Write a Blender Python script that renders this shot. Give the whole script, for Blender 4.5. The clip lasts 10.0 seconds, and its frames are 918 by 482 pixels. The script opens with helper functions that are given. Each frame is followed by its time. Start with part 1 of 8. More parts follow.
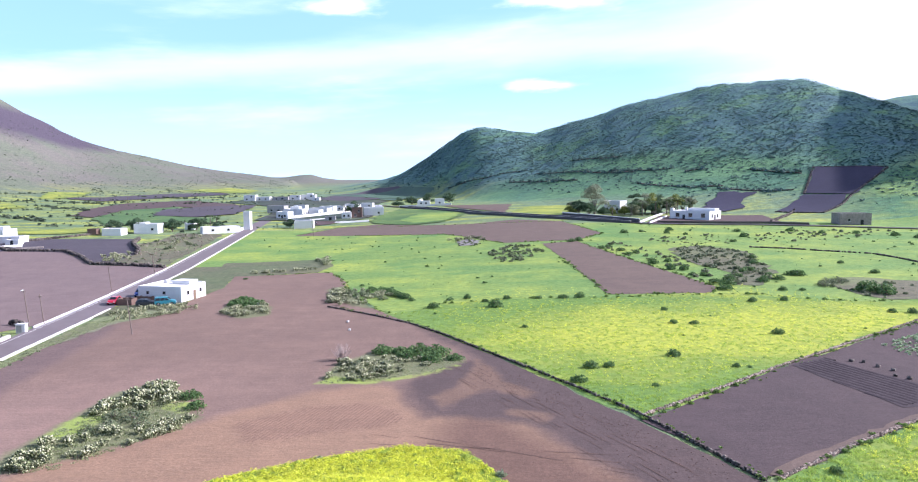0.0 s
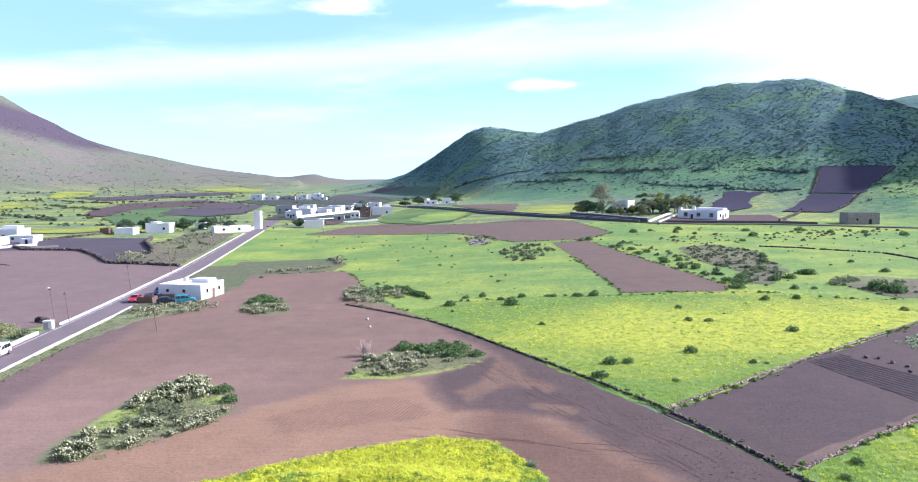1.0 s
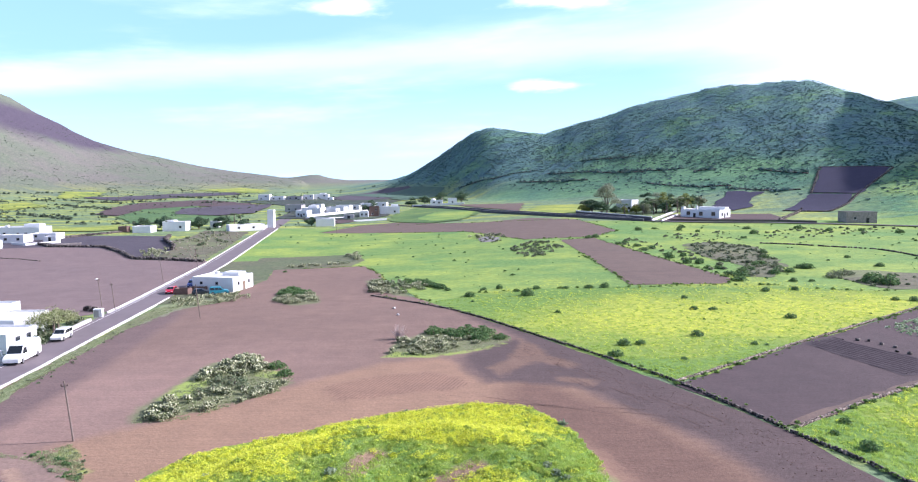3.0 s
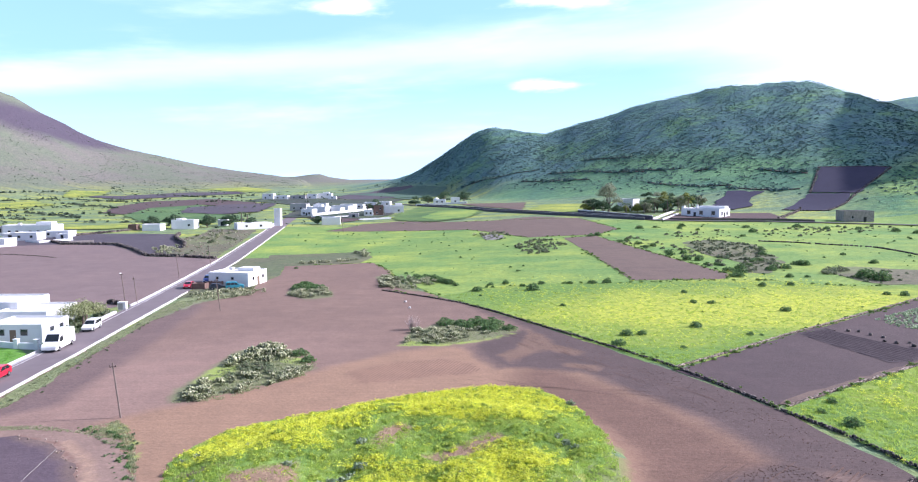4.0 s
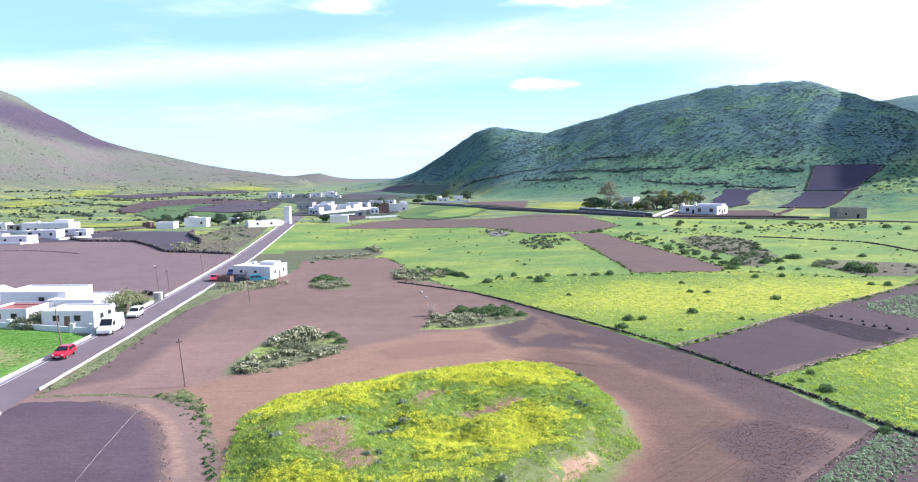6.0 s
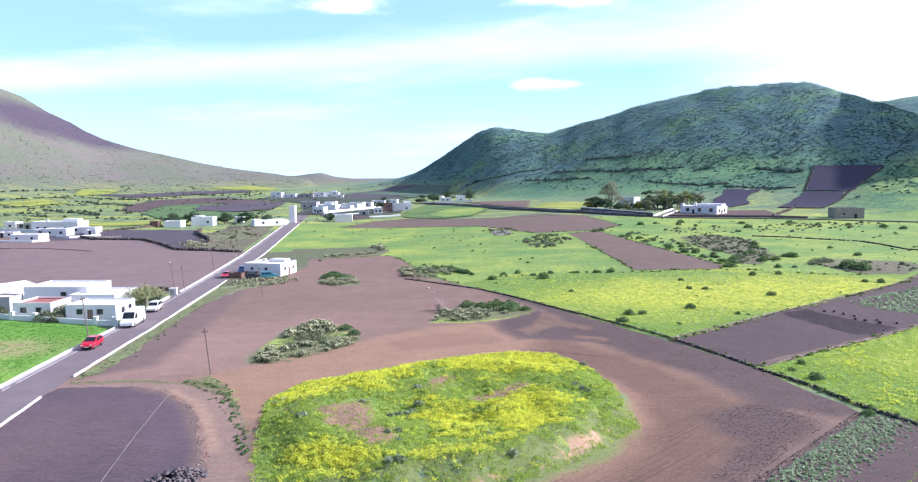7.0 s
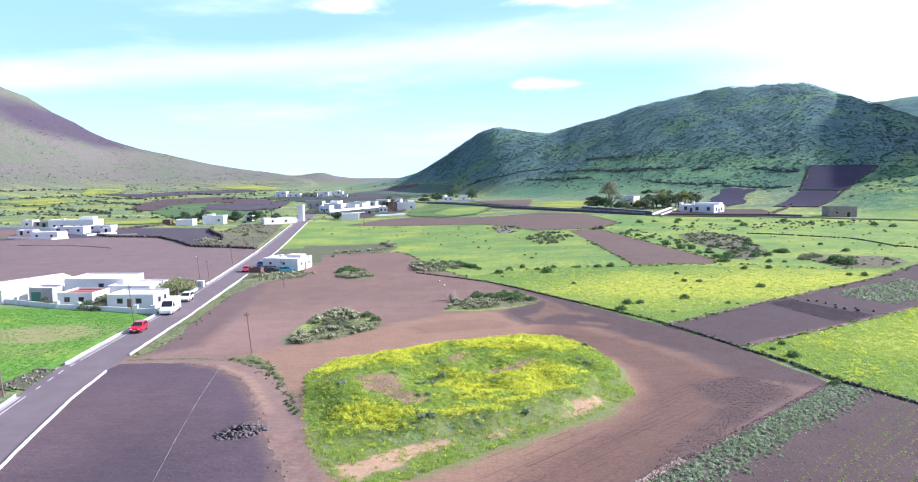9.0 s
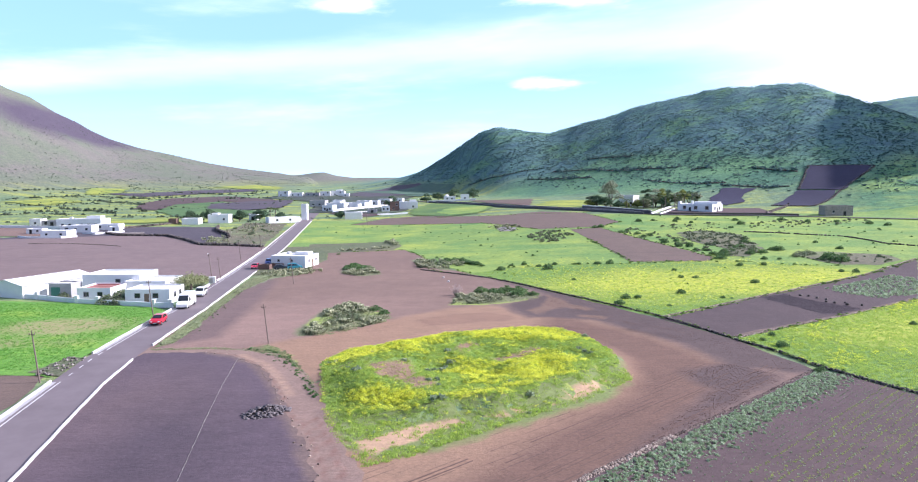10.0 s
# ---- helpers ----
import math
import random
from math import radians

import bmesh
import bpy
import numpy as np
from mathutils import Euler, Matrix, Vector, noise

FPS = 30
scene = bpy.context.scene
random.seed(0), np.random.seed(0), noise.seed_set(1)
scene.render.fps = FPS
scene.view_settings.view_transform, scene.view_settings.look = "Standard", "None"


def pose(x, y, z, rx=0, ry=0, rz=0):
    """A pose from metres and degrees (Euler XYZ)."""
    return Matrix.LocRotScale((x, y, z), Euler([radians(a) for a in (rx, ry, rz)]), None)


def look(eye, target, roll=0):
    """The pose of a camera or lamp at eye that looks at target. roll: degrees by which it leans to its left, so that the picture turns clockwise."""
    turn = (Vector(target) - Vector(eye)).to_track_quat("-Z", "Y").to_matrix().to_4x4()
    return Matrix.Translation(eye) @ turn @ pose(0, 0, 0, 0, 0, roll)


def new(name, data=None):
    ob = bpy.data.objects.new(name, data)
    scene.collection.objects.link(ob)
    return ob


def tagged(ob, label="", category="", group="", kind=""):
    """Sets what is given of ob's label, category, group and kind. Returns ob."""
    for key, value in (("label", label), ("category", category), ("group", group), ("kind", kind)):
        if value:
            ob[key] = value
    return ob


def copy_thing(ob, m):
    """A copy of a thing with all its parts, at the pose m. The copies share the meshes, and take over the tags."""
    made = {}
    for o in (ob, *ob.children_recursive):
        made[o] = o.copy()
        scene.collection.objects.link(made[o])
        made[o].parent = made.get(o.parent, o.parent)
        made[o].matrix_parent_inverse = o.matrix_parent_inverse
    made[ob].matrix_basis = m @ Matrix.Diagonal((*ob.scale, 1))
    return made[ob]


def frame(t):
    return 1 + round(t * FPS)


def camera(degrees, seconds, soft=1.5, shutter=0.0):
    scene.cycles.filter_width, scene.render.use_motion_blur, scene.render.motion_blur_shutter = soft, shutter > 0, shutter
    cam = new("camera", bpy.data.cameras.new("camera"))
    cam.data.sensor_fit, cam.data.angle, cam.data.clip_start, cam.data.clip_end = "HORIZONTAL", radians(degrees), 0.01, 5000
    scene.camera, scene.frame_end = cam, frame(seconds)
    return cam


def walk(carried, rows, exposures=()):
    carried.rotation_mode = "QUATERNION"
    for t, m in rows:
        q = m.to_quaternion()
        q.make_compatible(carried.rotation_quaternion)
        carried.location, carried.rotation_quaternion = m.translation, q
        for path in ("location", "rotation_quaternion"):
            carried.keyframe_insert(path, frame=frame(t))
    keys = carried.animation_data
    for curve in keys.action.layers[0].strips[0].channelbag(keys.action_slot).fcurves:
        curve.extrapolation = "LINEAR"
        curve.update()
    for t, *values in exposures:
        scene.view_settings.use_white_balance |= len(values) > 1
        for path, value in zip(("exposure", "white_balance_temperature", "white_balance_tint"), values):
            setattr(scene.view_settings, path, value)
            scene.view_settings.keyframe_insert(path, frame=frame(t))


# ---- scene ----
cam = camera(68.0, 10.0, 1.1)
PATH = [
    (0, (0.0, 0.0, 24.077), (0.014, 1.993, 23.907), -0.4),
    (0.5, (-1.202, -0.712, 24.122), (-1.196, 1.281, 23.952), -0.5),
    (1, (-2.498, -1.977, 24.117), (-2.495, 0.016, 23.946), -0.4),
    (1.5, (-3.428, -3.807, 23.921), (-3.426, -1.814, 23.752), -0.4),
    (2, (-4.457, -5.975, 23.803), (-4.458, -3.982, 23.634), -0.4),
    (2.5, (-5.49, -8.265, 23.749), (-5.488, -6.272, 23.58), -0.4),
    (4, (-7.996, -16.303, 23.478), (-7.997, -14.311, 23.308), -0.3),
    (4.5, (-8.741, -18.886, 23.402), (-8.74, -16.893, 23.23), -0.4),
    (5, (-9.353, -21.214, 23.322), (-9.353, -19.221, 23.151), -0.4),
    (5.5, (-10.033, -23.574, 23.313), (-10.033, -21.581, 23.14), -0.4),
    (7, (-11.804, -30.539, 23.243), (-11.807, -28.547, 23.07), -0.3),
    (7.5, (-12.303, -33.0, 23.173), (-12.308, -31.008, 23.0), -0.3),
    (8, (-12.832, -35.347, 23.185), (-12.836, -33.355, 23.011), -0.4),
    (8.5, (-13.34, -37.843, 23.214), (-13.344, -35.851, 23.039), -0.3),
    (9, (-13.829, -40.213, 23.155), (-13.833, -38.221, 22.981), -0.3),
    (9.5, (-14.317, -42.763, 23.155), (-14.321, -40.771, 22.98), -0.3),
    (10, (-14.644, -45.178, 23.07), (-14.649, -43.186, 22.895), -0.3),
]
walk(cam, [(t, look(eye, target, roll)) for t, eye, target, roll in PATH], [(0, 0.78, 5600, 24.5), (10, 0.78, 5600, 24.5)])

PI = math.pi

# ---- world and sun ----
SUN_AZ = radians(8)     # towards the sun, from +x to +y
SUN_EL = radians(31)
world = bpy.data.worlds.new("sky")
scene.world = world
world.use_nodes = True
wt = world.node_tree
wt.nodes.clear()


def wnode(kind, **inputs):
    n = wt.nodes.new(kind)
    for key, value in inputs.items():
        n.inputs[key].default_value = value
    return n


sky = wt.nodes.new("ShaderNodeTexSky")
sky.sky_type = "NISHITA"
sky.sun_disc = False
sky.sun_elevation = SUN_EL
sky.sun_rotation = PI / 2 - SUN_AZ
sky.air_density, sky.dust_density, sky.ozone_density = 1.0, 0.3, 2.0
bg = wnode("ShaderNodeBackground", Strength=0.086)
wo = wt.nodes.new("ShaderNodeOutputWorld")
tc = wt.nodes.new("ShaderNodeTexCoord")
sep = wt.nodes.new("ShaderNodeSeparateXYZ")
wt.links.new(tc.outputs["Generated"], sep.inputs[0])


def wmath(op, *values):
    n = wt.nodes.new("ShaderNodeMath")
    n.operation = op
    for k, v in enumerate(values):
        if isinstance(v, (int, float)):
            n.inputs[k].default_value = v
        else:
            wt.links.new(v, n.inputs[k])
    return n.outputs[0]


def wmap(value, a, b, c=0.0, d=1.0):
    n = wt.nodes.new("ShaderNodeMapRange")
    n.interpolation_type = "SMOOTHSTEP"
    n.inputs["From Min"].default_value, n.inputs["From Max"].default_value = a, b
    n.inputs["To Min"].default_value, n.inputs["To Max"].default_value = c, d
    wt.links.new(value, n.inputs["Value"])
    return n.outputs[0]


def wmix(fac, a, colour):
    n = wt.nodes.new("ShaderNodeMixRGB")
    wt.links.new(fac, n.inputs[0])
    wt.links.new(a, n.inputs[1])
    n.inputs[2].default_value = (*colour, 1)
    return n.outputs[0]


def wnoise(scale, stretch, detail=7.0):
    tilt = wt.nodes.new("ShaderNodeMapping")
    tilt.inputs["Rotation"].default_value = (0, 0.06, 0)
    mp = wt.nodes.new("ShaderNodeMapping")
    mp.inputs["Scale"].default_value = stretch
    n = wnode("ShaderNodeTexNoise", Scale=scale, Detail=detail, Roughness=0.55)
    wt.links.new(tc.outputs["Generated"], tilt.inputs["Vector"])
    wt.links.new(tilt.outputs[0], mp.inputs["Vector"])
    wt.links.new(mp.outputs[0], n.inputs["Vector"])
    return n.outputs["Fac"]


veil = wt.nodes.new("ShaderNodeMixRGB")
veil.inputs[2].default_value = (4.9, 8.7, 10.3, 1)
wt.links.new(wmath("MULTIPLY", wmap(sep.outputs["Z"], 0.28, 0.48, 0.5, 0.0), wmap(sep.outputs["Y"], -0.3, 0.3)), veil.inputs[0])
wt.links.new(sky.outputs[0], veil.inputs[1])
air = veil.outputs[0]
# pale haze low over the horizon, and towards the sun
air = wmix(wmap(sep.outputs["Z"], 0.17, 0.0), air, (6.2, 8.9, 10.2))
glare = wt.nodes.new("ShaderNodeVectorMath")
glare.operation = "DOT_PRODUCT"
glare.inputs[1].default_value = (math.cos(SUN_EL) * math.cos(SUN_AZ), math.cos(SUN_EL) * math.sin(SUN_AZ), math.sin(SUN_EL))
wt.links.new(tc.outputs["Generated"], glare.inputs[0])
air = wmix(wmap(glare.outputs["Value"], 0.40, 0.74, 0.0, 0.92), air, (10.6, 10.9, 11.0))
# clouds: a long streak across the north, small ones near it, thin veils all round
ahead = wmath("MAXIMUM", sep.outputs["Y"], 0.02)
cu, cw = wmath("DIVIDE", sep.outputs["X"], ahead), wmath("DIVIDE", sep.outputs["Z"], ahead)
wisp = wnoise(2.2, (1.6, 1.6, 9.0))
puff = wnoise(14.0, (1.0, 1.0, 4.0), 5.0)
air = wmix(wmap(wisp, 0.5, 0.8, 0.0, 0.5), air, (9.4, 10.3, 10.7))
away = wmath("ABSOLUTE", wmath("SUBTRACT", cw, wmath("MULTIPLY_ADD", cu, 0.055, 0.188)))
wide = wmath("MULTIPLY_ADD", cu, 0.022, 0.034)
core = wmath("SUBTRACT", wmath("DIVIDE", away, wmath("MAXIMUM", wide, 0.008)), wmath("MULTIPLY", wmath("SUBTRACT", wisp, 0.5), 2.4))
air = wmix(wmap(core, 1.7, 0.0, 0.0, 0.5), air, (9.8, 10.5, 10.8))
for at, up, broad, tall, thick in ((-0.167, 0.253, 0.062, 0.014, 0.8), (0.128, 0.1415, 0.05, 0.009, 0.95), (0.16, 0.262, 0.10, 0.014, 0.8)):
    du = wmath("DIVIDE", wmath("SUBTRACT", cu, at), broad)
    dw = wmath("DIVIDE", wmath("SUBTRACT", cw, up), tall)
    far = wmath("SQRT", wmath("ADD", wmath("MULTIPLY", du, du), wmath("MULTIPLY", dw, dw)))
    far = wmath("SUBTRACT", far, wmath("MULTIPLY", wmath("SUBTRACT", puff, 0.5), 2.2))
    air = wmix(wmap(far, 1.3, 0.2, 0.0, thick), air, (10.4, 10.8, 11.0))
wt.links.new(air, bg.inputs["Color"])
wt.links.new(bg.outputs[0], wo.inputs["Surface"])

sun = bpy.data.lights.new("sun", "SUN")
sun.energy, sun.angle, sun.color = 4.9, radians(0.6), (1.0, 0.93, 0.80)
sun_ob = new("sun", sun)
way = Vector((math.cos(SUN_EL) * math.cos(SUN_AZ), math.cos(SUN_EL) * math.sin(SUN_AZ), math.sin(SUN_EL)))
sun_ob.matrix_world = look(way * 100, (0, 0, 0))


# ---- lie of the land ----
# hills seen from the middle of the fields: bearing, distance and height of the crest, distance of the foot
MIDDLE = (-9.0, -21.0)
HILL_R = [(-12.5, 1090, 0.5, 960), (-9.6, 1060, 5.0, 920), (-6.23, 1022, 13.1, 810), (-4.04, 1000, 23.1, 765), (-1.58, 940, 45.3, 700), (0.38, 890, 65.3, 640),
    (1.84, 870, 76.5, 590), (2.72, 860, 77.3, 565), (3.79, 850, 75.3, 540), (7.16, 820, 66.2, 485),
    (10.48, 795, 77.9, 440), (12.8, 780, 85.0, 420), (15.08, 765, 93.9, 408), (17.3, 752, 98.2, 400),
    (19.47, 742, 102.4, 395), (23.64, 712, 102.9, 390), (25.63, 702, 101.8, 390), (26.99, 692, 99.0, 386),
    (28.33, 676, 91.6, 380), (29.46, 662, 85.4, 373), (30.93, 646, 76.2, 365), (32.0, 636, 71.5, 358),
    (34.75, 616, 55.7, 346), (39.46, 590, 38.2, 330), (48.37, 560, 16.4, 310)]
HILL_L = [(-54.92, 1301, 91.5, 700), (-49.19, 1351, 204.0, 700), (-44.65, 1401, 258.9, 720),
    (-40.84, 1421, 254.9, 740), (-36.59, 1452, 216.1, 760), (-33.46, 1482, 176.1, 780), (-31.8, 1502, 154.2, 800),
    (-30.07, 1522, 130.6, 820), (-28.27, 1552, 102.2, 840), (-26.38, 1582, 84.5, 860), (-24.41, 1602, 72.4, 880),
    (-22.38, 1622, 60.8, 900), (-20.28, 1652, 45.9, 920), (-18.11, 1682, 36.8, 950), (-14.97, 1702, 24.1, 1000),
    (-12.67, 1702, 13.7, 1100)]
HILL_FAR = [(-22.45, 2602, 15.6, 1900), (-14.98, 2602, 21.6, 1900), (-13.6, 2552, 21.2, 1900),
    (-12.2, 2502, 29.1, 1900), (-11.5, 2502, 31.0, 1900), (-10.56, 2502, 18.2, 1900), (-8.9, 2602, 8.8, 1900),
    (-6.49, 2702, 3.0, 1900), (-1.12, 2702, 0.0, 1900), (27.76, 1502, 67.3, 1000), (30.97, 1352, 135.5, 900),
    (33.65, 1352, 143.9, 900), (37.82, 1352, 154.5, 900), (43.45, 1352, 117.9, 900), (50.44, 1352, 24.5, 900)]


def smooth(a, b, x):
    u = np.clip((x - a) / (b - a), 0, 1)
    return u * u * (3 - 2 * u)


def hill_z(x, y, rows):
    """Slopes that rise from the foot to the crest and fall away behind it."""
    t = np.array(rows).T
    b = np.arange(t[0, 0], t[0, -1], 0.1)
    wide, narrow = np.hanning(41), np.hanning(9)
    dist, high, broad, foot = (np.convolve(np.pad(np.interp(b, t[0], t[k]), len(w) // 2, mode="edge"), w / w.sum(), "valid") for k, w in ((1, wide), (2, narrow), (2, wide), (3, wide)))
    dx, dy = x - MIDDLE[0], y - MIDDLE[1]
    d, a = np.hypot(dx, dy), np.degrees(np.arctan2(dx, dy))
    D, F = np.interp(a, b, dist), np.interp(a, b, foot)
    s = np.clip((d - F) / (D - F), 0, 1)
    H = np.interp(a, b, broad, left=0, right=0)
    H = H + (np.interp(a, b, high, left=0, right=0) - H) * s ** 5
    front = 0.6 * s ** 1.7 + 0.4 * s * s * (3 - 2 * s)
    back = smooth(1.0, 0.0, (d - D) / (1.2 * (D - F)))
    return H * np.where(d < D, front, back)


def wave(x, y, size, seed):
    """A smooth, wandering height between about -1 and 1."""
    rng = np.random.RandomState(seed)
    out = 0
    for k in range(6):
        a, p, f = rng.rand() * 2 * PI, rng.rand() * 2 * PI, (0.6 + 0.9 * rng.rand()) * 2 * PI / size
        out = out + np.sin((x * np.cos(a) + y * np.sin(a)) * f + p)
    return out / 3.2


def plain(x, y):
    r = 0.031 * np.clip(y - 95, 0, 325) + 0.012 * np.maximum(0, y - 420)
    l = -smooth(60, 140, y) + 0.0185 * np.clip(y - 200, 0, 700) + 0.010 * np.maximum(0, y - 900)
    return l + (r - l) * smooth(-70, 70, x)


def mound_uv(x, y):
    """Place in the mound's own oval: u along it, v across, 1 at its rim."""
    c, s = math.cos(0.55), math.sin(0.55)
    X, Y = x + 12.0, y - 36.0
    return (X * c + Y * s) / 21.5, (-X * s + Y * c) / 16.5


LIP = [(-27.7, 20.2), (-22.5, 19.9), (-19.2, 20.1), (-15.3, 21.4), (-10.1, 22.7), (-7.7, 23.8), (-3.8, 26.7), (-0.9, 28.9)]


def off_line(points, x, y):
    """Distance from a broken line."""
    d = np.full(np.shape(x), 1e9)
    for (ax, ay), (bx, by) in zip(points, points[1:]):
        t = np.clip(((x - ax) * (bx - ax) + (y - ay) * (by - ay)) / ((bx - ax) ** 2 + (by - ay) ** 2), 0, 1)
        d = np.minimum(d, np.hypot(x - ax - t * (bx - ax), y - ay - t * (by - ay)))
    return d


def land(x, y):
    """Height of the ground."""
    x, y = np.asarray(x, float), np.asarray(y, float)
    hill = np.maximum(np.maximum(hill_z(x, y, HILL_R), hill_z(x, y, HILL_L)), hill_z(x, y, HILL_FAR))
    # an added, unseen eastern ridge, shaped so its shade covers the big hill's flank
    crest = np.interp(y, (335, 368, 394, 450, 520, 585, 630), (0, 40, 170, 172, 182, 184, 0))
    hill = np.maximum(hill, crest * np.exp(-0.5 * ((x - 470) / np.where(x < 470, 36, 120)) ** 2) - 4)
    z = plain(x, y) + hill
    z = z + hill * 0.014 * wave(x, y, 90, 3) + np.minimum(hill, 60) * 0.012 * wave(x, y, 38, 4)
    u, v = mound_uv(x, y)
    r = np.hypot(u, v)
    z = z + 2.0 * smooth(1.02, 0.66, r) * (0.8 + 0.3 * v) - 1.1 * smooth(0.66, 0.2, r) * (0.7 + 0.5 * wave(x, y, 10, 5))
    near = smooth(1.0, 0.8, r)
    z = z + near * (0.20 * wave(x, y, 7, 6) + 0.11 * wave(x, y, 3.2, 8))
    z = z + 0.42 * np.exp(-(off_line(LIP, x, y) / 1.1) ** 2) * smooth(1.25, 0.9, r)
    return z


def lz(x, y):
    return float(land(x, y))


# ---- materials ----
def mat(name, rough=0.9):
    m = bpy.data.materials.new(name)
    m.use_nodes = True
    b = m.node_tree.nodes["Principled BSDF"]
    b.inputs["Roughness"].default_value = rough
    b.inputs["Specular IOR Level"].default_value = 0.25
    return m, m.node_tree, b


def noise_node(nt, scale, detail=4.0, rough=0.55, stretch=None, turn=0.0):
    g = nt.nodes.new("ShaderNodeNewGeometry")
    n = nt.nodes.new("ShaderNodeTexNoise")
    n.inputs["Scale"].default_value, n.inputs["Detail"].default_value, n.inputs["Roughness"].default_value = scale, detail, rough
    if stretch:
        mp = nt.nodes.new("ShaderNodeMapping")
        mp.inputs["Scale"].default_value = stretch
        mp.inputs["Rotation"].default_value = (0, 0, turn)
        nt.links.new(g.outputs["Position"], mp.inputs["Vector"])
        nt.links.new(mp.outputs[0], n.inputs["Vector"])
    else:
        nt.links.new(g.outputs["Position"], n.inputs["Vector"])
    return n.outputs["Fac"]


def ramp_node(nt, fac, *stops):
    r = nt.nodes.new("ShaderNodeValToRGB")
    e = r.color_ramp.elements
    while len(e) < len(stops):
        e.new(0.5)
    for k, (p, c) in enumerate(stops):
        e[k].position = p
        e[k].color = (*c, 1) if len(c) == 3 else c
    nt.links.new(fac, r.inputs["Fac"])
    return r.outputs["Color"]


def mix_node(nt, fac, a, b, kind="MIX"):
    m = nt.nodes.new("ShaderNodeMixRGB")
    m.blend_type = kind
    for k, v in enumerate((fac, a, b)):
        if isinstance(v, (int, float)):
            m.inputs[k].default_value = v if k == 0 else (v, v, v, 1)
        elif isinstance(v, tuple):
            m.inputs[k].default_value = (*v, 1)
        else:
            nt.links.new(v, m.inputs[k])
    return m.outputs[0]


def bump_node(nt, bsdf, height, strength, distance):
    b = nt.nodes.new("ShaderNodeBump")
    b.inputs["Strength"].default_value, b.inputs["Distance"].default_value = strength, distance
    nt.links.new(height, b.inputs["Height"])
    nt.links.new(b.outputs[0], bsdf.inputs["Normal"])


def band(nt, fac, lo, hi):
    """0 below lo, 1 above hi."""
    return ramp_node(nt, fac, (lo, (0, 0, 0)), (hi, (1, 1, 1)))


def axis_node(nt, axis):
    g = nt.nodes.new("ShaderNodeNewGeometry")
    s = nt.nodes.new("ShaderNodeSeparateXYZ")
    nt.links.new(g.outputs["Position"], s.inputs[0])
    return s.outputs[axis]


def remap(nt, value, a, b):
    m = nt.nodes.new("ShaderNodeMapRange")
    m.inputs["From Min"].default_value, m.inputs["From Max"].default_value = a, b
    nt.links.new(value, m.inputs["Value"])
    return m.outputs[0]


def zone_node(nt, cx, cy, rx, ry, rot, edge=0.35, wobble=0.9, size=0.16):
    """1 within an oval on the plan and 0 outside it, with a ragged, feathered rim."""
    g = nt.nodes.new("ShaderNodeNewGeometry")
    mp = nt.nodes.new("ShaderNodeMapping")
    mp.vector_type = "TEXTURE"
    mp.inputs["Location"].default_value = (cx, cy, 0)
    mp.inputs["Rotation"].default_value = (0, 0, rot)
    mp.inputs["Scale"].default_value = (rx, ry, 1e5)
    nt.links.new(g.outputs["Position"], mp.inputs["Vector"])
    ln = nt.nodes.new("ShaderNodeVectorMath")
    ln.operation = "LENGTH"
    nt.links.new(mp.outputs[0], ln.inputs[0])
    wob = nt.nodes.new("ShaderNodeMath")
    wob.operation = "MULTIPLY_ADD"
    nt.links.new(noise_node(nt, size, 8, 0.68), wob.inputs[0])
    wob.inputs[1].default_value = wobble
    nt.links.new(ln.outputs["Value"], wob.inputs[2])
    return remap(nt, wob.outputs[0], 1 + wobble / 2 + edge, 1 + wobble / 2 - edge)


def reach(points, x, y):
    """Metres within an outline (positive) or outside it (negative)."""
    x, y = np.asarray(x, float), np.asarray(y, float)
    ins = np.zeros(x.shape, bool)
    for (ax, ay), (bx, by) in zip(points, points[1:] + points[:1]):
        if ay != by:
            ins ^= ((ay > y) != (by > y)) & (x < (bx - ax) * (y - ay) / (by - ay) + ax)
    d = off_line(points + points[:1], x, y)
    return np.where(ins, d, -d)


def mark(ob, **outlines):
    """Note at each corner of a sheet how far it lies within each set of outlines: kinds of soil and growth."""
    co = np.empty(len(ob.data.vertices) * 3, np.float32)
    ob.data.vertices.foreach_get("co", co)
    co = co.reshape(-1, 3)
    for key, shapes in outlines.items():
        d = np.max([reach(o, co[:, 0], co[:, 1]) for o in shapes], axis=0)
        a = ob.data.attributes.new(key, "FLOAT", "POINT")
        a.data.foreach_set("value", np.clip(d, -8, 8).astype(np.float32))


def marked(nt, key, edge, wobble, size, detail=8):
    """1 within the outlines that mark() noted and 0 outside, with a ragged rim."""
    a = nt.nodes.new("ShaderNodeAttribute")
    a.attribute_name = key
    w = nt.nodes.new("ShaderNodeMath")
    w.operation = "MULTIPLY_ADD"
    nt.links.new(noise_node(nt, size, detail, 0.66), w.inputs[0])
    w.inputs[1].default_value = wobble
    nt.links.new(a.outputs["Fac"], w.inputs[2])
    return remap(nt, w.outputs[0], wobble / 2 - edge, wobble / 2 + edge)


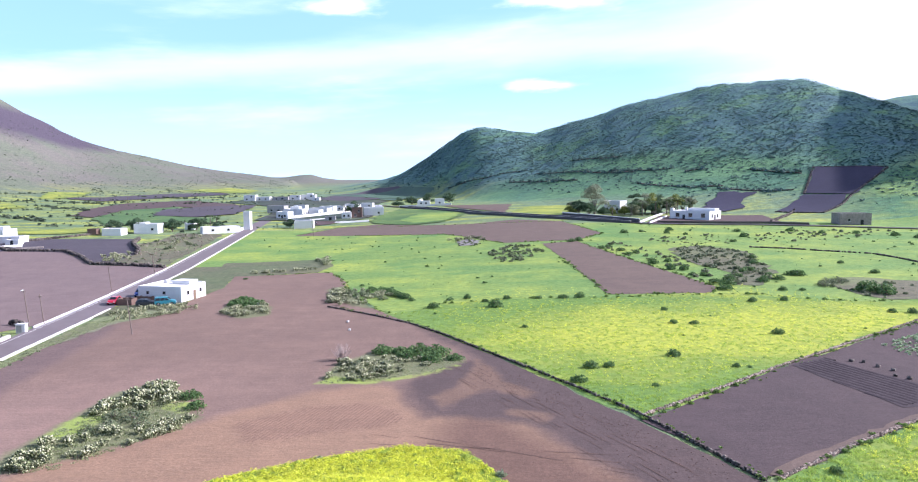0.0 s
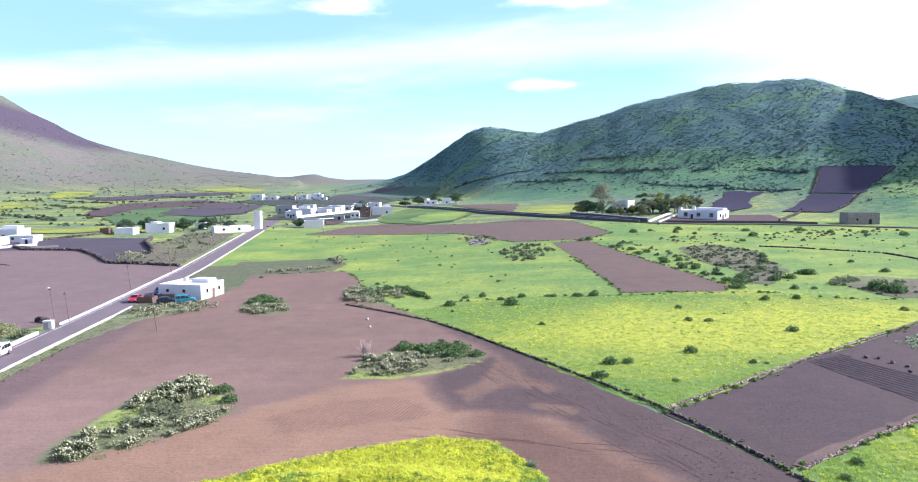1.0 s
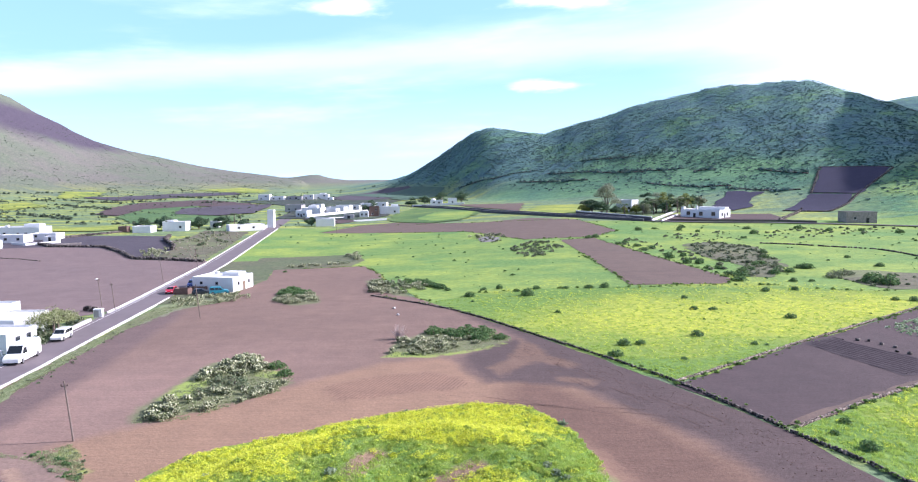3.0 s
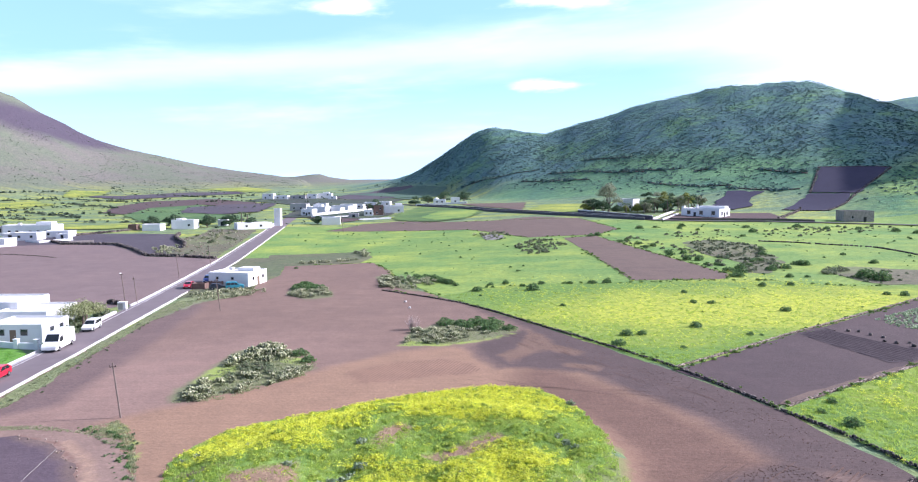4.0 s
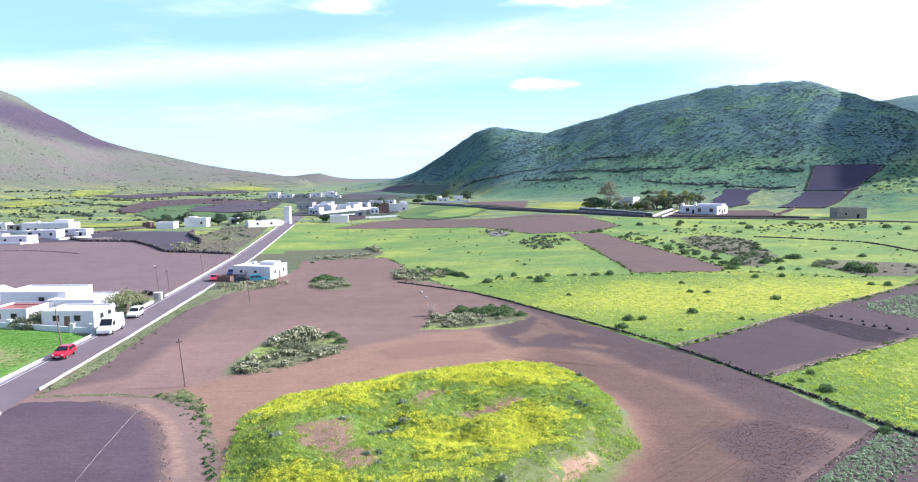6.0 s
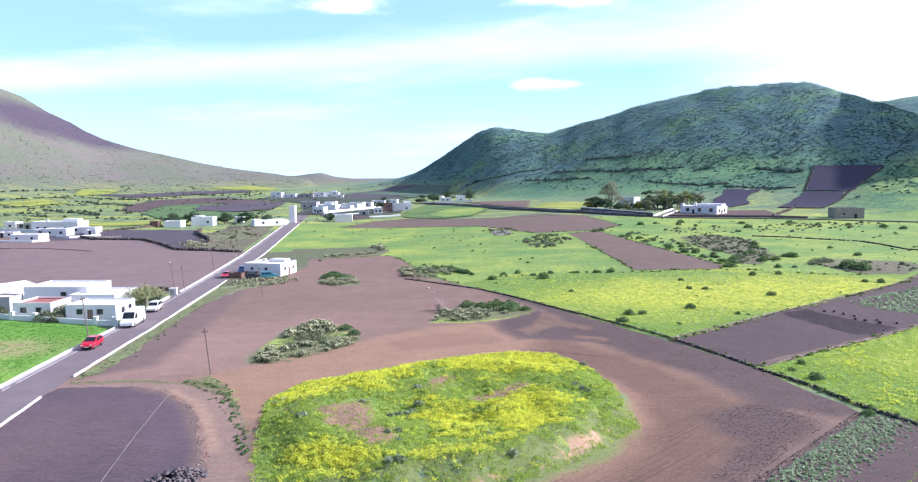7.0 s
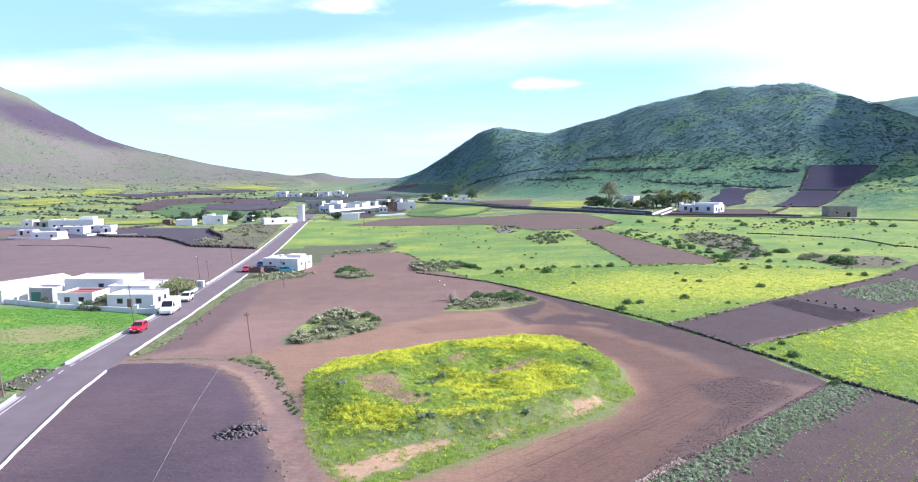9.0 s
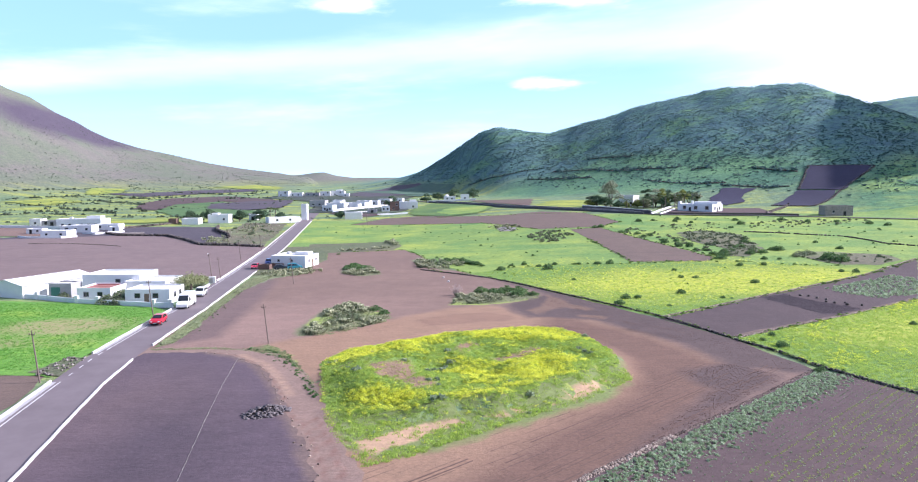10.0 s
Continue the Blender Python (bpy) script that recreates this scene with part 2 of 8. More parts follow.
def make_meadow(name, grass, grass2, flower, low, high, zones=()):
    m, nt, b = mat(name, 0.95)
    base = mix_node(nt, band(nt, noise_node(nt, 0.03, 5), 0.35, 0.65), grass, grass2)
    fine = mix_node(nt, band(nt, noise_node(nt, 0.9, 6, 0.7), 0.3, 0.75), mix_node(nt, 1.0, base, (0.46, 0.53, 0.46), "MULTIPLY"), mix_node(nt, 1.0, base, (1.1, 1.08, 1.06), "MULTIPLY"))
    patch = band(nt, noise_node(nt, 0.034, 9, 0.66, (1.0, 1.4, 1.0), 0.35), low, high)
    speck = band(nt, noise_node(nt, 0.8, 6, 0.75, (1.0, 1.8, 1.0)), 0.32, 0.60)
    both = mix_node(nt, 1.0, patch, speck, "MULTIPLY")
    col = mix_node(nt, both, fine, flower)
    mottle = band(nt, noise_node(nt, 0.13, 6, 0.62, (1.0, 1.9, 1.0), 0.25), 0.32, 0.68)
    col = mix_node(nt, 0.55, col, mix_node(nt, mottle, (0.74, 0.80, 0.78), (1.14, 1.08, 1.0)), "MULTIPLY")
    for colour, place in zones:
        rough = mix_node(nt, 1.0, zone_node(nt, *place), band(nt, noise_node(nt, 0.6, 6, 0.75), 0.25, 0.55), "MULTIPLY")
        col = mix_node(nt, rough, col, colour)
    nt.links.new(col, b.inputs["Base Color"])
    bump_node(nt, b, noise_node(nt, 1.6, 5, 0.7), 0.7, 0.25)
    return m


def make_soil(name, a, b2, c, turn=0.0, furrow=0.35, zones=(), marks=()):
    m, nt, b = mat(name, 0.97)
    base = mix_node(nt, band(nt, noise_node(nt, 0.035, 6, 0.6), 0.35, 0.68), a, b2)
    streak = band(nt, noise_node(nt, 0.9, 4, 0.6, (0.05, 1.0, 1.0), turn), 0.35, 0.7)
    base = mix_node(nt, mix_node(nt, 1.0, streak, furrow, "MULTIPLY"), base, c)
    for colour, place in zones:
        base = mix_node(nt, zone_node(nt, *place), base, colour)
    for colour, place in marks:
        base = mix_node(nt, marked(nt, *place), base, colour)
    scuff = band(nt, noise_node(nt, 0.22, 9, 0.72), 0.38, 0.66)
    base = mix_node(nt, 0.4, base, mix_node(nt, scuff, (0.70, 0.70, 0.72), (1.14, 1.12, 1.10)), "MULTIPLY")
    line = band(nt, noise_node(nt, 2.4, 4, 0.65, (0.06, 1.0, 1.0), turn), 0.35, 0.65)
    base = mix_node(nt, 0.32, base, mix_node(nt, line, (0.80, 0.80, 0.80), (1.1, 1.1, 1.1)), "MULTIPLY")
    grain = band(nt, noise_node(nt, 3.5, 6, 0.75), 0.3, 0.7)
    col = mix_node(nt, 0.48, base, mix_node(nt, grain, (0.52, 0.52, 0.52), (1.40, 1.38, 1.36)), "MULTIPLY")
    nt.links.new(col, b.inputs["Base Color"])
    bump_node(nt, b, noise_node(nt, 2.6, 6, 0.75, (0.5, 1.0, 1.0), turn), 0.45, 0.14)
    return m


def make_plain(name, colour, rough=0.8, vary=0.25, scale=0.8, metal=0.0, spec=0.3):
    m, nt, b = mat(name, rough)
    b.inputs["Metallic"].default_value = metal
    b.inputs["Specular IOR Level"].default_value = spec
    dark = tuple(c * (1 - vary) for c in colour)
    col = mix_node(nt, band(nt, noise_node(nt, scale, 5, 0.65), 0.3, 0.7), dark, colour)
    col = mix_node(nt, mix_node(nt, 1.0, band(nt, noise_node(nt, scale * 9, 4, 0.7), 0.35, 0.75), vary, "MULTIPLY"), col, dark)
    nt.links.new(col, b.inputs["Base Color"])
    return m


def make_leaf(name, *colours, rough=0.7, thin=0.35):
    """Colour changes from leaf to leaf; thin ones let light through."""
    m, nt, b = mat(name, rough)
    g = nt.nodes.new("ShaderNodeNewGeometry")
    col = ramp_node(nt, g.outputs["Random Per Island"], *[(k / max(1, len(colours) - 1), c) for k, c in enumerate(colours)])
    col = mix_node(nt, 0.5, col, mix_node(nt, band(nt, noise_node(nt, 1.5, 3), 0.3, 0.7), (0.6, 0.6, 0.6), (1.25, 1.25, 1.25)), "MULTIPLY")
    nt.links.new(col, b.inputs["Base Color"])
    if thin:
        tr = nt.nodes.new("ShaderNodeBsdfTranslucent")
        nt.links.new(col, tr.inputs["Color"])
        both = nt.nodes.new("ShaderNodeMixShader")
        both.inputs[0].default_value = thin
        nt.links.new(b.outputs[0], both.inputs[1])
        nt.links.new(tr.outputs[0], both.inputs[2])
        nt.links.new(both.outputs[0], nt.nodes["Material Output"].inputs["Surface"])
    return m


# hills and plain: one sheet, meadow low down, scrub and bare lava soil higher up
m_ground, nt, b = mat("ground", 0.97)
veg = mix_node(nt, band(nt, noise_node(nt, 0.02, 6, 0.6), 0.35, 0.65), (0.120, 0.188, 0.110), (0.190, 0.258, 0.122))
yel = mix_node(nt, 1.0, band(nt, noise_node(nt, 0.022, 7, 0.62, (1.0, 2.6, 1.0)), 0.45, 0.62), band(nt, noise_node(nt, 0.5, 5, 0.7), 0.3, 0.6), "MULTIPLY")
low = mix_node(nt, yel, veg, (0.42, 0.44, 0.06))
# scrub greens carry the blue of distance haze in their colour
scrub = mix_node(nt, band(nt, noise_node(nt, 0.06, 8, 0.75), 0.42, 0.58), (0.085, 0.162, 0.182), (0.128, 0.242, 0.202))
bare = mix_node(nt, band(nt, noise_node(nt, 0.012, 8, 0.65), 0.42, 0.6), (0.170, 0.158, 0.140), (0.148, 0.166, 0.120))
# a cloud's shadow, painted as a dark violet patch on the west hill
cloud_shade = zone_node(nt, -722, 1200, 62, 215, 0.02, 0.3, 0.8, 0.012)
bare = mix_node(nt, cloud_shade, bare, (0.085, 0.068, 0.095))
glade = mix_node(nt, 1.0, band(nt, noise_node(nt, 0.016, 7, 0.66), 0.52, 0.60), band(nt, noise_node(nt, 0.16, 5, 0.7), 0.35, 0.6), "MULTIPLY")
scrub = mix_node(nt, glade, scrub, (0.145, 0.275, 0.125))
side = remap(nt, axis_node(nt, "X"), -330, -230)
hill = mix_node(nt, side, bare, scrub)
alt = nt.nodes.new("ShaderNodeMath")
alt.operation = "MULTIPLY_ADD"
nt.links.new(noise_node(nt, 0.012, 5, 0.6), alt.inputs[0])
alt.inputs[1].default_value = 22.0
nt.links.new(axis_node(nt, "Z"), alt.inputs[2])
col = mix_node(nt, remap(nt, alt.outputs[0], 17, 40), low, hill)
terrace = mix_node(nt, band(nt, noise_node(nt, 0.03, 7, 0.65), 0.38, 0.62), (0.082, 0.185, 0.118), (0.140, 0.272, 0.128))
col = mix_node(nt, zone_node(nt, 122, 487, 142, 52, -0.72, 0.22, 1.0, 0.02), col, terrace)
sunny = mix_node(nt, band(nt, noise_node(nt, 0.05, 7, 0.65), 0.42, 0.62), (0.085, 0.20, 0.10), (0.205, 0.315, 0.10))
col = mix_node(nt, zone_node(nt, 262, 322, 92, 62, 0.75, 0.25, 0.8, 0.03), col, sunny)
speck = band(nt, noise_node(nt, 0.35, 5, 0.7), 0.4, 0.62)
col = mix_node(nt, 0.6, col, mix_node(nt, speck, (0.5, 0.53, 0.58), (1.2, 1.2, 1.12)), "MULTIPLY")
nt.links.new(col, b.inputs["Base Color"])
bump_node(nt, b, noise_node(nt, 0.25, 7, 0.7), 0.8, 1.0)

m_meadow = make_meadow("meadow", (0.165, 0.300, 0.092), (0.222, 0.335, 0.092), (0.42, 0.455, 0.075), 0.44, 0.72)
m_gold = make_meadow("golden_meadow", (0.170, 0.290, 0.062), (0.200, 0.310, 0.072), (0.415, 0.42, 0.056), 0.52, 0.70, (
    ((0.40, 0.425, 0.056), (43, 107, 42, 16, 0.2, 0.5, 2.6, 0.06)), ((0.42, 0.44, 0.07), (58, 60, 20, 9, 0.5, 0.5, 2.4, 0.09))))
m_lawn = make_meadow("lawn", (0.132, 0.330, 0.055), (0.198, 0.374, 0.066), (0.418, 0.484, 0.066), 0.54, 0.72, (((0.30, 0.26, 0.13), (-79, 63, 9.5, 6.5, 0.1, 0.45, 1.6, 0.25)), ((0.26, 0.24, 0.12), (-90, 50, 16, 3, 0.1, 0.5, 2.0, 0.15))))
m_fallow = make_meadow("fallow", (0.145, 0.178, 0.095), (0.178, 0.162, 0.118), (0.25, 0.245, 0.105), 0.55, 0.75)
m_verge = make_meadow("verge_weeds", (0.21, 0.25, 0.14), (0.26, 0.24, 0.18), (0.28, 0.35, 0.13), 0.45, 0.7)
m_soil = make_soil("brown_soil", (0.222, 0.148, 0.119), (0.194, 0.130, 0.107), (0.164, 0.112, 0.094), 0.72, 0.3, (
    ((0.258, 0.172, 0.143), (-48, 62, 24, 15, 0.9, 0.7, 1.0, 0.06)),
    ((0.13, 0.088, 0.09), (-61, 97, 15, 3.5, 1.85, 0.3, 0.8, 0.2))), (
    ((0.280, 0.178, 0.121), ("clay", 1.2, 4.0, 0.16)),
    ((0.158, 0.097, 0.074), ("worn", 2.5, 4.0, 0.12)),
    ((0.099, 0.071, 0.068), ("dark_earth", 1.2, 3.6, 0.2)),
    ((0.178, 0.116, 0.088), ("drift", 0.6, 2.6, 0.3)),
    ((0.262, 0.165, 0.118), ("comb", 0.8, 2.0, 0.3)),
    ((0.158, 0.110, 0.103), ("wayside", 1.2, 3.0, 0.2)),
    ((0.172, 0.182, 0.098), ("weedy", 0.5, 2.0, 0.5)),
    ((0.27, 0.34, 0.085), ("lush", 0.4, 2.2, 0.6)),
    ((0.175, 0.215, 0.078), ("skirt", 0.7, 3.0, 0.5)),
    ((0.44, 0.295, 0.19), ("sand", 0.25, 1.3, 0.9))))
m_clay = make_soil("clay_soil", (0.205, 0.128, 0.092), (0.185, 0.116, 0.086), (0.155, 0.100, 0.077), 0.72, 0.3)
m_furrow = make_soil("furrowed_soil", (0.091, 0.066, 0.068), (0.080, 0.059, 0.062), (0.070, 0.052, 0.056), -0.5, 0.2)
m_trackmark = make_soil("track_mark", (0.132, 0.084, 0.068), (0.12, 0.077, 0.063), (0.105, 0.069, 0.058), 0.6, 0.3)
m_cropsoil = make_soil("crop_soil", (0.108, 0.075, 0.075), (0.095, 0.066, 0.067), (0.075, 0.053, 0.056), 0.8, 0.3)
m_dark = make_soil("dark_soil", (0.114, 0.084, 0.103), (0.095, 0.071, 0.088), (0.085, 0.064, 0.080), -0.5, 0.2, (((0.125, 0.09, 0.098), (-47, 22, 7, 14, 0.2, 0.6, 1.4, 0.1)), ((0.082, 0.062, 0.076), (-40, 8, 6, 16, 0.2, 0.6, 1.4, 0.1))), (((0.160, 0.115, 0.104), ("rim", 0.5, 2.2, 0.35)),))
m_ash = make_soil("ash_soil", (0.094, 0.080, 0.098), (0.078, 0.067, 0.084), (0.064, 0.056, 0.071), 0.2, 0.25)
m_stony = make_meadow("stony_ground", (0.165, 0.145, 0.112), (0.185, 0.172, 0.122), (0.18, 0.22, 0.095), 0.48, 0.62)
m_grape = make_soil("grey_soil", (0.205, 0.150, 0.144), (0.184, 0.136, 0.133), (0.154, 0.114, 0.113), 0.1, 0.2)
m_field = make_soil("field_soil", (0.160, 0.115, 0.095), (0.138, 0.100, 0.085), (0.113, 0.083, 0.074), 0.5, 0.3)
m_strip = make_soil("ploughed_strip", (0.066, 0.050, 0.058), (0.058, 0.045, 0.052), (0.048, 0.039, 0.045), -1.1, 0.25)
m_track = make_soil("farm_track", (0.270, 0.187, 0.152), (0.235, 0.163, 0.135), (0.20, 0.140, 0.12), 1.1, 0.4, (), (
    ((0.33, 0.225, 0.165), ("crown", 0.35, 1.5, 0.5)), ((0.215, 0.13, 0.105), ("rut", 0.2, 0.9, 0.6))))
m_red = make_soil("red_track", (0.225, 0.152, 0.125), (0.185, 0.126, 0.108), (0.15, 0.103, 0.092), 1.1, 0.4)
m_asphalt = make_plain("asphalt", (0.182, 0.150, 0.160), 0.9, 0.22, 0.25)
m_lane = make_plain("lane_asphalt", (0.105, 0.092, 0.105), 0.9, 0.25, 0.25)
m_white = make_plain("white_wall", (0.74, 0.74, 0.75), 0.85, 0.08, 0.5)
m_kerb = make_plain("white_kerb", (0.60, 0.575, 0.565), 0.9, 0.35, 1.2)
m_line = make_plain("road_paint", (0.68, 0.66, 0.66), 0.8, 0.35, 1.5)
# cloud shade and distance blue are put into this soil colour
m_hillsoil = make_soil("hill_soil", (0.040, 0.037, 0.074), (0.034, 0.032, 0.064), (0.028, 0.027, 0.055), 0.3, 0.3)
m_lushgreen = make_meadow("lush_crop", (0.095, 0.180, 0.078), (0.13, 0.215, 0.085), (0.22, 0.28, 0.08), 0.55, 0.75)
# slope shade and far-off blue are mixed into these plot greens
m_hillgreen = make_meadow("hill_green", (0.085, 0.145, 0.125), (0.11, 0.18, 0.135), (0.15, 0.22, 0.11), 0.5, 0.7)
# dark blue-greens: the shade lying round the village is put into the colour
m_villageground = make_meadow("village_ground", (0.062, 0.092, 0.075), (0.080, 0.078, 0.085), (0.13, 0.17, 0.08), 0.5, 0.7)
m_terrace = make_meadow("terrace_grass", (0.085, 0.165, 0.065), (0.145, 0.235, 0.075), (0.26, 0.32, 0.07), 0.50, 0.72)
m_yellow = make_meadow("flower_meadow", (0.20, 0.28, 0.075), (0.27, 0.32, 0.08), (0.46, 0.46, 0.07), 0.42, 0.62)
m_mound, nt, b = mat("mound_weeds", 0.95)
col = mix_node(nt, band(nt, noise_node(nt, 0.35, 6, 0.65), 0.38, 0.62), (0.15, 0.265, 0.06), (0.25, 0.335, 0.075))
col = mix_node(nt, mix_node(nt, 1.0, marked(nt, "bloom", 1.0, 3.6, 0.5), band(nt, noise_node(nt, 2.2, 5, 0.7), 0.30, 0.55), "MULTIPLY"), col, (0.46, 0.475, 0.06))
col = mix_node(nt, marked(nt, "bare", 0.35, 1.8, 0.6), col, (0.29, 0.195, 0.128))
col = mix_node(nt, marked(nt, "sand", 0.25, 1.6, 0.9), col, (0.44, 0.295, 0.19))
col = mix_node(nt, 0.7, col, mix_node(nt, band(nt, noise_node(nt, 3.0, 5, 0.75), 0.3, 0.7), (0.5, 0.5, 0.5), (1.2, 1.2, 1.2)), "MULTIPLY")
nt.links.new(col, b.inputs["Base Color"])
bump_node(nt, b, noise_node(nt, 2.4, 5, 0.7), 0.8, 0.3)
m_rockgrey = make_plain("grey_stones", (0.30, 0.28, 0.27), 0.95, 0.5, 1.5)


def make_stone(name, *colours):
    m = make_leaf(name, *colours, rough=0.92, thin=0)
    nt = m.node_tree
    bump_node(nt, nt.nodes["Principled BSDF"], noise_node(nt, 9.0, 5, 0.7), 0.7, 0.05)
    return m


m_stone = make_stone("lava_wall_stone", (0.045, 0.04, 0.037), (0.10, 0.086, 0.078), (0.20, 0.17, 0.155))
m_palestone = make_stone("pale_stone", (0.10, 0.085, 0.08), (0.2, 0.175, 0.16), (0.34, 0.30, 0.28))
m_lava = make_stone("lava_rock", (0.022, 0.02, 0.022), (0.085, 0.075, 0.08), (0.36, 0.31, 0.31))
m_fieldstone = make_stone("field_stone", (0.16, 0.12, 0.10), (0.28, 0.22, 0.18), (0.45, 0.37, 0.31))
m_brownstone = make_stone("brown_stone", (0.085, 0.06, 0.052), (0.15, 0.11, 0.092), (0.27, 0.21, 0.18))
m_glass, nt, b = mat("window_glass", 0.08)
b.inputs["Base Color"].default_value = (0.02, 0.025, 0.03, 1)
b.inputs["Specular IOR Level"].default_value = 0.6
m_frame = make_plain("brown_frame", (0.20, 0.14, 0.10), 0.6, 0.2, 3)
m_metal = make_plain("metal", (0.55, 0.55, 0.56), 0.35, 0.1, 5, 0.9)
m_roof = make_plain("pale_roof", (0.78, 0.76, 0.75), 0.9, 0.18, 0.35)
m_redroof = make_plain("red_roof", (0.46, 0.20, 0.17), 0.85, 0.3, 0.8)
m_grey = make_plain("grey_render", (0.42, 0.41, 0.42), 0.9, 0.25, 0.5)
m_brownwall = make_plain("brown_blocks", (0.20, 0.13, 0.11), 0.95, 0.35, 1.2)
m_rubble = make_plain("rubble_wall", (0.44, 0.385, 0.36), 0.95, 0.55, 1.3)
# dark grey that paints the shaded faces of the white-topped walls
m_lanewall_shaded = make_plain("lane_wall", (0.13, 0.12, 0.14), 0.95, 0.4, 0.9)
m_green_door = make_plain("green_metal", (0.06, 0.20, 0.15), 0.6, 0.2, 1.5)
# near-black; some panels of it stand in for shade inside open doorways
m_dark_door = make_plain("dark_door", (0.03, 0.03, 0.035), 0.7, 0.2, 2)
m_pole = make_plain("weathered_wood", (0.22, 0.17, 0.15), 0.9, 0.35, 2.5)
m_tyre = make_plain("black_rubber", (0.02, 0.02, 0.022), 0.85, 0.2, 4)
m_lamp = make_plain("lamp_glass", (0.75, 0.77, 0.78), 0.15, 0.05, 3, 0.0, 0.6)
m_redlamp = make_plain("red_lamp", (0.45, 0.02, 0.02), 0.2, 0.1, 3, 0.0, 0.6)


def make_paint(name, colour):
    m = make_plain(name, colour, 0.3, 0.08, 1.5, 0.0, 0.5)
    m.node_tree.nodes["Principled BSDF"].inputs["Coat Weight"].default_value = 0.6
    return m


m_redpaint = make_paint("red_paint", (0.54, 0.012, 0.035))
m_whitepaint = make_paint("white_paint", (0.80, 0.80, 0.80))
m_bluepaint = make_paint("blue_paint", (0.03, 0.06, 0.22))
m_tealpaint = make_paint("teal_paint", (0.05, 0.32, 0.42))
m_darkpaint = make_paint("dark_paint", (0.04, 0.05, 0.07))
# leaf colours blued to stand in for haze over the hill
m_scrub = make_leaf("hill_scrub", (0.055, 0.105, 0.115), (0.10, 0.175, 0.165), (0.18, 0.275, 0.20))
m_farscrub = make_leaf("slope_scrub", (0.06, 0.085, 0.06), (0.09, 0.12, 0.08), (0.13, 0.16, 0.10))
m_bush = make_leaf("bush_leaves", (0.06, 0.125, 0.05), (0.12, 0.21, 0.075), (0.21, 0.31, 0.11))
m_greybush = make_leaf("grey_leaves", (0.09, 0.13, 0.075), (0.18, 0.22, 0.12), (0.31, 0.32, 0.21))
m_yellowbush = make_leaf("yellow_leaves", (0.10, 0.14, 0.035), (0.20, 0.24, 0.05), (0.34, 0.34, 0.12))
m_paletree = make_leaf("pale_tree_leaves", (0.17, 0.20, 0.08), (0.28, 0.31, 0.14), (0.42, 0.43, 0.25))
m_tree = make_leaf("tree_leaves", (0.05, 0.095, 0.06), (0.085, 0.145, 0.08), (0.15, 0.21, 0.11))
m_eucalypt = make_leaf("eucalypt_leaves", (0.15, 0.18, 0.11), (0.27, 0.30, 0.19), (0.42, 0.43, 0.31))
m_palm = make_leaf("palm_leaves", (0.05, 0.085, 0.04), (0.09, 0.14, 0.055), (0.16, 0.20, 0.08))
m_weed = make_leaf("weed_leaves", (0.28, 0.43, 0.085), (0.38, 0.51, 0.10), (0.48, 0.58, 0.14), thin=0.5)
m_clump = make_leaf("clump_leaves", (0.27, 0.39, 0.07), (0.39, 0.50, 0.09), (0.50, 0.58, 0.115), thin=0.5)
m_bloom = make_leaf("bloom_clumps", (0.36, 0.44, 0.06), (0.60, 0.65, 0.05), (0.76, 0.79, 0.07), thin=0.5)
m_mixbush = make_leaf("mixed_bush_leaves", (0.16, 0.22, 0.12), (0.26, 0.33, 0.19), (0.40, 0.45, 0.30))
m_edgeweed = make_leaf("edge_weeds", (0.09, 0.16, 0.05), (0.16, 0.26, 0.07), (0.28, 0.38, 0.10))
m_verge_blade = make_leaf("verge_blades", (0.22, 0.27, 0.13), (0.32, 0.37, 0.18), (0.45, 0.46, 0.30), thin=0.5)
m_lawngrass = make_leaf("lawn_blades", (0.10, 0.31, 0.05), (0.17, 0.38, 0.06), (0.25, 0.42, 0.09), thin=0.5)
m_flower = make_leaf("yellow_petals", (0.70, 0.74, 0.05), (0.80, 0.82, 0.08), (0.84, 0.85, 0.16), thin=0.5)
m_cabbage = make_leaf("cabbage_leaves", (0.18, 0.27, 0.13), (0.34, 0.45, 0.26), (0.56, 0.63, 0.48), thin=0.45)
m_cactus = make_leaf("cactus_pads", (0.055, 0.08, 0.035), (0.24, 0.27, 0.135), (0.60, 0.585, 0.41), thin=0)
m_twig = make_plain("dry_twigs", (0.62, 0.50, 0.46), 0.9, 0.3, 4)


# ---- building helpers ----
def mesh_ob(name, bm, material, parent=None, label=""):
    me = bpy.data.meshes.new(name)
    bm.to_mesh(me)
    bm.free()
    for mm in (material if isinstance(material, (list, tuple)) else [material]):
        me.materials.append(mm)
    ob = new(name, me)
    if parent:
        ob.parent = parent
    if label:
        ob["label"] = label
    return ob


def part(name, bm, material, parent, label=""):
    return mesh_ob(name, bm, material, parent, label)


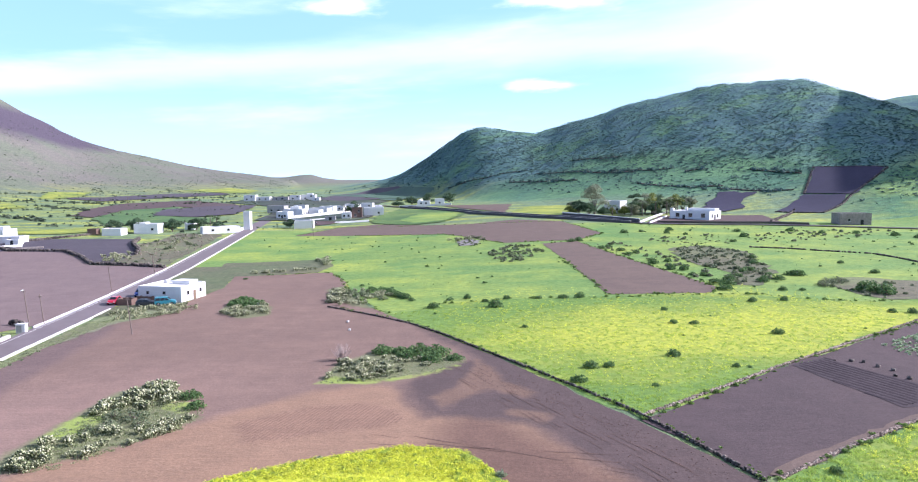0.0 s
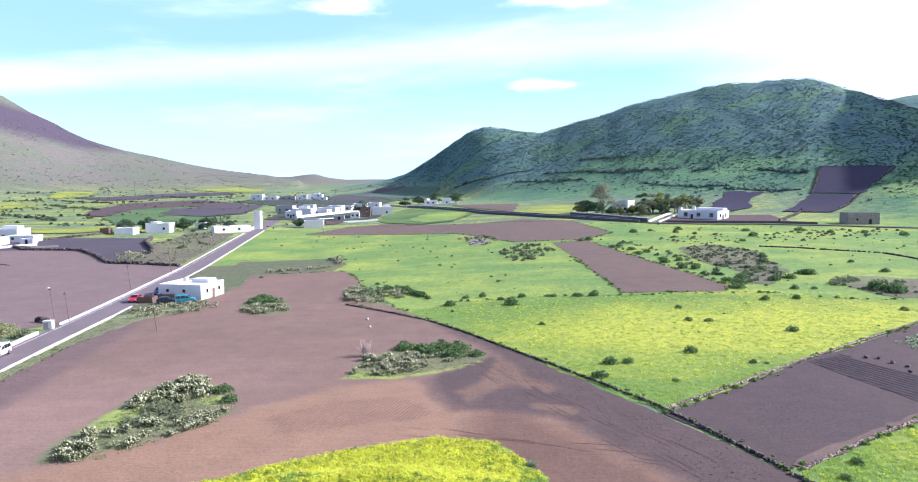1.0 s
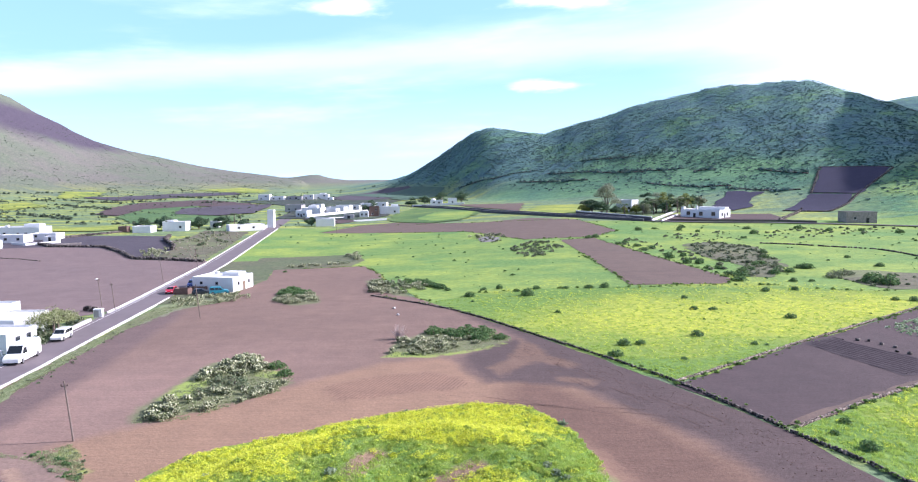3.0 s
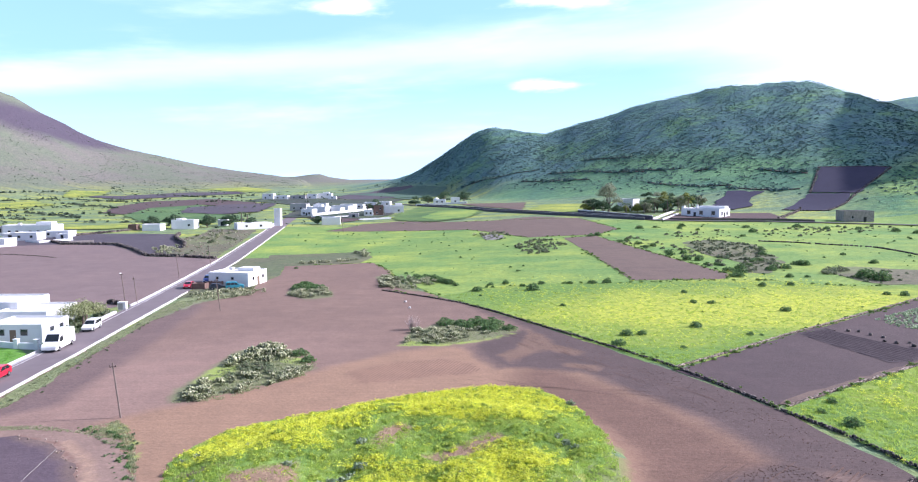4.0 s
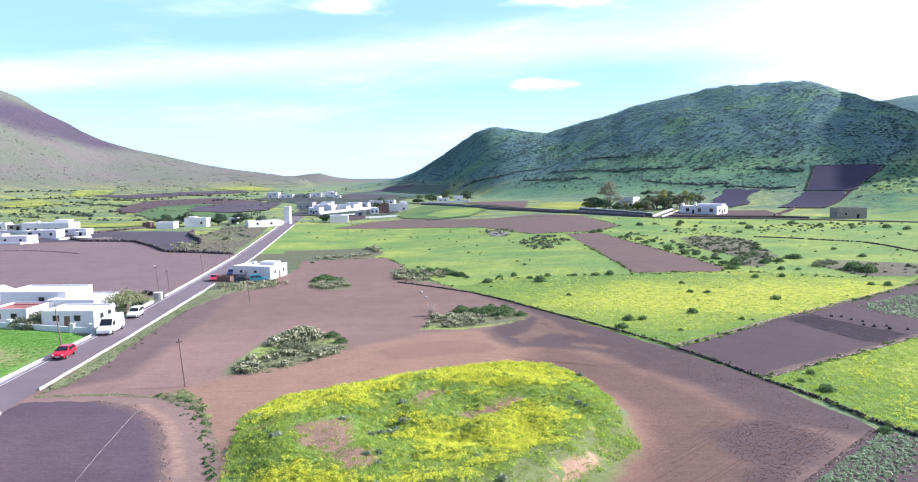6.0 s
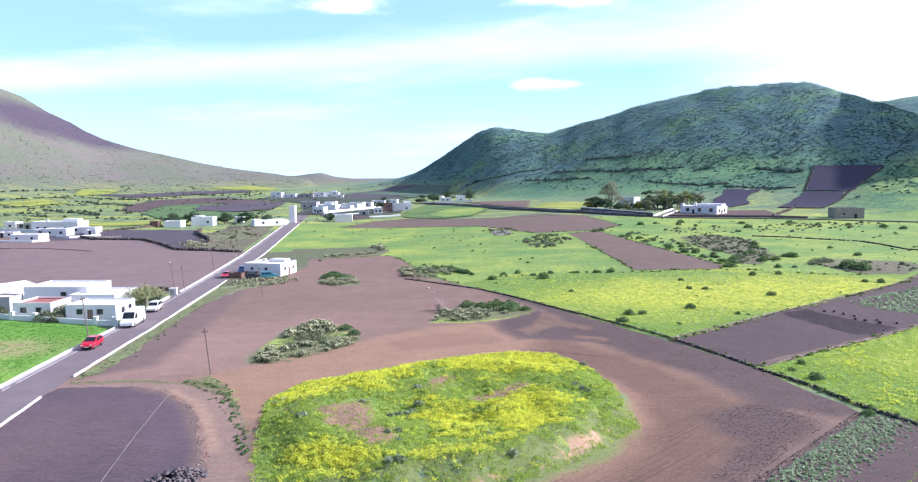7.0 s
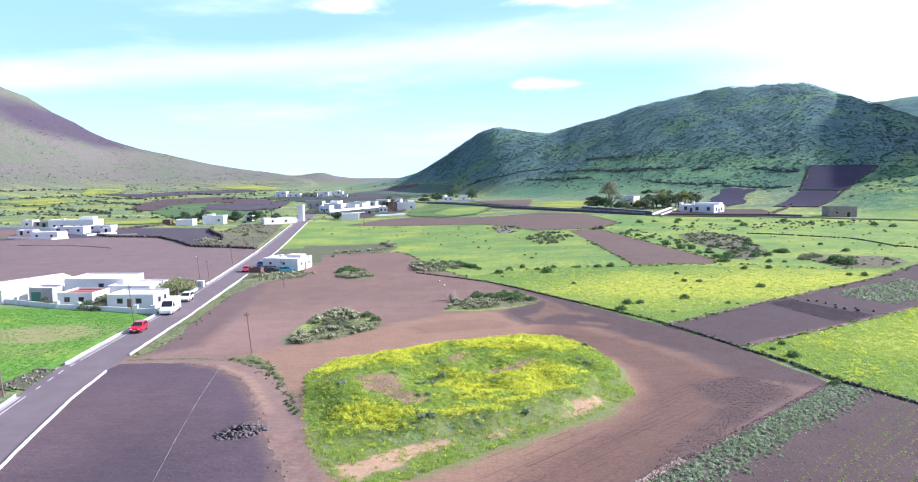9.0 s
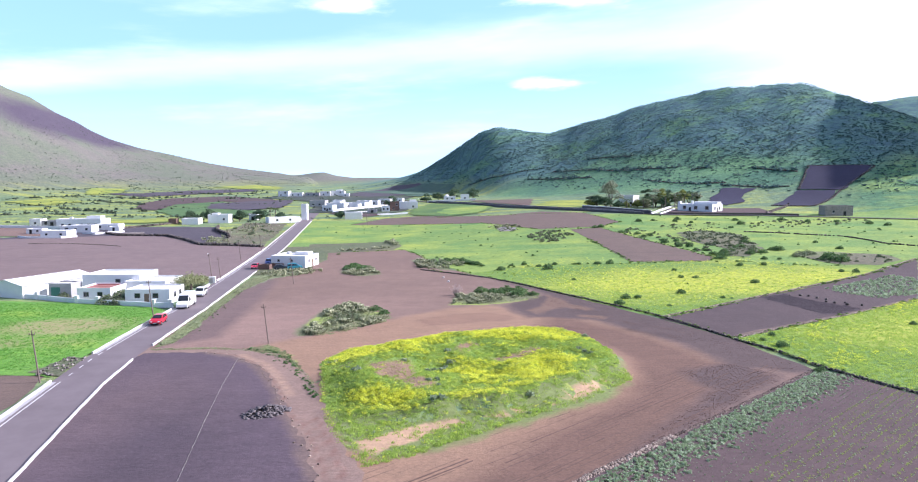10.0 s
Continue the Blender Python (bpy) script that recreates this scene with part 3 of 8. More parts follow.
def raw(name, verts, faces, material, parent=None, flat=True):
    me = bpy.data.meshes.new(name)
    verts = np.asarray(verts, dtype=np.float32)
    faces = np.asarray(faces, dtype=np.int32)
    n = faces.shape[1]
    me.vertices.add(len(verts))
    me.vertices.foreach_set("co", verts.ravel())
    me.loops.add(faces.size)
    me.loops.foreach_set("vertex_index", faces.ravel())
    me.polygons.add(len(faces))
    me.polygons.foreach_set("loop_start", np.arange(0, faces.size, n, dtype=np.int32))
    me.polygons.foreach_set("loop_total", np.full(len(faces), n, dtype=np.int32))
    if not flat:
        me.polygons.foreach_set("use_smooth", np.ones(len(faces), dtype=bool))
    me.update(calc_edges=True)
    me.materials.append(material)
    ob = new(name, me)
    if parent:
        ob.parent = parent
    return ob


def box(bm, x0, x1, y0, y1, z0, z1, bevel=0.0):
    r = bmesh.ops.create_cube(bm, size=1)
    vs = r["verts"]
    for v in vs:
        v.co = ((x0 + x1) / 2 + v.co.x * (x1 - x0), (y0 + y1) / 2 + v.co.y * (y1 - y0), (z0 + z1) / 2 + v.co.z * (z1 - z0))
    if bevel:
        es = list({e for v in vs for e in v.link_edges})
        bmesh.ops.bevel(bm, geom=es, offset=bevel, segments=2, affect="EDGES")
    return bm


def empty(name, x, y, z, turn=0.0):
    ob = new(name)
    ob.empty_display_size = 0.2
    ob.matrix_basis = Matrix.Translation((x, y, z)) @ Matrix.Rotation(turn, 4, "Z")
    return ob


# ---- ground sheet ----
def stretched(a, b, lo, hi, step, grow=1.09):
    """Steps that are even from a to b and widen beyond, out to lo and hi."""
    mid = list(np.arange(a, b + 0.01, step))
    left, s, x = [], step, a
    while x > lo:
        s *= grow
        x -= s
        left.append(x)
    right, s, x = [], step, mid[-1]
    while x < hi:
        s *= grow
        x += s
        right.append(x)
    return np.array(left[::-1] + mid + right)


APRON = [(-32.5, 40.0), (-30.0, 46.7), (-22.1, 51.9), (-13.6, 57.3), (-4.3, 60.4), (1.0, 59.0), (4.3, 52.3), (5.4, 43.8), (4.4, 35.5), (6.0, 32.5),
         (-1.8, 24.0), (-8.3, 19.2), (-14.1, 14.5), (-19.0, 10.0), (-22.6, 8.0), (-26.1, 13.6), (-28.8, 22.2), (-30.5, 30)]
MOUND = [(-32.5, 40.0), (-30.0, 46.7), (-22.1, 51.9), (-13.6, 57.3), (-4.3, 60.4), (1.0, 59.0), (4.3, 52.3), (5.0, 43.8), (3.6, 36.5),
         (-1.8, 31.5), (-8.3, 27.2), (-14.1, 23.5), (-19.0, 20.6), (-24.6, 19.4), (-28.3, 22.2), (-30.0, 30)]
BARE = [[(-26.0, 33.3), (-23.6, 34.0), (-21.1, 36.3), (-20.2, 33.3), (-19.8, 28.3), (-21.6, 27.8), (-24.3, 29.1)], [(-15.9, 39.8), (-14.9, 42.9), (-13.3, 44.4), (-12.2, 43.3), (-13.4, 40.5), (-14.8, 38.0)],
        [(-11.3, 38.4), (-8.3, 40.2), (-5.1, 42.7), (-3.8, 41.1), (-7.8, 37.5), (-10.0, 36.6)], [(-22.2, 27.7), (-18.0, 28.7), (-17.0, 25.3), (-19.4, 24.1)], [(-30.5, 36.5), (-25.8, 35.2), (-25.5, 34.2), (-30.5, 34.8)]]
SAND = [[(-24.7, 13.3), (-21.9, 14.8), (-21.0, 16.1), (-18.0, 17.9), (-15.8, 18.9), (-13.9, 19.0), (-14.7, 17.5), (-17.8, 15.4), (-18.7, 13.5), (-21.0, 11.7), (-22.3, 10.2), (-23.4, 11.7)],
        [(-3.6, 25.9), (-1.2, 27.6), (1.3, 30.4), (2.1, 30.5), (0.7, 27.6), (-1.7, 24.9), (-5.6, 22.0), (-4.2, 24.1)], [(-12.5, 19.5), (-10.3, 20.5), (-7.9, 21.6), (-8.3, 20.7), (-10.9, 19.2)]]
BLOOM = [[(-31.4, 42.8), (-29.1, 47.2), (-21.6, 52.0), (-16.7, 56.2), (-16.4, 46.0), (-20.5, 39.1), (-25.8, 37.0), (-30.9, 40.1)], [(-16.7, 56.2), (-8.7, 60.4), (-0.6, 60.2), (3.7, 54.0), (-1.4, 44.8), (-8.8, 44.4), (-14.1, 46.4)],
         [(-7.7, 38.8), (-4.7, 40.2), (-0.8, 37.5), (-2.6, 30.5), (-5.6, 26.9), (-8.1, 26.5), (-9.4, 33.7)], [(-15.5, 37.4), (-9.4, 34.6), (-9.1, 28.8), (-12.3, 26.9), (-15.5, 33.1)],
         [(-15.3, 21.9), (-14.2, 24.4), (-10.6, 24.9), (-9.5, 23.9), (-11.9, 22.6)], [(-25.9, 23.4), (-23.2, 25.7), (-19.5, 24.3), (-18.2, 22.0), (-20.4, 21.0), (-24.9, 21.0)]]


gx = stretched(-120, 120, -3500, 3500, 2.0, 1.035)
gy = stretched(-10, 200, -2500, 4700, 2.0, 1.03)
GX, GY = np.meshgrid(gx, gy)
GZ = land(GX, GY) - 0.55 * smooth(0.5, 3.0, reach(MOUND, GX, GY))
idx = np.arange(GX.size).reshape(GX.shape)
quads = np.stack([idx[:-1, :-1], idx[:-1, 1:], idx[1:, 1:], idx[1:, :-1]], -1).reshape(-1, 4)
ground = raw("ground", np.stack([GX, GY, GZ], -1).reshape(-1, 3), quads, m_ground, flat=False)
tagged(ground, "green volcanic valley floor with scrub-covered hills", "ground", kind="structure")


# ---- fields: thin sheets that follow the ground ----
def ragged(points, amount, seed, step=2.5):
    """The outline with more corners, wandering a little as field edges do."""
    rng = random.Random(seed)
    out = []
    for (ax, ay), (bx, by) in zip(points, points[1:] + points[:1]):
        n = max(1, int(math.hypot(bx - ax, by - ay) / step))
        for k in range(n):
            s = k / n
            j = amount * (1 if k else 0.4)
            out.append((ax + (bx - ax) * s + rng.uniform(-j, j), ay + (by - ay) * s + rng.uniform(-j, j)))
    return out


def field(name, points, material, label, lift=0.05, amount=0.35, cell=4.0, step=2.5, category="field", kind="structure"):
    outline = ragged(points, amount, len(points) + int(abs(points[0][0]) * 7), step)
    bm = bmesh.new()
    vs = [bm.verts.new((x, y, 0)) for x, y in outline]
    f = bm.faces.new(vs)
    if f.normal.z < 0:
        f.normal_flip()
    bmesh.ops.triangulate(bm, faces=[f])
    xs, ys = [p[0] for p in outline], [p[1] for p in outline]
    for axis, (lo, hi) in ((0, (min(xs), max(xs))), (1, (min(ys), max(ys)))):
        k = math.ceil(lo / cell) * cell
        while k < hi:
            co, no = Vector((0, 0, 0)), Vector((0, 0, 0))
            co[axis], no[axis] = k, 1
            bmesh.ops.bisect_plane(bm, geom=bm.verts[:] + bm.edges[:] + bm.faces[:], plane_co=co, plane_no=no, dist=1e-4)
            k += cell
    zs = land([v.co.x for v in bm.verts], [v.co.y for v in bm.verts])
    for v, z in zip(bm.verts, zs):
        v.co.z = z + lift
    bm.normal_update()
    for f in bm.faces:
        if f.normal.z < 0:
            f.normal_flip()
        f.smooth = True
    ob = mesh_ob(name, bm, material)
    return tagged(ob, label, category, kind=kind)


field("meadow", [(-73, 172), (-79, 206), (-93, 303), (-97, 330), (-40, 330), (30, 300), (120, 290), (230, 300), (240, 180), (112, 142), (80.5, 114), (44.6, 88.3), (19, 67), (6, 93), (-12.5, 125.5), (-23, 149), (-27, 168), (-35, 186), (-50, 180)],
      m_meadow, "bright green meadow thick with yellow wildflowers", 0.04, 0.5, 8.0)
field("golden_meadow", [(19.3, 67.6), (6.5, 92.7), (-11.5, 124.5), (-4, 133), (12, 136.5), (34, 135.5), (57, 136), (74, 128), (84, 127), (100, 137), (108.5, 138.6), (80.5, 114.3), (44.6, 88.6)],
      m_gold, "lemon-yellow flowering meadow behind a low stone wall", 0.08, 0.9, 6.0)
MAIN = [(-56.8, 46.6), (-57.0, 53.6), (-60.3, 87.0), (-62.5, 120.0), (-62.0, 132.0), (-57.5, 136), (-56, 165), (-60, 184), (-51.9, 184.9), (-34.2, 187.3), (-27.0, 167.7), (-23.4, 148.0), (-12.8, 124.9), (6.0, 92.7),
        (18.6, 66.2), (24.7, 52.2), (28.1, 35.8), (8.3, 18.0), (-5.6, 5.3), (-14, -4), (-10, -60), (-4, -100), (-8, -100), (-14, -60), (-20, -12), (-23.2, 5.5), (-26.3, 12.2), (-30.1, 24.0), (-34.9, 34.9), (-41.3, 44.7), (-48.5, 47.1)]
MAIN[0:2] = [(-58.4, 46.6), (-59.2, 56)]
MAIN[2:4] = [(-62.5, 87.0), (-66, 120.0)]
brown = field("brown_field", MAIN, m_soil, "bare purplish-brown ploughed field with reddish tracks", 0.08, 0.3, 1.5)
for v in brown.data.vertices:
    v.co.z -= 0.45 * float(smooth(0.6, 3.0, reach(MOUND, v.co.x, v.co.y)))
mark(brown, clay=[[(-44, 48.5), (-36.6, 56), (-31, 61), (-25.4, 68.4), (-22.3, 71.4), (-19, 75), (-16.7, 78), (-8.2, 80.2), (-6.2, 75), (-3.1, 68.5), (2, 69), (7.4, 66.3), (10.8, 59.5), (13.7, 53.8), (16.4, 45), (18, 38), (9.5, 29), (0, 20), (-9, 10), (-13, -4), (-14, -60), (-20, -60), (-28, 10), (-33, 34), (-41, 46)]],
     dark_earth=[[(-6, 112), (2.9, 92.2), (-2.2, 87.4), (-6.3, 80.2), (-5.1, 73.9), (-3.1, 68.5), (0.7, 68.4), (7.4, 66.3), (10.8, 59.5), (13.7, 53.8), (16.0, 50.2), (19, 38), (25, 34), (32, 36), (27, 56), (16, 78), (5, 97)], [(11.4, 34.9), (18.8, 38.7), (22.6, 34.7), (22.7, 32.0), (16.1, 26.0), (8.9, 18.6), (1.7, 11.5), (-2.0, 8.2), (3.6, 16.3), (9.8, 23.4), (12.9, 28.0)]],
     worn=[[(1, 72), (14, 54), (18, 40), (20, 36), (0, 8), (-14, -4), (-14, -60), (-17, -60), (-17, 2), (-8, 15), (2, 25), (6, 35), (5, 47), (-2, 61)]],
     drift=[[(2.9, 92.2), (5, 87), (6, 81), (9.5, 76), (8, 74), (4, 78), (0.5, 74), (-1, 70.5), (-2.6, 75), (0.5, 80), (2, 86)], [(10, 69), (6, 71), (5, 69), (9, 66.5)]],
     wayside=[[(-57.5, 49), (-59, 60), (-60.5, 76), (-63, 100), (-64, 120), (-60, 121), (-57.5, 110), (-55, 92), (-52.5, 72), (-51, 54)]],
     weedy=[[(-39.5, 55), (-40.6, 59.5), (-40.0, 63.4), (-39.8, 72.6), (-39.6, 78.1), (-36.9, 81.6), (-33.7, 79.5), (-31.1, 72.3), (-26.2, 68.8), (-29.6, 62.8), (-33.1, 59.3), (-36.8, 55.8)], [(-16.5, 81), (-16, 90), (-11.9, 97), (-6.9, 99), (-1.5, 96), (1.4, 91), (-2.9, 85.5), (-10, 81.5)],
            [(-46, 131), (-47.5, 145), (-44, 146), (-37, 136), (-35, 127), (-39.7, 124)], [(-29.7, 155.7), (-26.7, 161), (-19.3, 157), (-16.0, 152), (-9, 139), (-12.7, 136.6), (-15.9, 131), (-20.8, 134.6)]],
     lush=[[(-39.8, 62), (-39.5, 70), (-36.5, 70.5), (-36, 64)], [(-31.5, 71.5), (-32, 75.5), (-29, 73.5), (-28, 70.5)], [(-17, 80.8), (-15.5, 84), (-9.5, 82.2), (-3, 85.6), (1.5, 90.5), (0.2, 88), (-3, 84.4), (-10, 80.6)], [(-42, 49.6), (-39.6, 46.6), (-35, 38.5), (-37.5, 44.5), (-42, 47)]],
     comb=[[(-22.5, 67.0), (-19.9, 61.7), (-16.5, 62.1), (-12.2, 64.4), (-7.4, 65.2), (-5.0, 67.9), (-6.4, 70.6), (-9.9, 73.3), (-15.7, 71.9), (-19.2, 69.3)]],
     skirt=[[(-28.5, 22), (-26.6, 15.5), (-25, 12.5), (-21.4, 9.5), (-17.6, 11), (-14.7, 12.8), (-11.1, 16), (-7.7, 18.2), (-4.5, 21), (0.8, 24.6), (4.5, 31), (5.6, 40), (3, 45), (-10, 30)]], sand=SAND)
ashen = field("dark_field", [(-30, -100), (-40, -45), (-46, -12), (-49.4, 4), (-53.0, 16.2), (-56.0, 29.0), (-58.2, 42.0), (-57.5, 45.0), (-49.5, 45.5), (-44.9, 43.6), (-40.4, 38.9), (-36.8, 32.5), (-34.0, 26.0), (-31.0, 18.8), (-28.5, 12.9), (-25.9, 5.5), (-22, -12), (-14, -60), (-8, -100)],
      m_dark, "smooth dark violet-grey soil field beside the road", 0.14, 0.35, 1.5, 1.2)
dirt = field("dirt_track", [(-58.0, 43.0), (-56.1, 43.6), (-49.5, 44.4), (-45.4, 42.5), (-41.4, 38.0), (-37.8, 31.8), (-35.0, 25.3), (-32.0, 18.1), (-29.5, 12.2), (-27, 5), (-24, -12), (-16, -60), (-10, -100), (-5, -100), (-11, -60), (-18, -12), (-22.2, 5.5), (-25.2, 12.9), (-28.8, 24.0), (-33.6, 35.4), (-39.8, 44.8), (-48.6, 48.4), (-58.4, 47.6)],
             m_track, "curving reddish dirt farm track", 0.12, 0.4, 0.8, 1.2, "track")
TRACK_EDGE = [(-49.5, 45.5), (-44.9, 43.6), (-40.4, 38.9), (-36.8, 32.5), (-34.0, 26.0), (-31.0, 18.8), (-28.5, 12.9), (-25.9, 5.5), (-22, -12)]


def beside(line, a, b):
    """A strip from a to b metres to the east of a line, as an outline."""
    left, right = [], []
    for k, (x, y) in enumerate(line):
        x2, y2 = line[min(k + 1, len(line) - 1)]
        x1, y1 = line[max(k - 1, 0)]
        d = Vector((x2 - x1, y2 - y1)).normalized()
        left.append((x - d.y * a, y + d.x * a))
        right.append((x - d.y * b, y + d.x * b))
    return left + right[::-1]


mark(ashen, rim=[beside(TRACK_EDGE, -0.9, 3)])
mark(dirt, crown=[beside(TRACK_EDGE[1:5], 0.5, 1.5)], rut=[beside(TRACK_EDGE[5:], 0.5, 1.0), beside(TRACK_EDGE[5:], 1.9, 2.5), beside(TRACK_EDGE[:6], -0.1, 0.4)])
field("furrowed_field", [(18.9, 66.7), (44.6, 87.9), (80.5, 113.4), (108.9, 137.9), (72.7, 83.7), (51.4, 69.3), (25.1, 52.9)],
      m_furrow, "bare dark grey-brown field with ploughed strip", 0.08, 0.25)
field("furrow_strip", [(44.0, 86.9), (50.1, 90.4), (53.2, 81.8), (56.5, 74.3), (50.5, 70.2), (47.3, 69.9), (46.0, 76.9)], m_strip, "strip of dark deep furrows", 0.12, 0.2)
field("green_field", [(24.9, 51.8), (50.8, 68.6), (72.7, 83.9), (95, 98), (70, 40), (34.8, 27.0), (31.5, 34.3), (29.0, 37.7), (28.1, 45.0)],
      m_gold, "fresh green field with yellow flower patches", 0.08, 0.3)
field("crop_field", [(28.1, 35.8), (-5.6, 5.3), (-14, -4), (-10, -60), (-4, -100), (60, -100), (90, -20), (60, 5), (50, 14), (34.0, 25.8), (30.8, 33.1)],
      m_cropsoil, "dark vegetable field planted in rows", 0.10, 0.25)
field("brown_strip_field", [(29.7, 230.5), (42.0, 232.6), (50.2, 178.8), (56.2, 143.9), (52.6, 137.7), (31.7, 138.5), (31.1, 195.2)],
      m_field, "bare brown field between green meadows", 0.10, 0.3)
field("far_brown_field", [(-71.0, 304.5), (-57.5, 345), (-41.0, 355), (-16.0, 333.1), (6.7, 321.1), (29.7, 329.9), (49.0, 308.6), (56.0, 255.1), (42.6, 235.9), (17.3, 237.8), (-3.9, 281.2), (-45.1, 297.5)],
      m_field, "bare brown field at the village edge", 0.12, 0.5, 8.0)
field("house_yard", [(-68.2, 127), (-71.4, 150), (-75.2, 178), (-79.0, 205), (-70, 206), (-68, 184), (-60, 184), (-56, 165), (-57.5, 138)], m_fallow, "grey-green weedy yard behind the lone white house", 0.10, 0.5)
field("fallow_strip", [(-68.2, 182.6), (-72, 214.0), (-40.8, 218.2), (-35.9, 200.9), (-38, 188), (-53.6, 184.8)], m_fallow, "grey-green fallow strip beside the road", 0.10, 0.4)
field("left_brown_field", [(-275, 262), (-225, 246), (-198, 245), (-180, 255), (-165, 251), (-143, 249), (-128, 231), (-114, 212), (-100, 209), (-86.7, 207), (-82.9, 180), (-74.5, 121.1), (-79, 112), (-118, 110), (-260, 125)],
      m_grape, "bare grey-brown field across the road", 0.08, 0.3)
field("ash_field", [(-215.2, 235), (-179.6, 297.8), (-135.6, 295.1), (-128.4, 272.3), (-112.7, 244.1), (-108.8, 212), (-118, 219.3), (-140.3, 246), (-165.4, 252.1)],
      m_ash, "black volcanic ash field within dry stone walls", 0.10, 0.3)
field("lawn", [(-140, 90), (-106.5, 88.5), (-90.2, 86.6), (-72.0, 80.6), (-68.1, 76.7), (-65.5, 51.5), (-65.0, 43.3), (-63.7, 34.1), (-70.4, 35.2), (-140, 38)],
      m_lawn, "vivid green grass plot behind the white kerb", 0.06, 0.3)
field("lower_left_field", [(-140, 37), (-70.1, 34.9), (-64.5, 34.6), (-62.3, 27.4), (-60.6, 18), (-56, -12), (-50, -45), (-38, -100), (-140, -100)], m_field, "bare brown field below the grass plot", 0.06, 0.3)

# ---- road ----
ROAD = [(-31.5, -105, 7.2), (-44.0, -40, 7.2), (-52.0, 1, 7.2), (-55.9, 17.5, 6.9), (-58.6, 30, 6.3), (-60.9, 43, 6.5), (-64.3, 77, 6.2), (-69.6, 112, 6.4), (-76.2, 160, 6.6), (-87.0, 236, 7.0), (-96.5, 302, 7.0), (-113.5, 420, 7.0), (-128, 540, 7.0), (-150, 760, 7.0)]


def along(points, step=4.0):
    out = []
    for (ax, ay, aw), (bx, by, bw) in zip(points, points[1:]):
        n = max(1, int(math.hypot(bx - ax, by - ay) / step))
        out += [(ax + (bx - ax) * k / n, ay + (by - ay) * k / n, aw + (bw - aw) * k / n) for k in range(n)]
    return out + [points[-1]]


def ribbon(name, centre, left, right, lift, material, label, category="road", kind="structure"):
    """A strip along a line of places, from left to right metres of its middle (to the right is positive)."""
    v, f = [], []
    for k, (x, y, w) in enumerate(centre):
        x2, y2, _ = centre[min(k + 1, len(centre) - 1)]
        x1, y1, _ = centre[max(k - 1, 0)]
        d = Vector((x2 - x1, y2 - y1)).normalized()
        nx, ny = d.y, -d.x
        for s in (left(w), right(w)):
            px, py = x + nx * s, y + ny * s
            v.append((px, py, lz(x, y) + lift))
        if k:
            f.append((2 * k - 2, 2 * k - 1, 2 * k + 1, 2 * k))
    ob = raw(name, v, f, material)
    return tagged(ob, label, category, kind=kind)


road_line = along(ROAD)
ribbon("road", road_line, lambda w: -w / 2, lambda w: w / 2, 0.16, m_asphalt, "grey-violet asphalt country road")


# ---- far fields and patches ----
field("hill_field", [(220, 416), (233, 401), (245, 386), (228, 371), (210, 356), (195, 377)], m_hillsoil, "ploughed field on the hillside, darkened as if shaded", 0.45, 0.9, 5, 4)
field("hill_field", [(193, 375), (207, 358), (196, 343), (181, 331), (163, 343), (178, 359)], m_hillsoil, "ploughed field at the hill's foot, darkened as if shaded", 0.45, 0.9, 5, 4)
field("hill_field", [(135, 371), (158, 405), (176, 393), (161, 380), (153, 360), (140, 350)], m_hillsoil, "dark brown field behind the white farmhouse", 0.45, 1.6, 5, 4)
field("plain_field", [(-254, 454), (-288, 540), (-302, 631), (-261, 682), (-178, 581), (-159, 509), (-226, 564), (-249, 517), (-230, 438)], m_cropsoil, "dark brown field on the far plain", 0.5, 2.0, 14, 7)
# on the next two plots the ash colour stands in for cloud shade
field("plain_field", [(-199, 449), (-219, 515), (-205, 562), (-167, 580), (-146, 459), (-164, 433)], m_ash, "dark field behind the hamlet, shade in its colour", 0.6, 2.0, 14, 7)
field("plain_field", [(-431, 758), (-399, 778), (-370, 865), (-312, 930), (-280, 852), (-313, 774), (-346, 678)], m_ash, "dark field on the far plain, shade in its colour", 0.6, 2.5, 20, 9)
field("plain_field", [(-226, 425), (-249, 517), (-226, 564), (-205, 500), (-180, 440), (-148, 418), (-134, 383), (-186, 366)], m_lushgreen, "green crop field on the plain", 0.4, 2.0, 12, 6)
field("plain_field", [(-222, 337), (-190, 352), (-174, 342), (-172, 334), (-184, 320), (-210, 322)], m_yellow, "yellow flowering strip on the plain", 0.4, 1.6, 12, 5)
field("plain_field", [(-440, 725), (-471, 794), (-443, 840), (-422, 753)], m_yellow, "yellow flowering field on the far plain", 0.5, 2.5, 20, 9)
field("plain_field", [(-381, 962), (-346, 1075), (-301, 1048), (-269, 898), (-319, 940)], m_yellow, "yellow flowering field below the grey hill", 0.6, 2.5, 24, 10)
field("plain_field", [(-440, 587), (-420, 645), (-359, 578), (-360, 510)], m_yellow, "yellow flowering field on the plain", 0.5, 2.5, 20, 9)
field("farm_yard", [(-262, 300), (-227, 296), (-199, 268), (-199, 250), (-222, 252), (-262, 268)], m_red, "bare reddish yard beside the white farm", 0.14, 0.8, 8, 4)
field("roadside_field", [(31, 374), (46, 415), (71, 409), (58, 340), (44, 346)], m_yellow, "yellow-green flowering plot beside the walled lane", 0.36, 1.5, 8, 4)
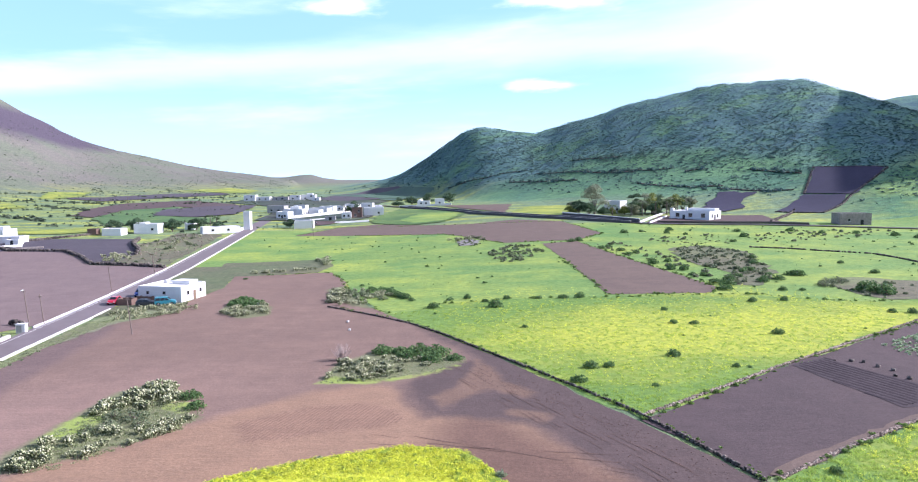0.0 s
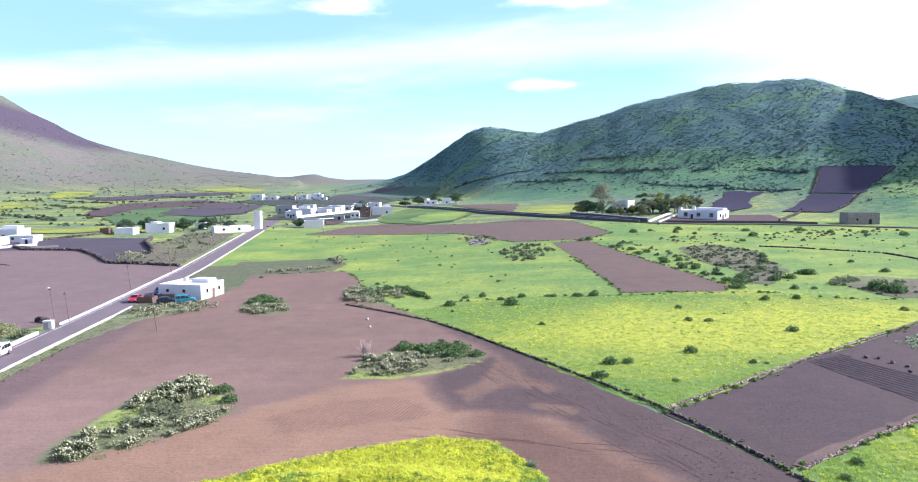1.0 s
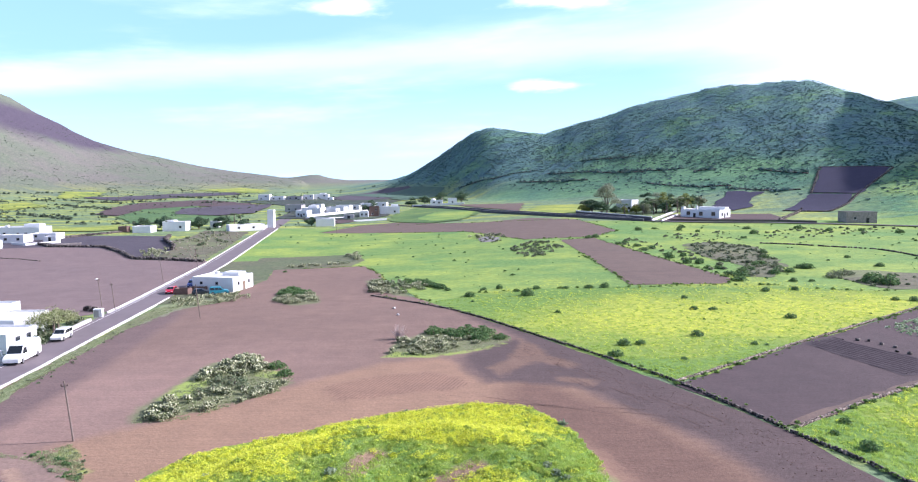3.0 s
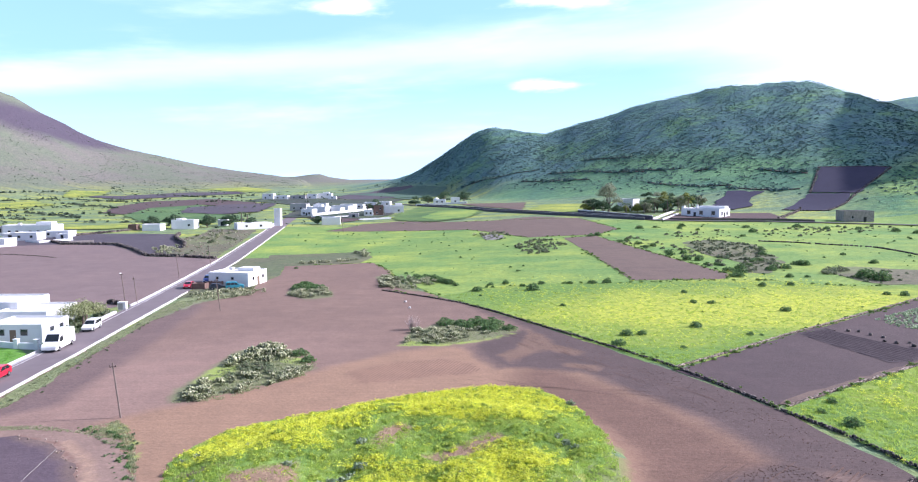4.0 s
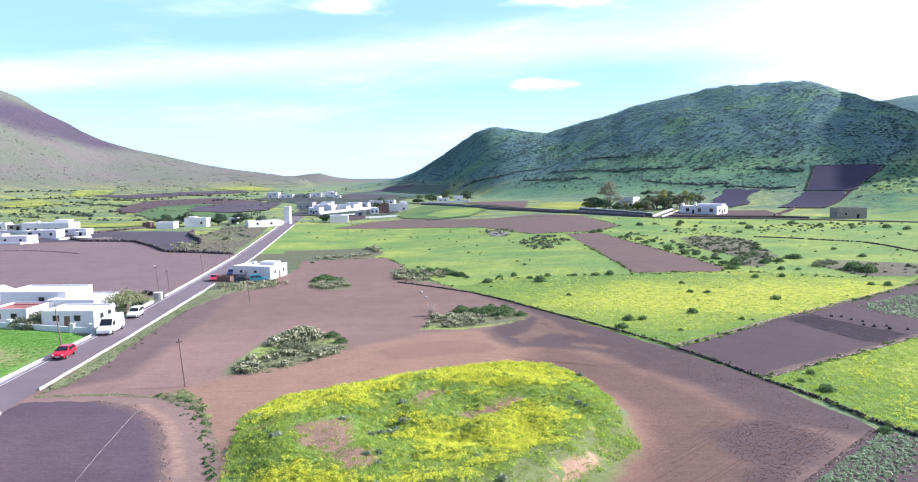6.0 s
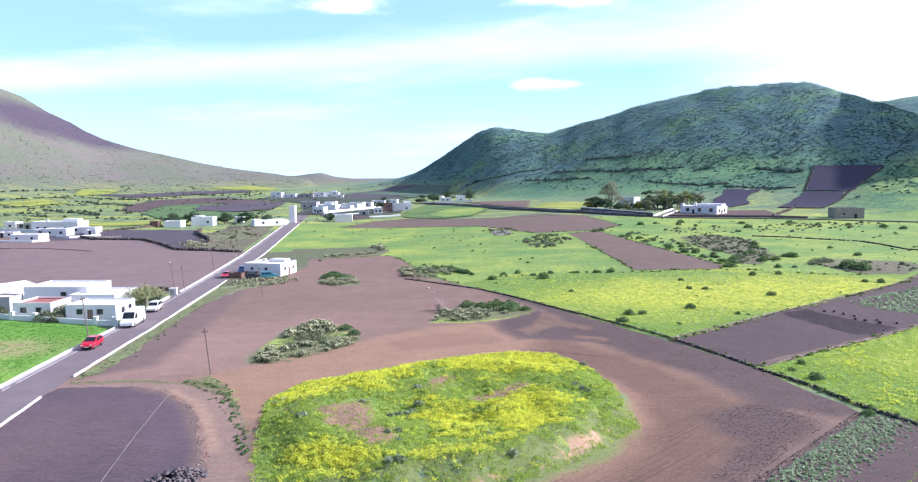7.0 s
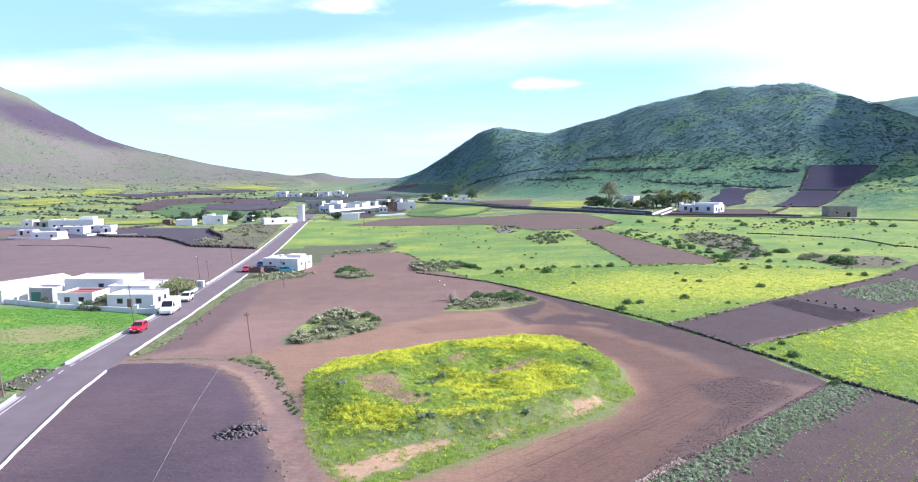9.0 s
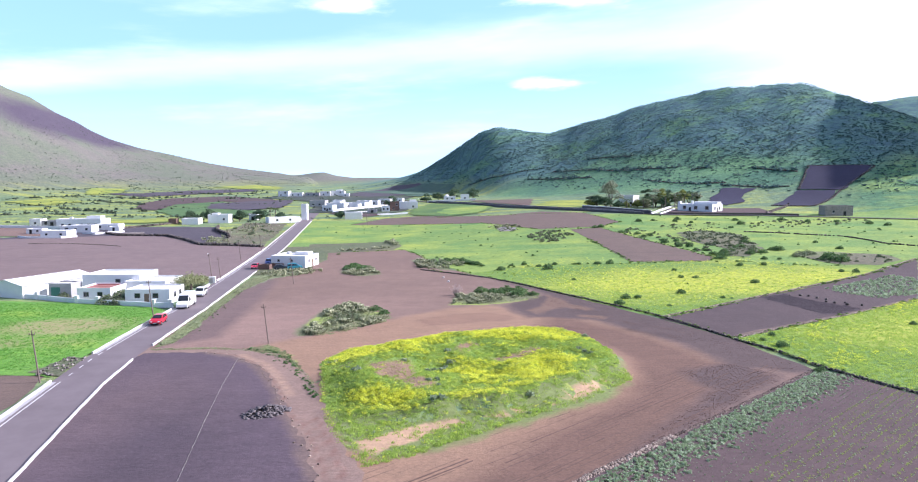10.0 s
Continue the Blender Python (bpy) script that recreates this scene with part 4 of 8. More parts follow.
field("roadside_field", [(-10, 505), (38, 449), (28, 378), (6, 438)], m_field, "brown plot beside the walled lane", 0.36, 1.5, 10, 5)
field("roadside_field", [(-118, 765), (-66, 788), (-36, 714), (-56, 643)], m_hillgreen, "dark plot below the hill", 0.6, 0.8, 16, 8)
field("farm_yard", [(83, 293), (86, 300), (100, 330), (150, 330), (140, 286)], m_cropsoil, "bare dark earth yard round the farmhouse", 0.25, 0.3, 6, 4)
field("scrub_patch", [(65.9, 207.4), (77.7, 215.5), (86.4, 197.9), (78.4, 164.6), (67.7, 146), (61, 146), (65.9, 165.3), (62.3, 177.9)], m_fallow, "rough brown patch of dry scrub in the meadow", 0.12, 1.6, 6, 3)
field("scrub_patch", [(81.4, 148.8), (88.3, 153.4), (95.7, 153.1), (105.4, 147.7), (104, 137), (92, 128), (84.0, 129.1), (81.1, 135.5)], m_stony, "rough brown hollow in the meadow", 0.12, 1.2, 6, 3)
field("pond_patch", [(1, 250), (6, 257), (10, 248), (7, 236), (2, 236)], m_rockgrey, "pale grey stony patch in the meadow", 0.15, 0.8, 6, 2)
field("verge", [(-57.6, 47.8), (-59.0, 60), (-60.8, 77), (-64.5, 104), (-67.0, 124), (-66.5, 132), (-58, 139), (-54.5, 131.5), (-61, 122), (-62.2, 100), (-58.9, 76), (-56.6, 60), (-56.4, 51)],
      m_verge, "weedy grey-green verge along the road kerb", 0.13, 0.5, 4, 1.5, "verge")
field("weedy_patch", [(-62.8, 34.5), (-64.2, 43), (-66.5, 43), (-67.5, 36)], m_fallow, "rubble-strewn gap in the roadside kerb", 0.12, 0.3, 3, 1.2, "patch")
field("stony_garden", [(-125, 290), (-131, 322), (-106, 312), (-97, 262), (-89, 208), (-108, 211), (-112, 240), (-127, 272)], m_stony, "rough stony ground with cactus and scrub", 0.14, 0.6, 6, 3, "patch")
field("red_edge", [(25.6, 53.6), (26.8, 54.8), (36.1, 60.9), (51.5, 70.4), (73, 85.3), (74, 84.4), (51.0, 68.8), (36, 59.4), (26.6, 53.2)], m_field, "pale bare field edge", 0.13, 0.3, 4, 1.5, "patch")

field("village_ground", [(-118, 400), (-92, 396), (-60, 384), (-50, 420), (-52, 470), (-72, 560), (-60, 640), (-90, 700), (-150, 760), (-210, 730), (-215, 640), (-150, 560), (-124, 470)], m_villageground, "grey-green rough plots round the village", 0.45, 1.0, 14, 6)
field("roadside_field", [(-46, 372), (-48, 430), (-37, 495), (-14, 455), (8, 396), (-4, 345), (-22, 338), (-40, 358)], m_terrace, "green plot below the walled lane", 0.36, 1.6, 8, 4)
field("roadside_field", [(-30, 372), (-22, 420), (-4, 418), (4, 396), (-4, 352), (-20, 346)], m_meadow, "yellow flowering part of the green plot", 0.43, 2.5, 8, 3)
field("roadside_field", [(-141.0, 690.0), (-135.0, 829.0), (-104.0, 882.0), (-68.0, 850.0), (-55.0, 789.0), (-78.0, 679.0), (-107.0, 643.0)], m_ash, "dark purplish plot between the village and the hill", 0.7, 2.0, 14, 7)
field("village_plot", [(-99.0, 393.0), (-92.0, 413.0), (-74.0, 422.0), (-59.0, 413.0), (-59.0, 387.0), (-71.0, 360.0), (-88.0, 372.0)], m_cropsoil, "dark brown plot at the village edge", 0.30, 1.0, 8, 4)
field("hill_foot", [(-150, 800), (-60, 830), (-20, 730), (-40, 660), (-90, 720)], m_hillgreen, "dark green plots at the foot of the hill", 0.9, 1.0, 16, 8)
# the mound
mound = field("flower_mound", MOUND, m_mound, "low oval mound overgrown with yellow flowers and weeds", 0.13, 0.5, 0.8, 1.0, "mound")
mark(mound, bloom=BLOOM, bare=BARE, sand=SAND)


# ---- road edges ----
def offset_line(line, side):
    out = []
    for k, (x, y, w) in enumerate(line):
        x2, y2, _ = line[min(k + 1, len(line) - 1)]
        x1, y1, _ = line[max(k - 1, 0)]
        d = Vector((x2 - x1, y2 - y1)).normalized()
        s = side(w)
        out.append((x + d.y * s, y - d.x * s, w))
    return out


def kerb(name, points, width, height, material, label, category="kerb", jitter=0.03, base=0.0, seed=1, kind="structure"):
    """A low wall with bevelled top edges along a line."""
    rng = random.Random(seed)
    c = min(0.05, width / 4)
    prof = [(-width / 2, -0.3), (-width / 2, height - c), (-width / 2 + c, height), (width / 2 - c, height), (width / 2, height - c), (width / 2, -0.3)]
    v, f = [], []
    n = len(prof)
    for k, p in enumerate(points):
        x, y = p[0], p[1]
        x2, y2 = points[min(k + 1, len(points) - 1)][:2]
        x1, y1 = points[max(k - 1, 0)][:2]
        d = Vector((x2 - x1, y2 - y1)).normalized()
        j, jz = rng.uniform(-jitter, jitter), rng.uniform(-jitter, jitter)
        g = lz(x, y) + base
        for s, h in prof:
            v.append((x + d.y * (s + j), y - d.x * (s + j), g + h + jz))
        if k:
            for q in range(n - 1):
                f.append(((k - 1) * n + q, (k - 1) * n + q + 1, k * n + q + 1, k * n + q))
    last = (len(points) - 1) * n
    ends = [tuple(range(n)), tuple(last + q for q in range(n))]
    me = bpy.data.meshes.new(name)
    me.from_pydata(v, [], f + [ends[0][::-1], ends[1]])
    me.materials.append(material)
    return tagged(new(name, me), label, category, kind=kind)


def stretch_of(line, y0, y1):
    return [p for p in line if y0 <= p[1] <= y1]


fine = along(ROAD, 2.0)
right_edge, left_edge = offset_line(fine, lambda w: w / 2), offset_line(fine, lambda w: -w / 2)
kerb("kerb", stretch_of(right_edge, -104, 42.5), 0.18, 0.42, m_kerb, "low white-painted roadside kerb wall", seed=2)
kerb("kerb", stretch_of(right_edge, 47.5, 138), 0.18, 0.4, m_kerb, "low white-painted roadside kerb wall", seed=3)
kerb("kerb", stretch_of(right_edge, 148, 330), 0.34, 0.4, m_kerb, "low white-painted roadside kerb wall", seed=4)
kerb("kerb", stretch_of(left_edge, -104, 33.5), 0.22, 0.45, m_kerb, "broad white-painted roadside kerb wall", seed=5)
kerb("kerb", stretch_of(left_edge, 43.5, 80), 0.22, 0.45, m_kerb, "broad white-painted roadside kerb wall", seed=6)
kerb("kerb", stretch_of(left_edge, 98, 110), 0.5, 0.7, m_kerb, "white-painted low wall by the gate", seed=7)
kerb("kerb", stretch_of(left_edge, 117, 315), 0.22, 0.5, m_kerb, "long white-painted roadside kerb wall", seed=8)
for y0, y1 in ((-104, 33.5), (43.5, 80), (117, 200)):
    ribbon("gutter", stretch_of(along(ROAD, 2.0), y0, y1), lambda w: -w / 2 + 0.1, lambda w: -w / 2 + 0.62, 0.166, m_grey, "grey concrete gutter strip beside the kerb", "gutter")
for side, y0, y1 in ((-1, -104, 33), (-1, 47, 82), (-1, 98, 330)):
    pts = stretch_of(along(ROAD, 2.0), y0, y1)
    ribbon("road_marking", pts, lambda w: -w / 2 + 0.95, lambda w: -w / 2 + 1.10, 0.168, m_line, "worn white painted edge line", "marking")
for k in range(4):
    ribbon("road_marking", stretch_of(along(ROAD, 0.4), 34.5 + k * 3.2, 36.3 + k * 3.2), lambda w: -w / 2 + 0.95, lambda w: -w / 2 + 1.10, 0.168, m_line, "worn white painted edge dash", "marking")


# ---- dry stone ----
def blocks(n, rng, place, size):
    """Many uneven stones in one list: verts and faces."""
    base = np.array([(x, y, z) for x in (-1, 1) for y in (-1, 1) for z in (-1, 1)], float) * 0.5
    quad = np.array([(0, 1, 3, 2), (4, 6, 7, 5), (0, 4, 5, 1), (2, 3, 7, 6), (0, 2, 6, 4), (1, 5, 7, 3)])
    V = base[None] * np.asarray(size)[:, None, :]
    V = V * (1 + rng.uniform(-0.28, 0.28, (n, 8, 3)))
    a, t = rng.uniform(0, 2 * PI, n), rng.uniform(-0.4, 0.4, n)
    R = np.zeros((n, 3, 3))
    R[:, 0, 0], R[:, 0, 1], R[:, 1, 0], R[:, 1, 1], R[:, 2, 2] = np.cos(a), -np.sin(a), np.sin(a), np.cos(a), 1
    T = np.zeros((n, 3, 3))
    T[:, 0, 0], T[:, 1, 1], T[:, 1, 2], T[:, 2, 1], T[:, 2, 2] = 1, np.cos(t), -np.sin(t), np.sin(t), np.cos(t)
    V = np.einsum("nij,nkj->nki", R @ T, V) + np.asarray(place)[:, None, :]
    F = quad[None] + (np.arange(n) * 8)[:, None, None]
    return V.reshape(-1, 3), F.reshape(-1, 4)


def stone_wall(points, height, width, stone, material, label, seed, name="stone_wall"):
    rng = np.random.RandomState(seed)
    place, size = [], []
    for (ax, ay), (bx, by) in zip(points, points[1:]):
        L = math.hypot(bx - ax, by - ay)
        nx, ny = (by - ay) / L, -(bx - ax) / L
        for layer in range(max(1, int(round(height / (stone * 0.75))))):
            for row in range(max(1, int(round(width / stone)))):
                for k in range(int(L / stone)):
                    if rng.rand() < (0.3 if layer else 0.14):
                        continue
                    s = (k + rng.uniform(0.2, 0.8)) * stone / L
                    o = (row + 0.5) * stone - width / 2 + rng.uniform(-0.1, 0.1)
                    x, y = ax + (bx - ax) * s + nx * o, ay + (by - ay) * s + ny * o
                    place.append((x, y, layer * stone * 0.7 + stone * 0.3))
                    size.append(rng.uniform(0.7, 1.25, 3) * stone)
    place = np.array(place)
    place[:, 2] += land(place[:, 0], place[:, 1]) + 0.05
    v, f = blocks(len(place), rng, place, np.array(size))
    return tagged(raw(name, v, f, material), label, "wall", kind="structure")


WALL1 = [(-25.3, 134.2), (-14.8, 123.9), (-7.8, 116.3), (-1.6, 106.8), (5.2, 94.8), (9.4, 87.3), (14.5, 77.5), (18.8, 69.2), (20.9, 63.6), (23.1, 57.6), (24.8, 52.6)]
stone_wall(WALL1, 0.30, 0.30, 0.20, m_stone, "low dark lava stone wall overgrown with weeds", 11)
stone_wall([(24.6, 52.2), (27.8, 44.5), (29.2, 38.0), (30.9, 33.5), (32.9, 28.9), (38, 21), (46, 12)], 0.28, 0.30, 0.20, m_stone, "low dark lava stone wall between fields", 12)
stone_wall([(19.2, 68.2), (28.7, 75.6), (42.5, 86.8), (57.3, 97.8), (80.5, 114), (109, 139)], 0.20, 0.36, 0.22, m_fieldstone, "low pale dry stone wall along the dark field", 13)
stone_wall([(26.2, 53.0), (36, 59.8), (51, 69), (73, 84.6)], 0.16, 0.3, 0.18, m_fieldstone, "line of pale stones along the field edge", 14)
stone_wall([(27.9, 35.6), (15, 23.8), (4.5, 14.4)], 0.10, 0.36, 0.12, m_brownstone, "line of small brown stones along the vegetable field", 15)
stone_wall([(4.5, 14.4), (-5.8, 5.1), (-14, -4)], 0.15, 0.55, 0.15, m_fieldstone, "line of small pale stones along the vegetable field", 16)
stone_wall([(-238, 300), (-182, 284.7), (-176.5, 297.7), (-167.7, 319)], 1.1, 0.9, 0.6, m_stone, "dry stone wall of dark lava", 16)
stone_wall([(-175, 262), (-165.4, 252.5), (-142.9, 250), (-128, 232.9), (-114.5, 214), (-100.3, 210.4), (-87.5, 205)], 1.1, 0.9, 0.6, m_stone, "curving dry stone wall of dark lava", 17)
stone_wall([(-135, 292), (-129, 273), (-115, 248), (-111.5, 238)], 1.5, 1.0, 0.6, m_stone, "curved dry stone wall of dark lava", 18)
stone_wall([(-185, 220.7), (-176, 219.6), (-167, 219.8), (-153.5, 215.4), (-142.6, 209.5)], 0.3, 0.4, 0.3, m_stone, "low broken stone row across the grey field", 21)
stone_wall([(-80.5, 121.5), (-76, 119.5)], 1.0, 0.6, 0.45, m_stone, "short dark stone wall by the gate", 19)
stone_wall([(91.3, 209.2), (101.3, 205.2), (108.2, 199.8), (119.4, 192.8), (121.2, 183.9), (121.5, 172.0), (132, 160)], 0.45, 0.6, 0.45, m_stone, "dark stone field wall in the meadow", 20)
HEDGES = [[(72, 592), (91, 562), (109, 526), (130, 493)], [(124, 462), (136, 440), (151, 424), (165, 417)], [(161, 413), (176, 398), (194, 388)], [(191, 439), (202, 423), (210, 411)], [(117, 518), (141, 484), (153, 479)],
          [(48, 593), (75, 553), (94, 520)], [(170, 459), (157, 464)], [(102, 592), (126, 557), (134, 546)], [(-5, 688), (29, 638), (67, 618)], [(194, 377), (219.5, 416.5), (246, 387)], [(163, 344), (180, 331), (196, 343), (209, 357), (246, 386)]]
for k, pts in enumerate(HEDGES):
    stone_wall(pts, 0.6, 0.9, 0.6, m_stone, "overgrown terrace wall on the hillside", 30 + k, "terrace_wall")

# rubble in the kerb gap, a heap of lava stones on the dark field
rng = np.random.RandomState(5)
n = 46
place = np.stack([rng.uniform(-66.5, -63.6, n), rng.uniform(34.5, 43, n), np.zeros(n)], -1)
place[:, 2] = land(place[:, 0], place[:, 1]) + 0.18
v, f = blocks(n, rng, place, rng.uniform(0.10, 0.32, (n, 3)))
tagged(raw("rubble", v, f, m_palestone), "rubble of grey stones at the roadside", "rubble", kind="stuff")

heap = empty("rock_heap", -34.2, 21.0, lz(-34.2, 21.0))
tagged(heap, "heap of dark lava rocks on the bare field", "rocks")
stones = []
for k in range(5):
    v, f = blocks(1, rng, [(0, 0, 0)], [rng.uniform(0.75, 1.25, 3)])
    o = raw("rock", v, f, m_lava, heap)
    stones.append(o)
for k in range(260):
    o = stones[k] if k < 5 else new("rock", stones[k % 5].data)
    o.parent = heap
    a, r = rng.uniform(0, 2 * PI), rng.rand() ** 0.6
    x, y = r * math.cos(a) * 2.15, r * math.sin(a) * 2.0
    s = rng.uniform(0.10, 0.30)
    o.matrix_basis = Matrix.Translation((x + 0.4 * y, y, 0.10 + max(0, 0.75 * (1 - r)) * rng.uniform(0.3, 1.2))) @ Matrix.Rotation(rng.uniform(0, 6), 4, "Z") @ Matrix.Diagonal((s, s, s * 0.8, 1))

# faint wheel tracks and a water pipe
def scuffs(lines, lo, hi, thin, thick, material, label, seed, lift):
    """Broken, wandering drag lines in the soil, joined."""
    r = random.Random(seed)
    v, f = [], []
    for (ax, ay), (bx, by) in lines:
        L = math.hypot(bx - ax, by - ay)
        ux, uy = (bx - ax) / L, (by - ay) / L
        s = r.uniform(0, hi)
        while s < L:
            run = min(r.uniform(lo, hi), L - s)
            w = r.uniform(thin, thick)
            n = max(2, int(run / 1.2))
            off = r.uniform(-0.3, 0.3)
            for j in range(n + 1):
                d = s + run * j / n
                off += r.uniform(-0.07, 0.07)
                half = w * (0.15 if j in (0, n) else r.uniform(0.35, 0.6))
                x, y = ax + ux * d - uy * off, ay + uy * d + ux * off
                z = lz(x, y) + lift
                i0 = len(v)
                v += [(x - uy * half, y + ux * half, z), (x + uy * half, y - ux * half, z)]
                if j:
                    f.append((i0 - 2, i0, i0 + 1, i0 - 1))
            s += run + r.uniform(1.0, hi)
    tagged(raw("drag_lines", v, f, material), label, "tracks", kind="stuff")


rl = random.Random(4)
lines = []
for k in range(13):
    d = 1.0 + 0.95 * k + rl.uniform(-0.4, 0.4)
    lines.append(((20.5 - 0.67 * d, 29.5 + 0.74 * d), (-18 - 0.67 * d, -6 + 0.74 * d)))
scuffs(lines, 2.5, 11, 0.04, 0.12, m_trackmark, "broken drag lines left by the plough", 6, 0.086)
lines = [((22.5 - d, 52 - 0.3 * d), (2.5 - d * 0.9, 92 - 0.4 * d)) for d in (0.8, 1.4, 2.0, 2.7, 3.4, 4.1, 5.0, 5.7, 6.4)]
scuffs(lines, 2, 7, 0.04, 0.10, m_trackmark, "dark wheel lines along the stone wall", 7, 0.125)
lines = [((-10, 61.5 + d), (14 + d * 0.3, 58 - d)) for d in (0, 1.4, 3.0, 4.0)]
scuffs(lines, 2, 8, 0.07, 0.2, m_trackmark, "faint wheel scuffs beside the mound", 8, 0.1)
lines = [((-4.4, 9.7), (9.2, 23.4)), ((-3.7, 9.5), (9.8, 22.9)), ((2.7, 33.8), (13.2, 33.2)), ((2.9, 32.0), (15.8, 30.4)), ((-5.7, 14.0), (6.0, 24.4)), ((-8.9, 11.6), (2.9, 21.8)), ((-9.1, 10.2), (4.8, 22.3))]
scuffs(lines, 3, 12, 0.06, 0.15, m_trackmark, "dark tyre marks across the reddish soil", 9, 0.088)
r = np.random.RandomState(77)
spots = []
for (ax, ay), (bx, by) in zip(TRACK_EDGE, TRACK_EDGE[1:]):
    for k in range(int(math.hypot(bx - ax, by - ay) * 1.1)):
        t = r.rand()
        spots.append((ax + (bx - ax) * t + r.normal() * 0.35, ay + (by - ay) * t + r.normal() * 0.3))
spots = np.array(spots)
v, f = blocks(len(spots), r, np.concatenate([spots, land(spots[:, 0], spots[:, 1])[:, None] + 0.18], 1), r.uniform(0.05, 0.17, (len(spots), 3)))
tagged(raw("track_stones", v, f, m_fieldstone), "loose pale stones along the dirt track", "stones", kind="stuff")
pipe = [(-35.6, 0, 0.1), (-36.7, 5.9, 0.1), (-39.5, 18.9, 0.1), (-41.8, 30.3, 0.1), (-43.9, 42.4, 0.1)]
kerb("water_pipe", along(pipe, 0.5), 0.03, 0.05, m_rockgrey, "grey water pipe lying across the dark field", "pipe", 0.025, 0.13, 4)


# ---- buildings ----
def window_on(parent, side, along_wall, z0, w, h, half_w, depth, shutter=None):
    """A framed window on one side of a house: f front (y = 0), r right, l left."""
    def put(name, x0, x1, za, zb, out0, out1, material, holder, label=""):
        bm = bmesh.new()
        if side == "f":
            box(bm, x0, x1, -out1, -out0, za, zb)
        elif side == "r":
            box(bm, half_w + out0, half_w + out1, x0, x1, za, zb)
        else:
            box(bm, -half_w - out1, -half_w - out0, x0, x1, za, zb)
        return part(name, bm, material, holder, label)

    a, b = along_wall - w / 2, along_wall + w / 2
    frame_ob = put("window", a, b, z0, z0 + h, 0.003, 0.02, m_glass, parent, "dark glazed window")
    t = 0.09
    put("frame", a - t, a, z0 - t, z0 + h + t, 0.003, 0.06, m_grey, frame_ob)
    put("frame", b, b + t, z0 - t, z0 + h + t, 0.003, 0.06, m_grey, frame_ob)
    put("frame", a, b, z0 + h, z0 + h + t, 0.003, 0.06, m_grey, frame_ob)
    put("sill", a - 0.12, b + 0.12, z0 - t - 0.06, z0 - 0.003, 0.003, 0.12, m_white, frame_ob)


def door_on(parent, side, along_wall, w, h, half_w, material, label):
    bm = bmesh.new()
    a, b = along_wall - w / 2, along_wall + w / 2
    if side == "f":
        box(bm, a, b, -0.05, -0.003, 0, h, 0.01)
    else:
        box(bm, half_w + 0.003, half_w + 0.05, a, b, 0, h, 0.01)
    d = part("door", bm, material, parent, label)
    bm = bmesh.new()
    if side == "f":
        box(bm, b - 0.2, b - 0.1, -0.12, -0.052, 1.0, 1.12)
    else:
        box(bm, half_w + 0.052, half_w + 0.12, b - 0.2, b - 0.1, 1.0, 1.12)
    part("handle", bm, m_metal, d)


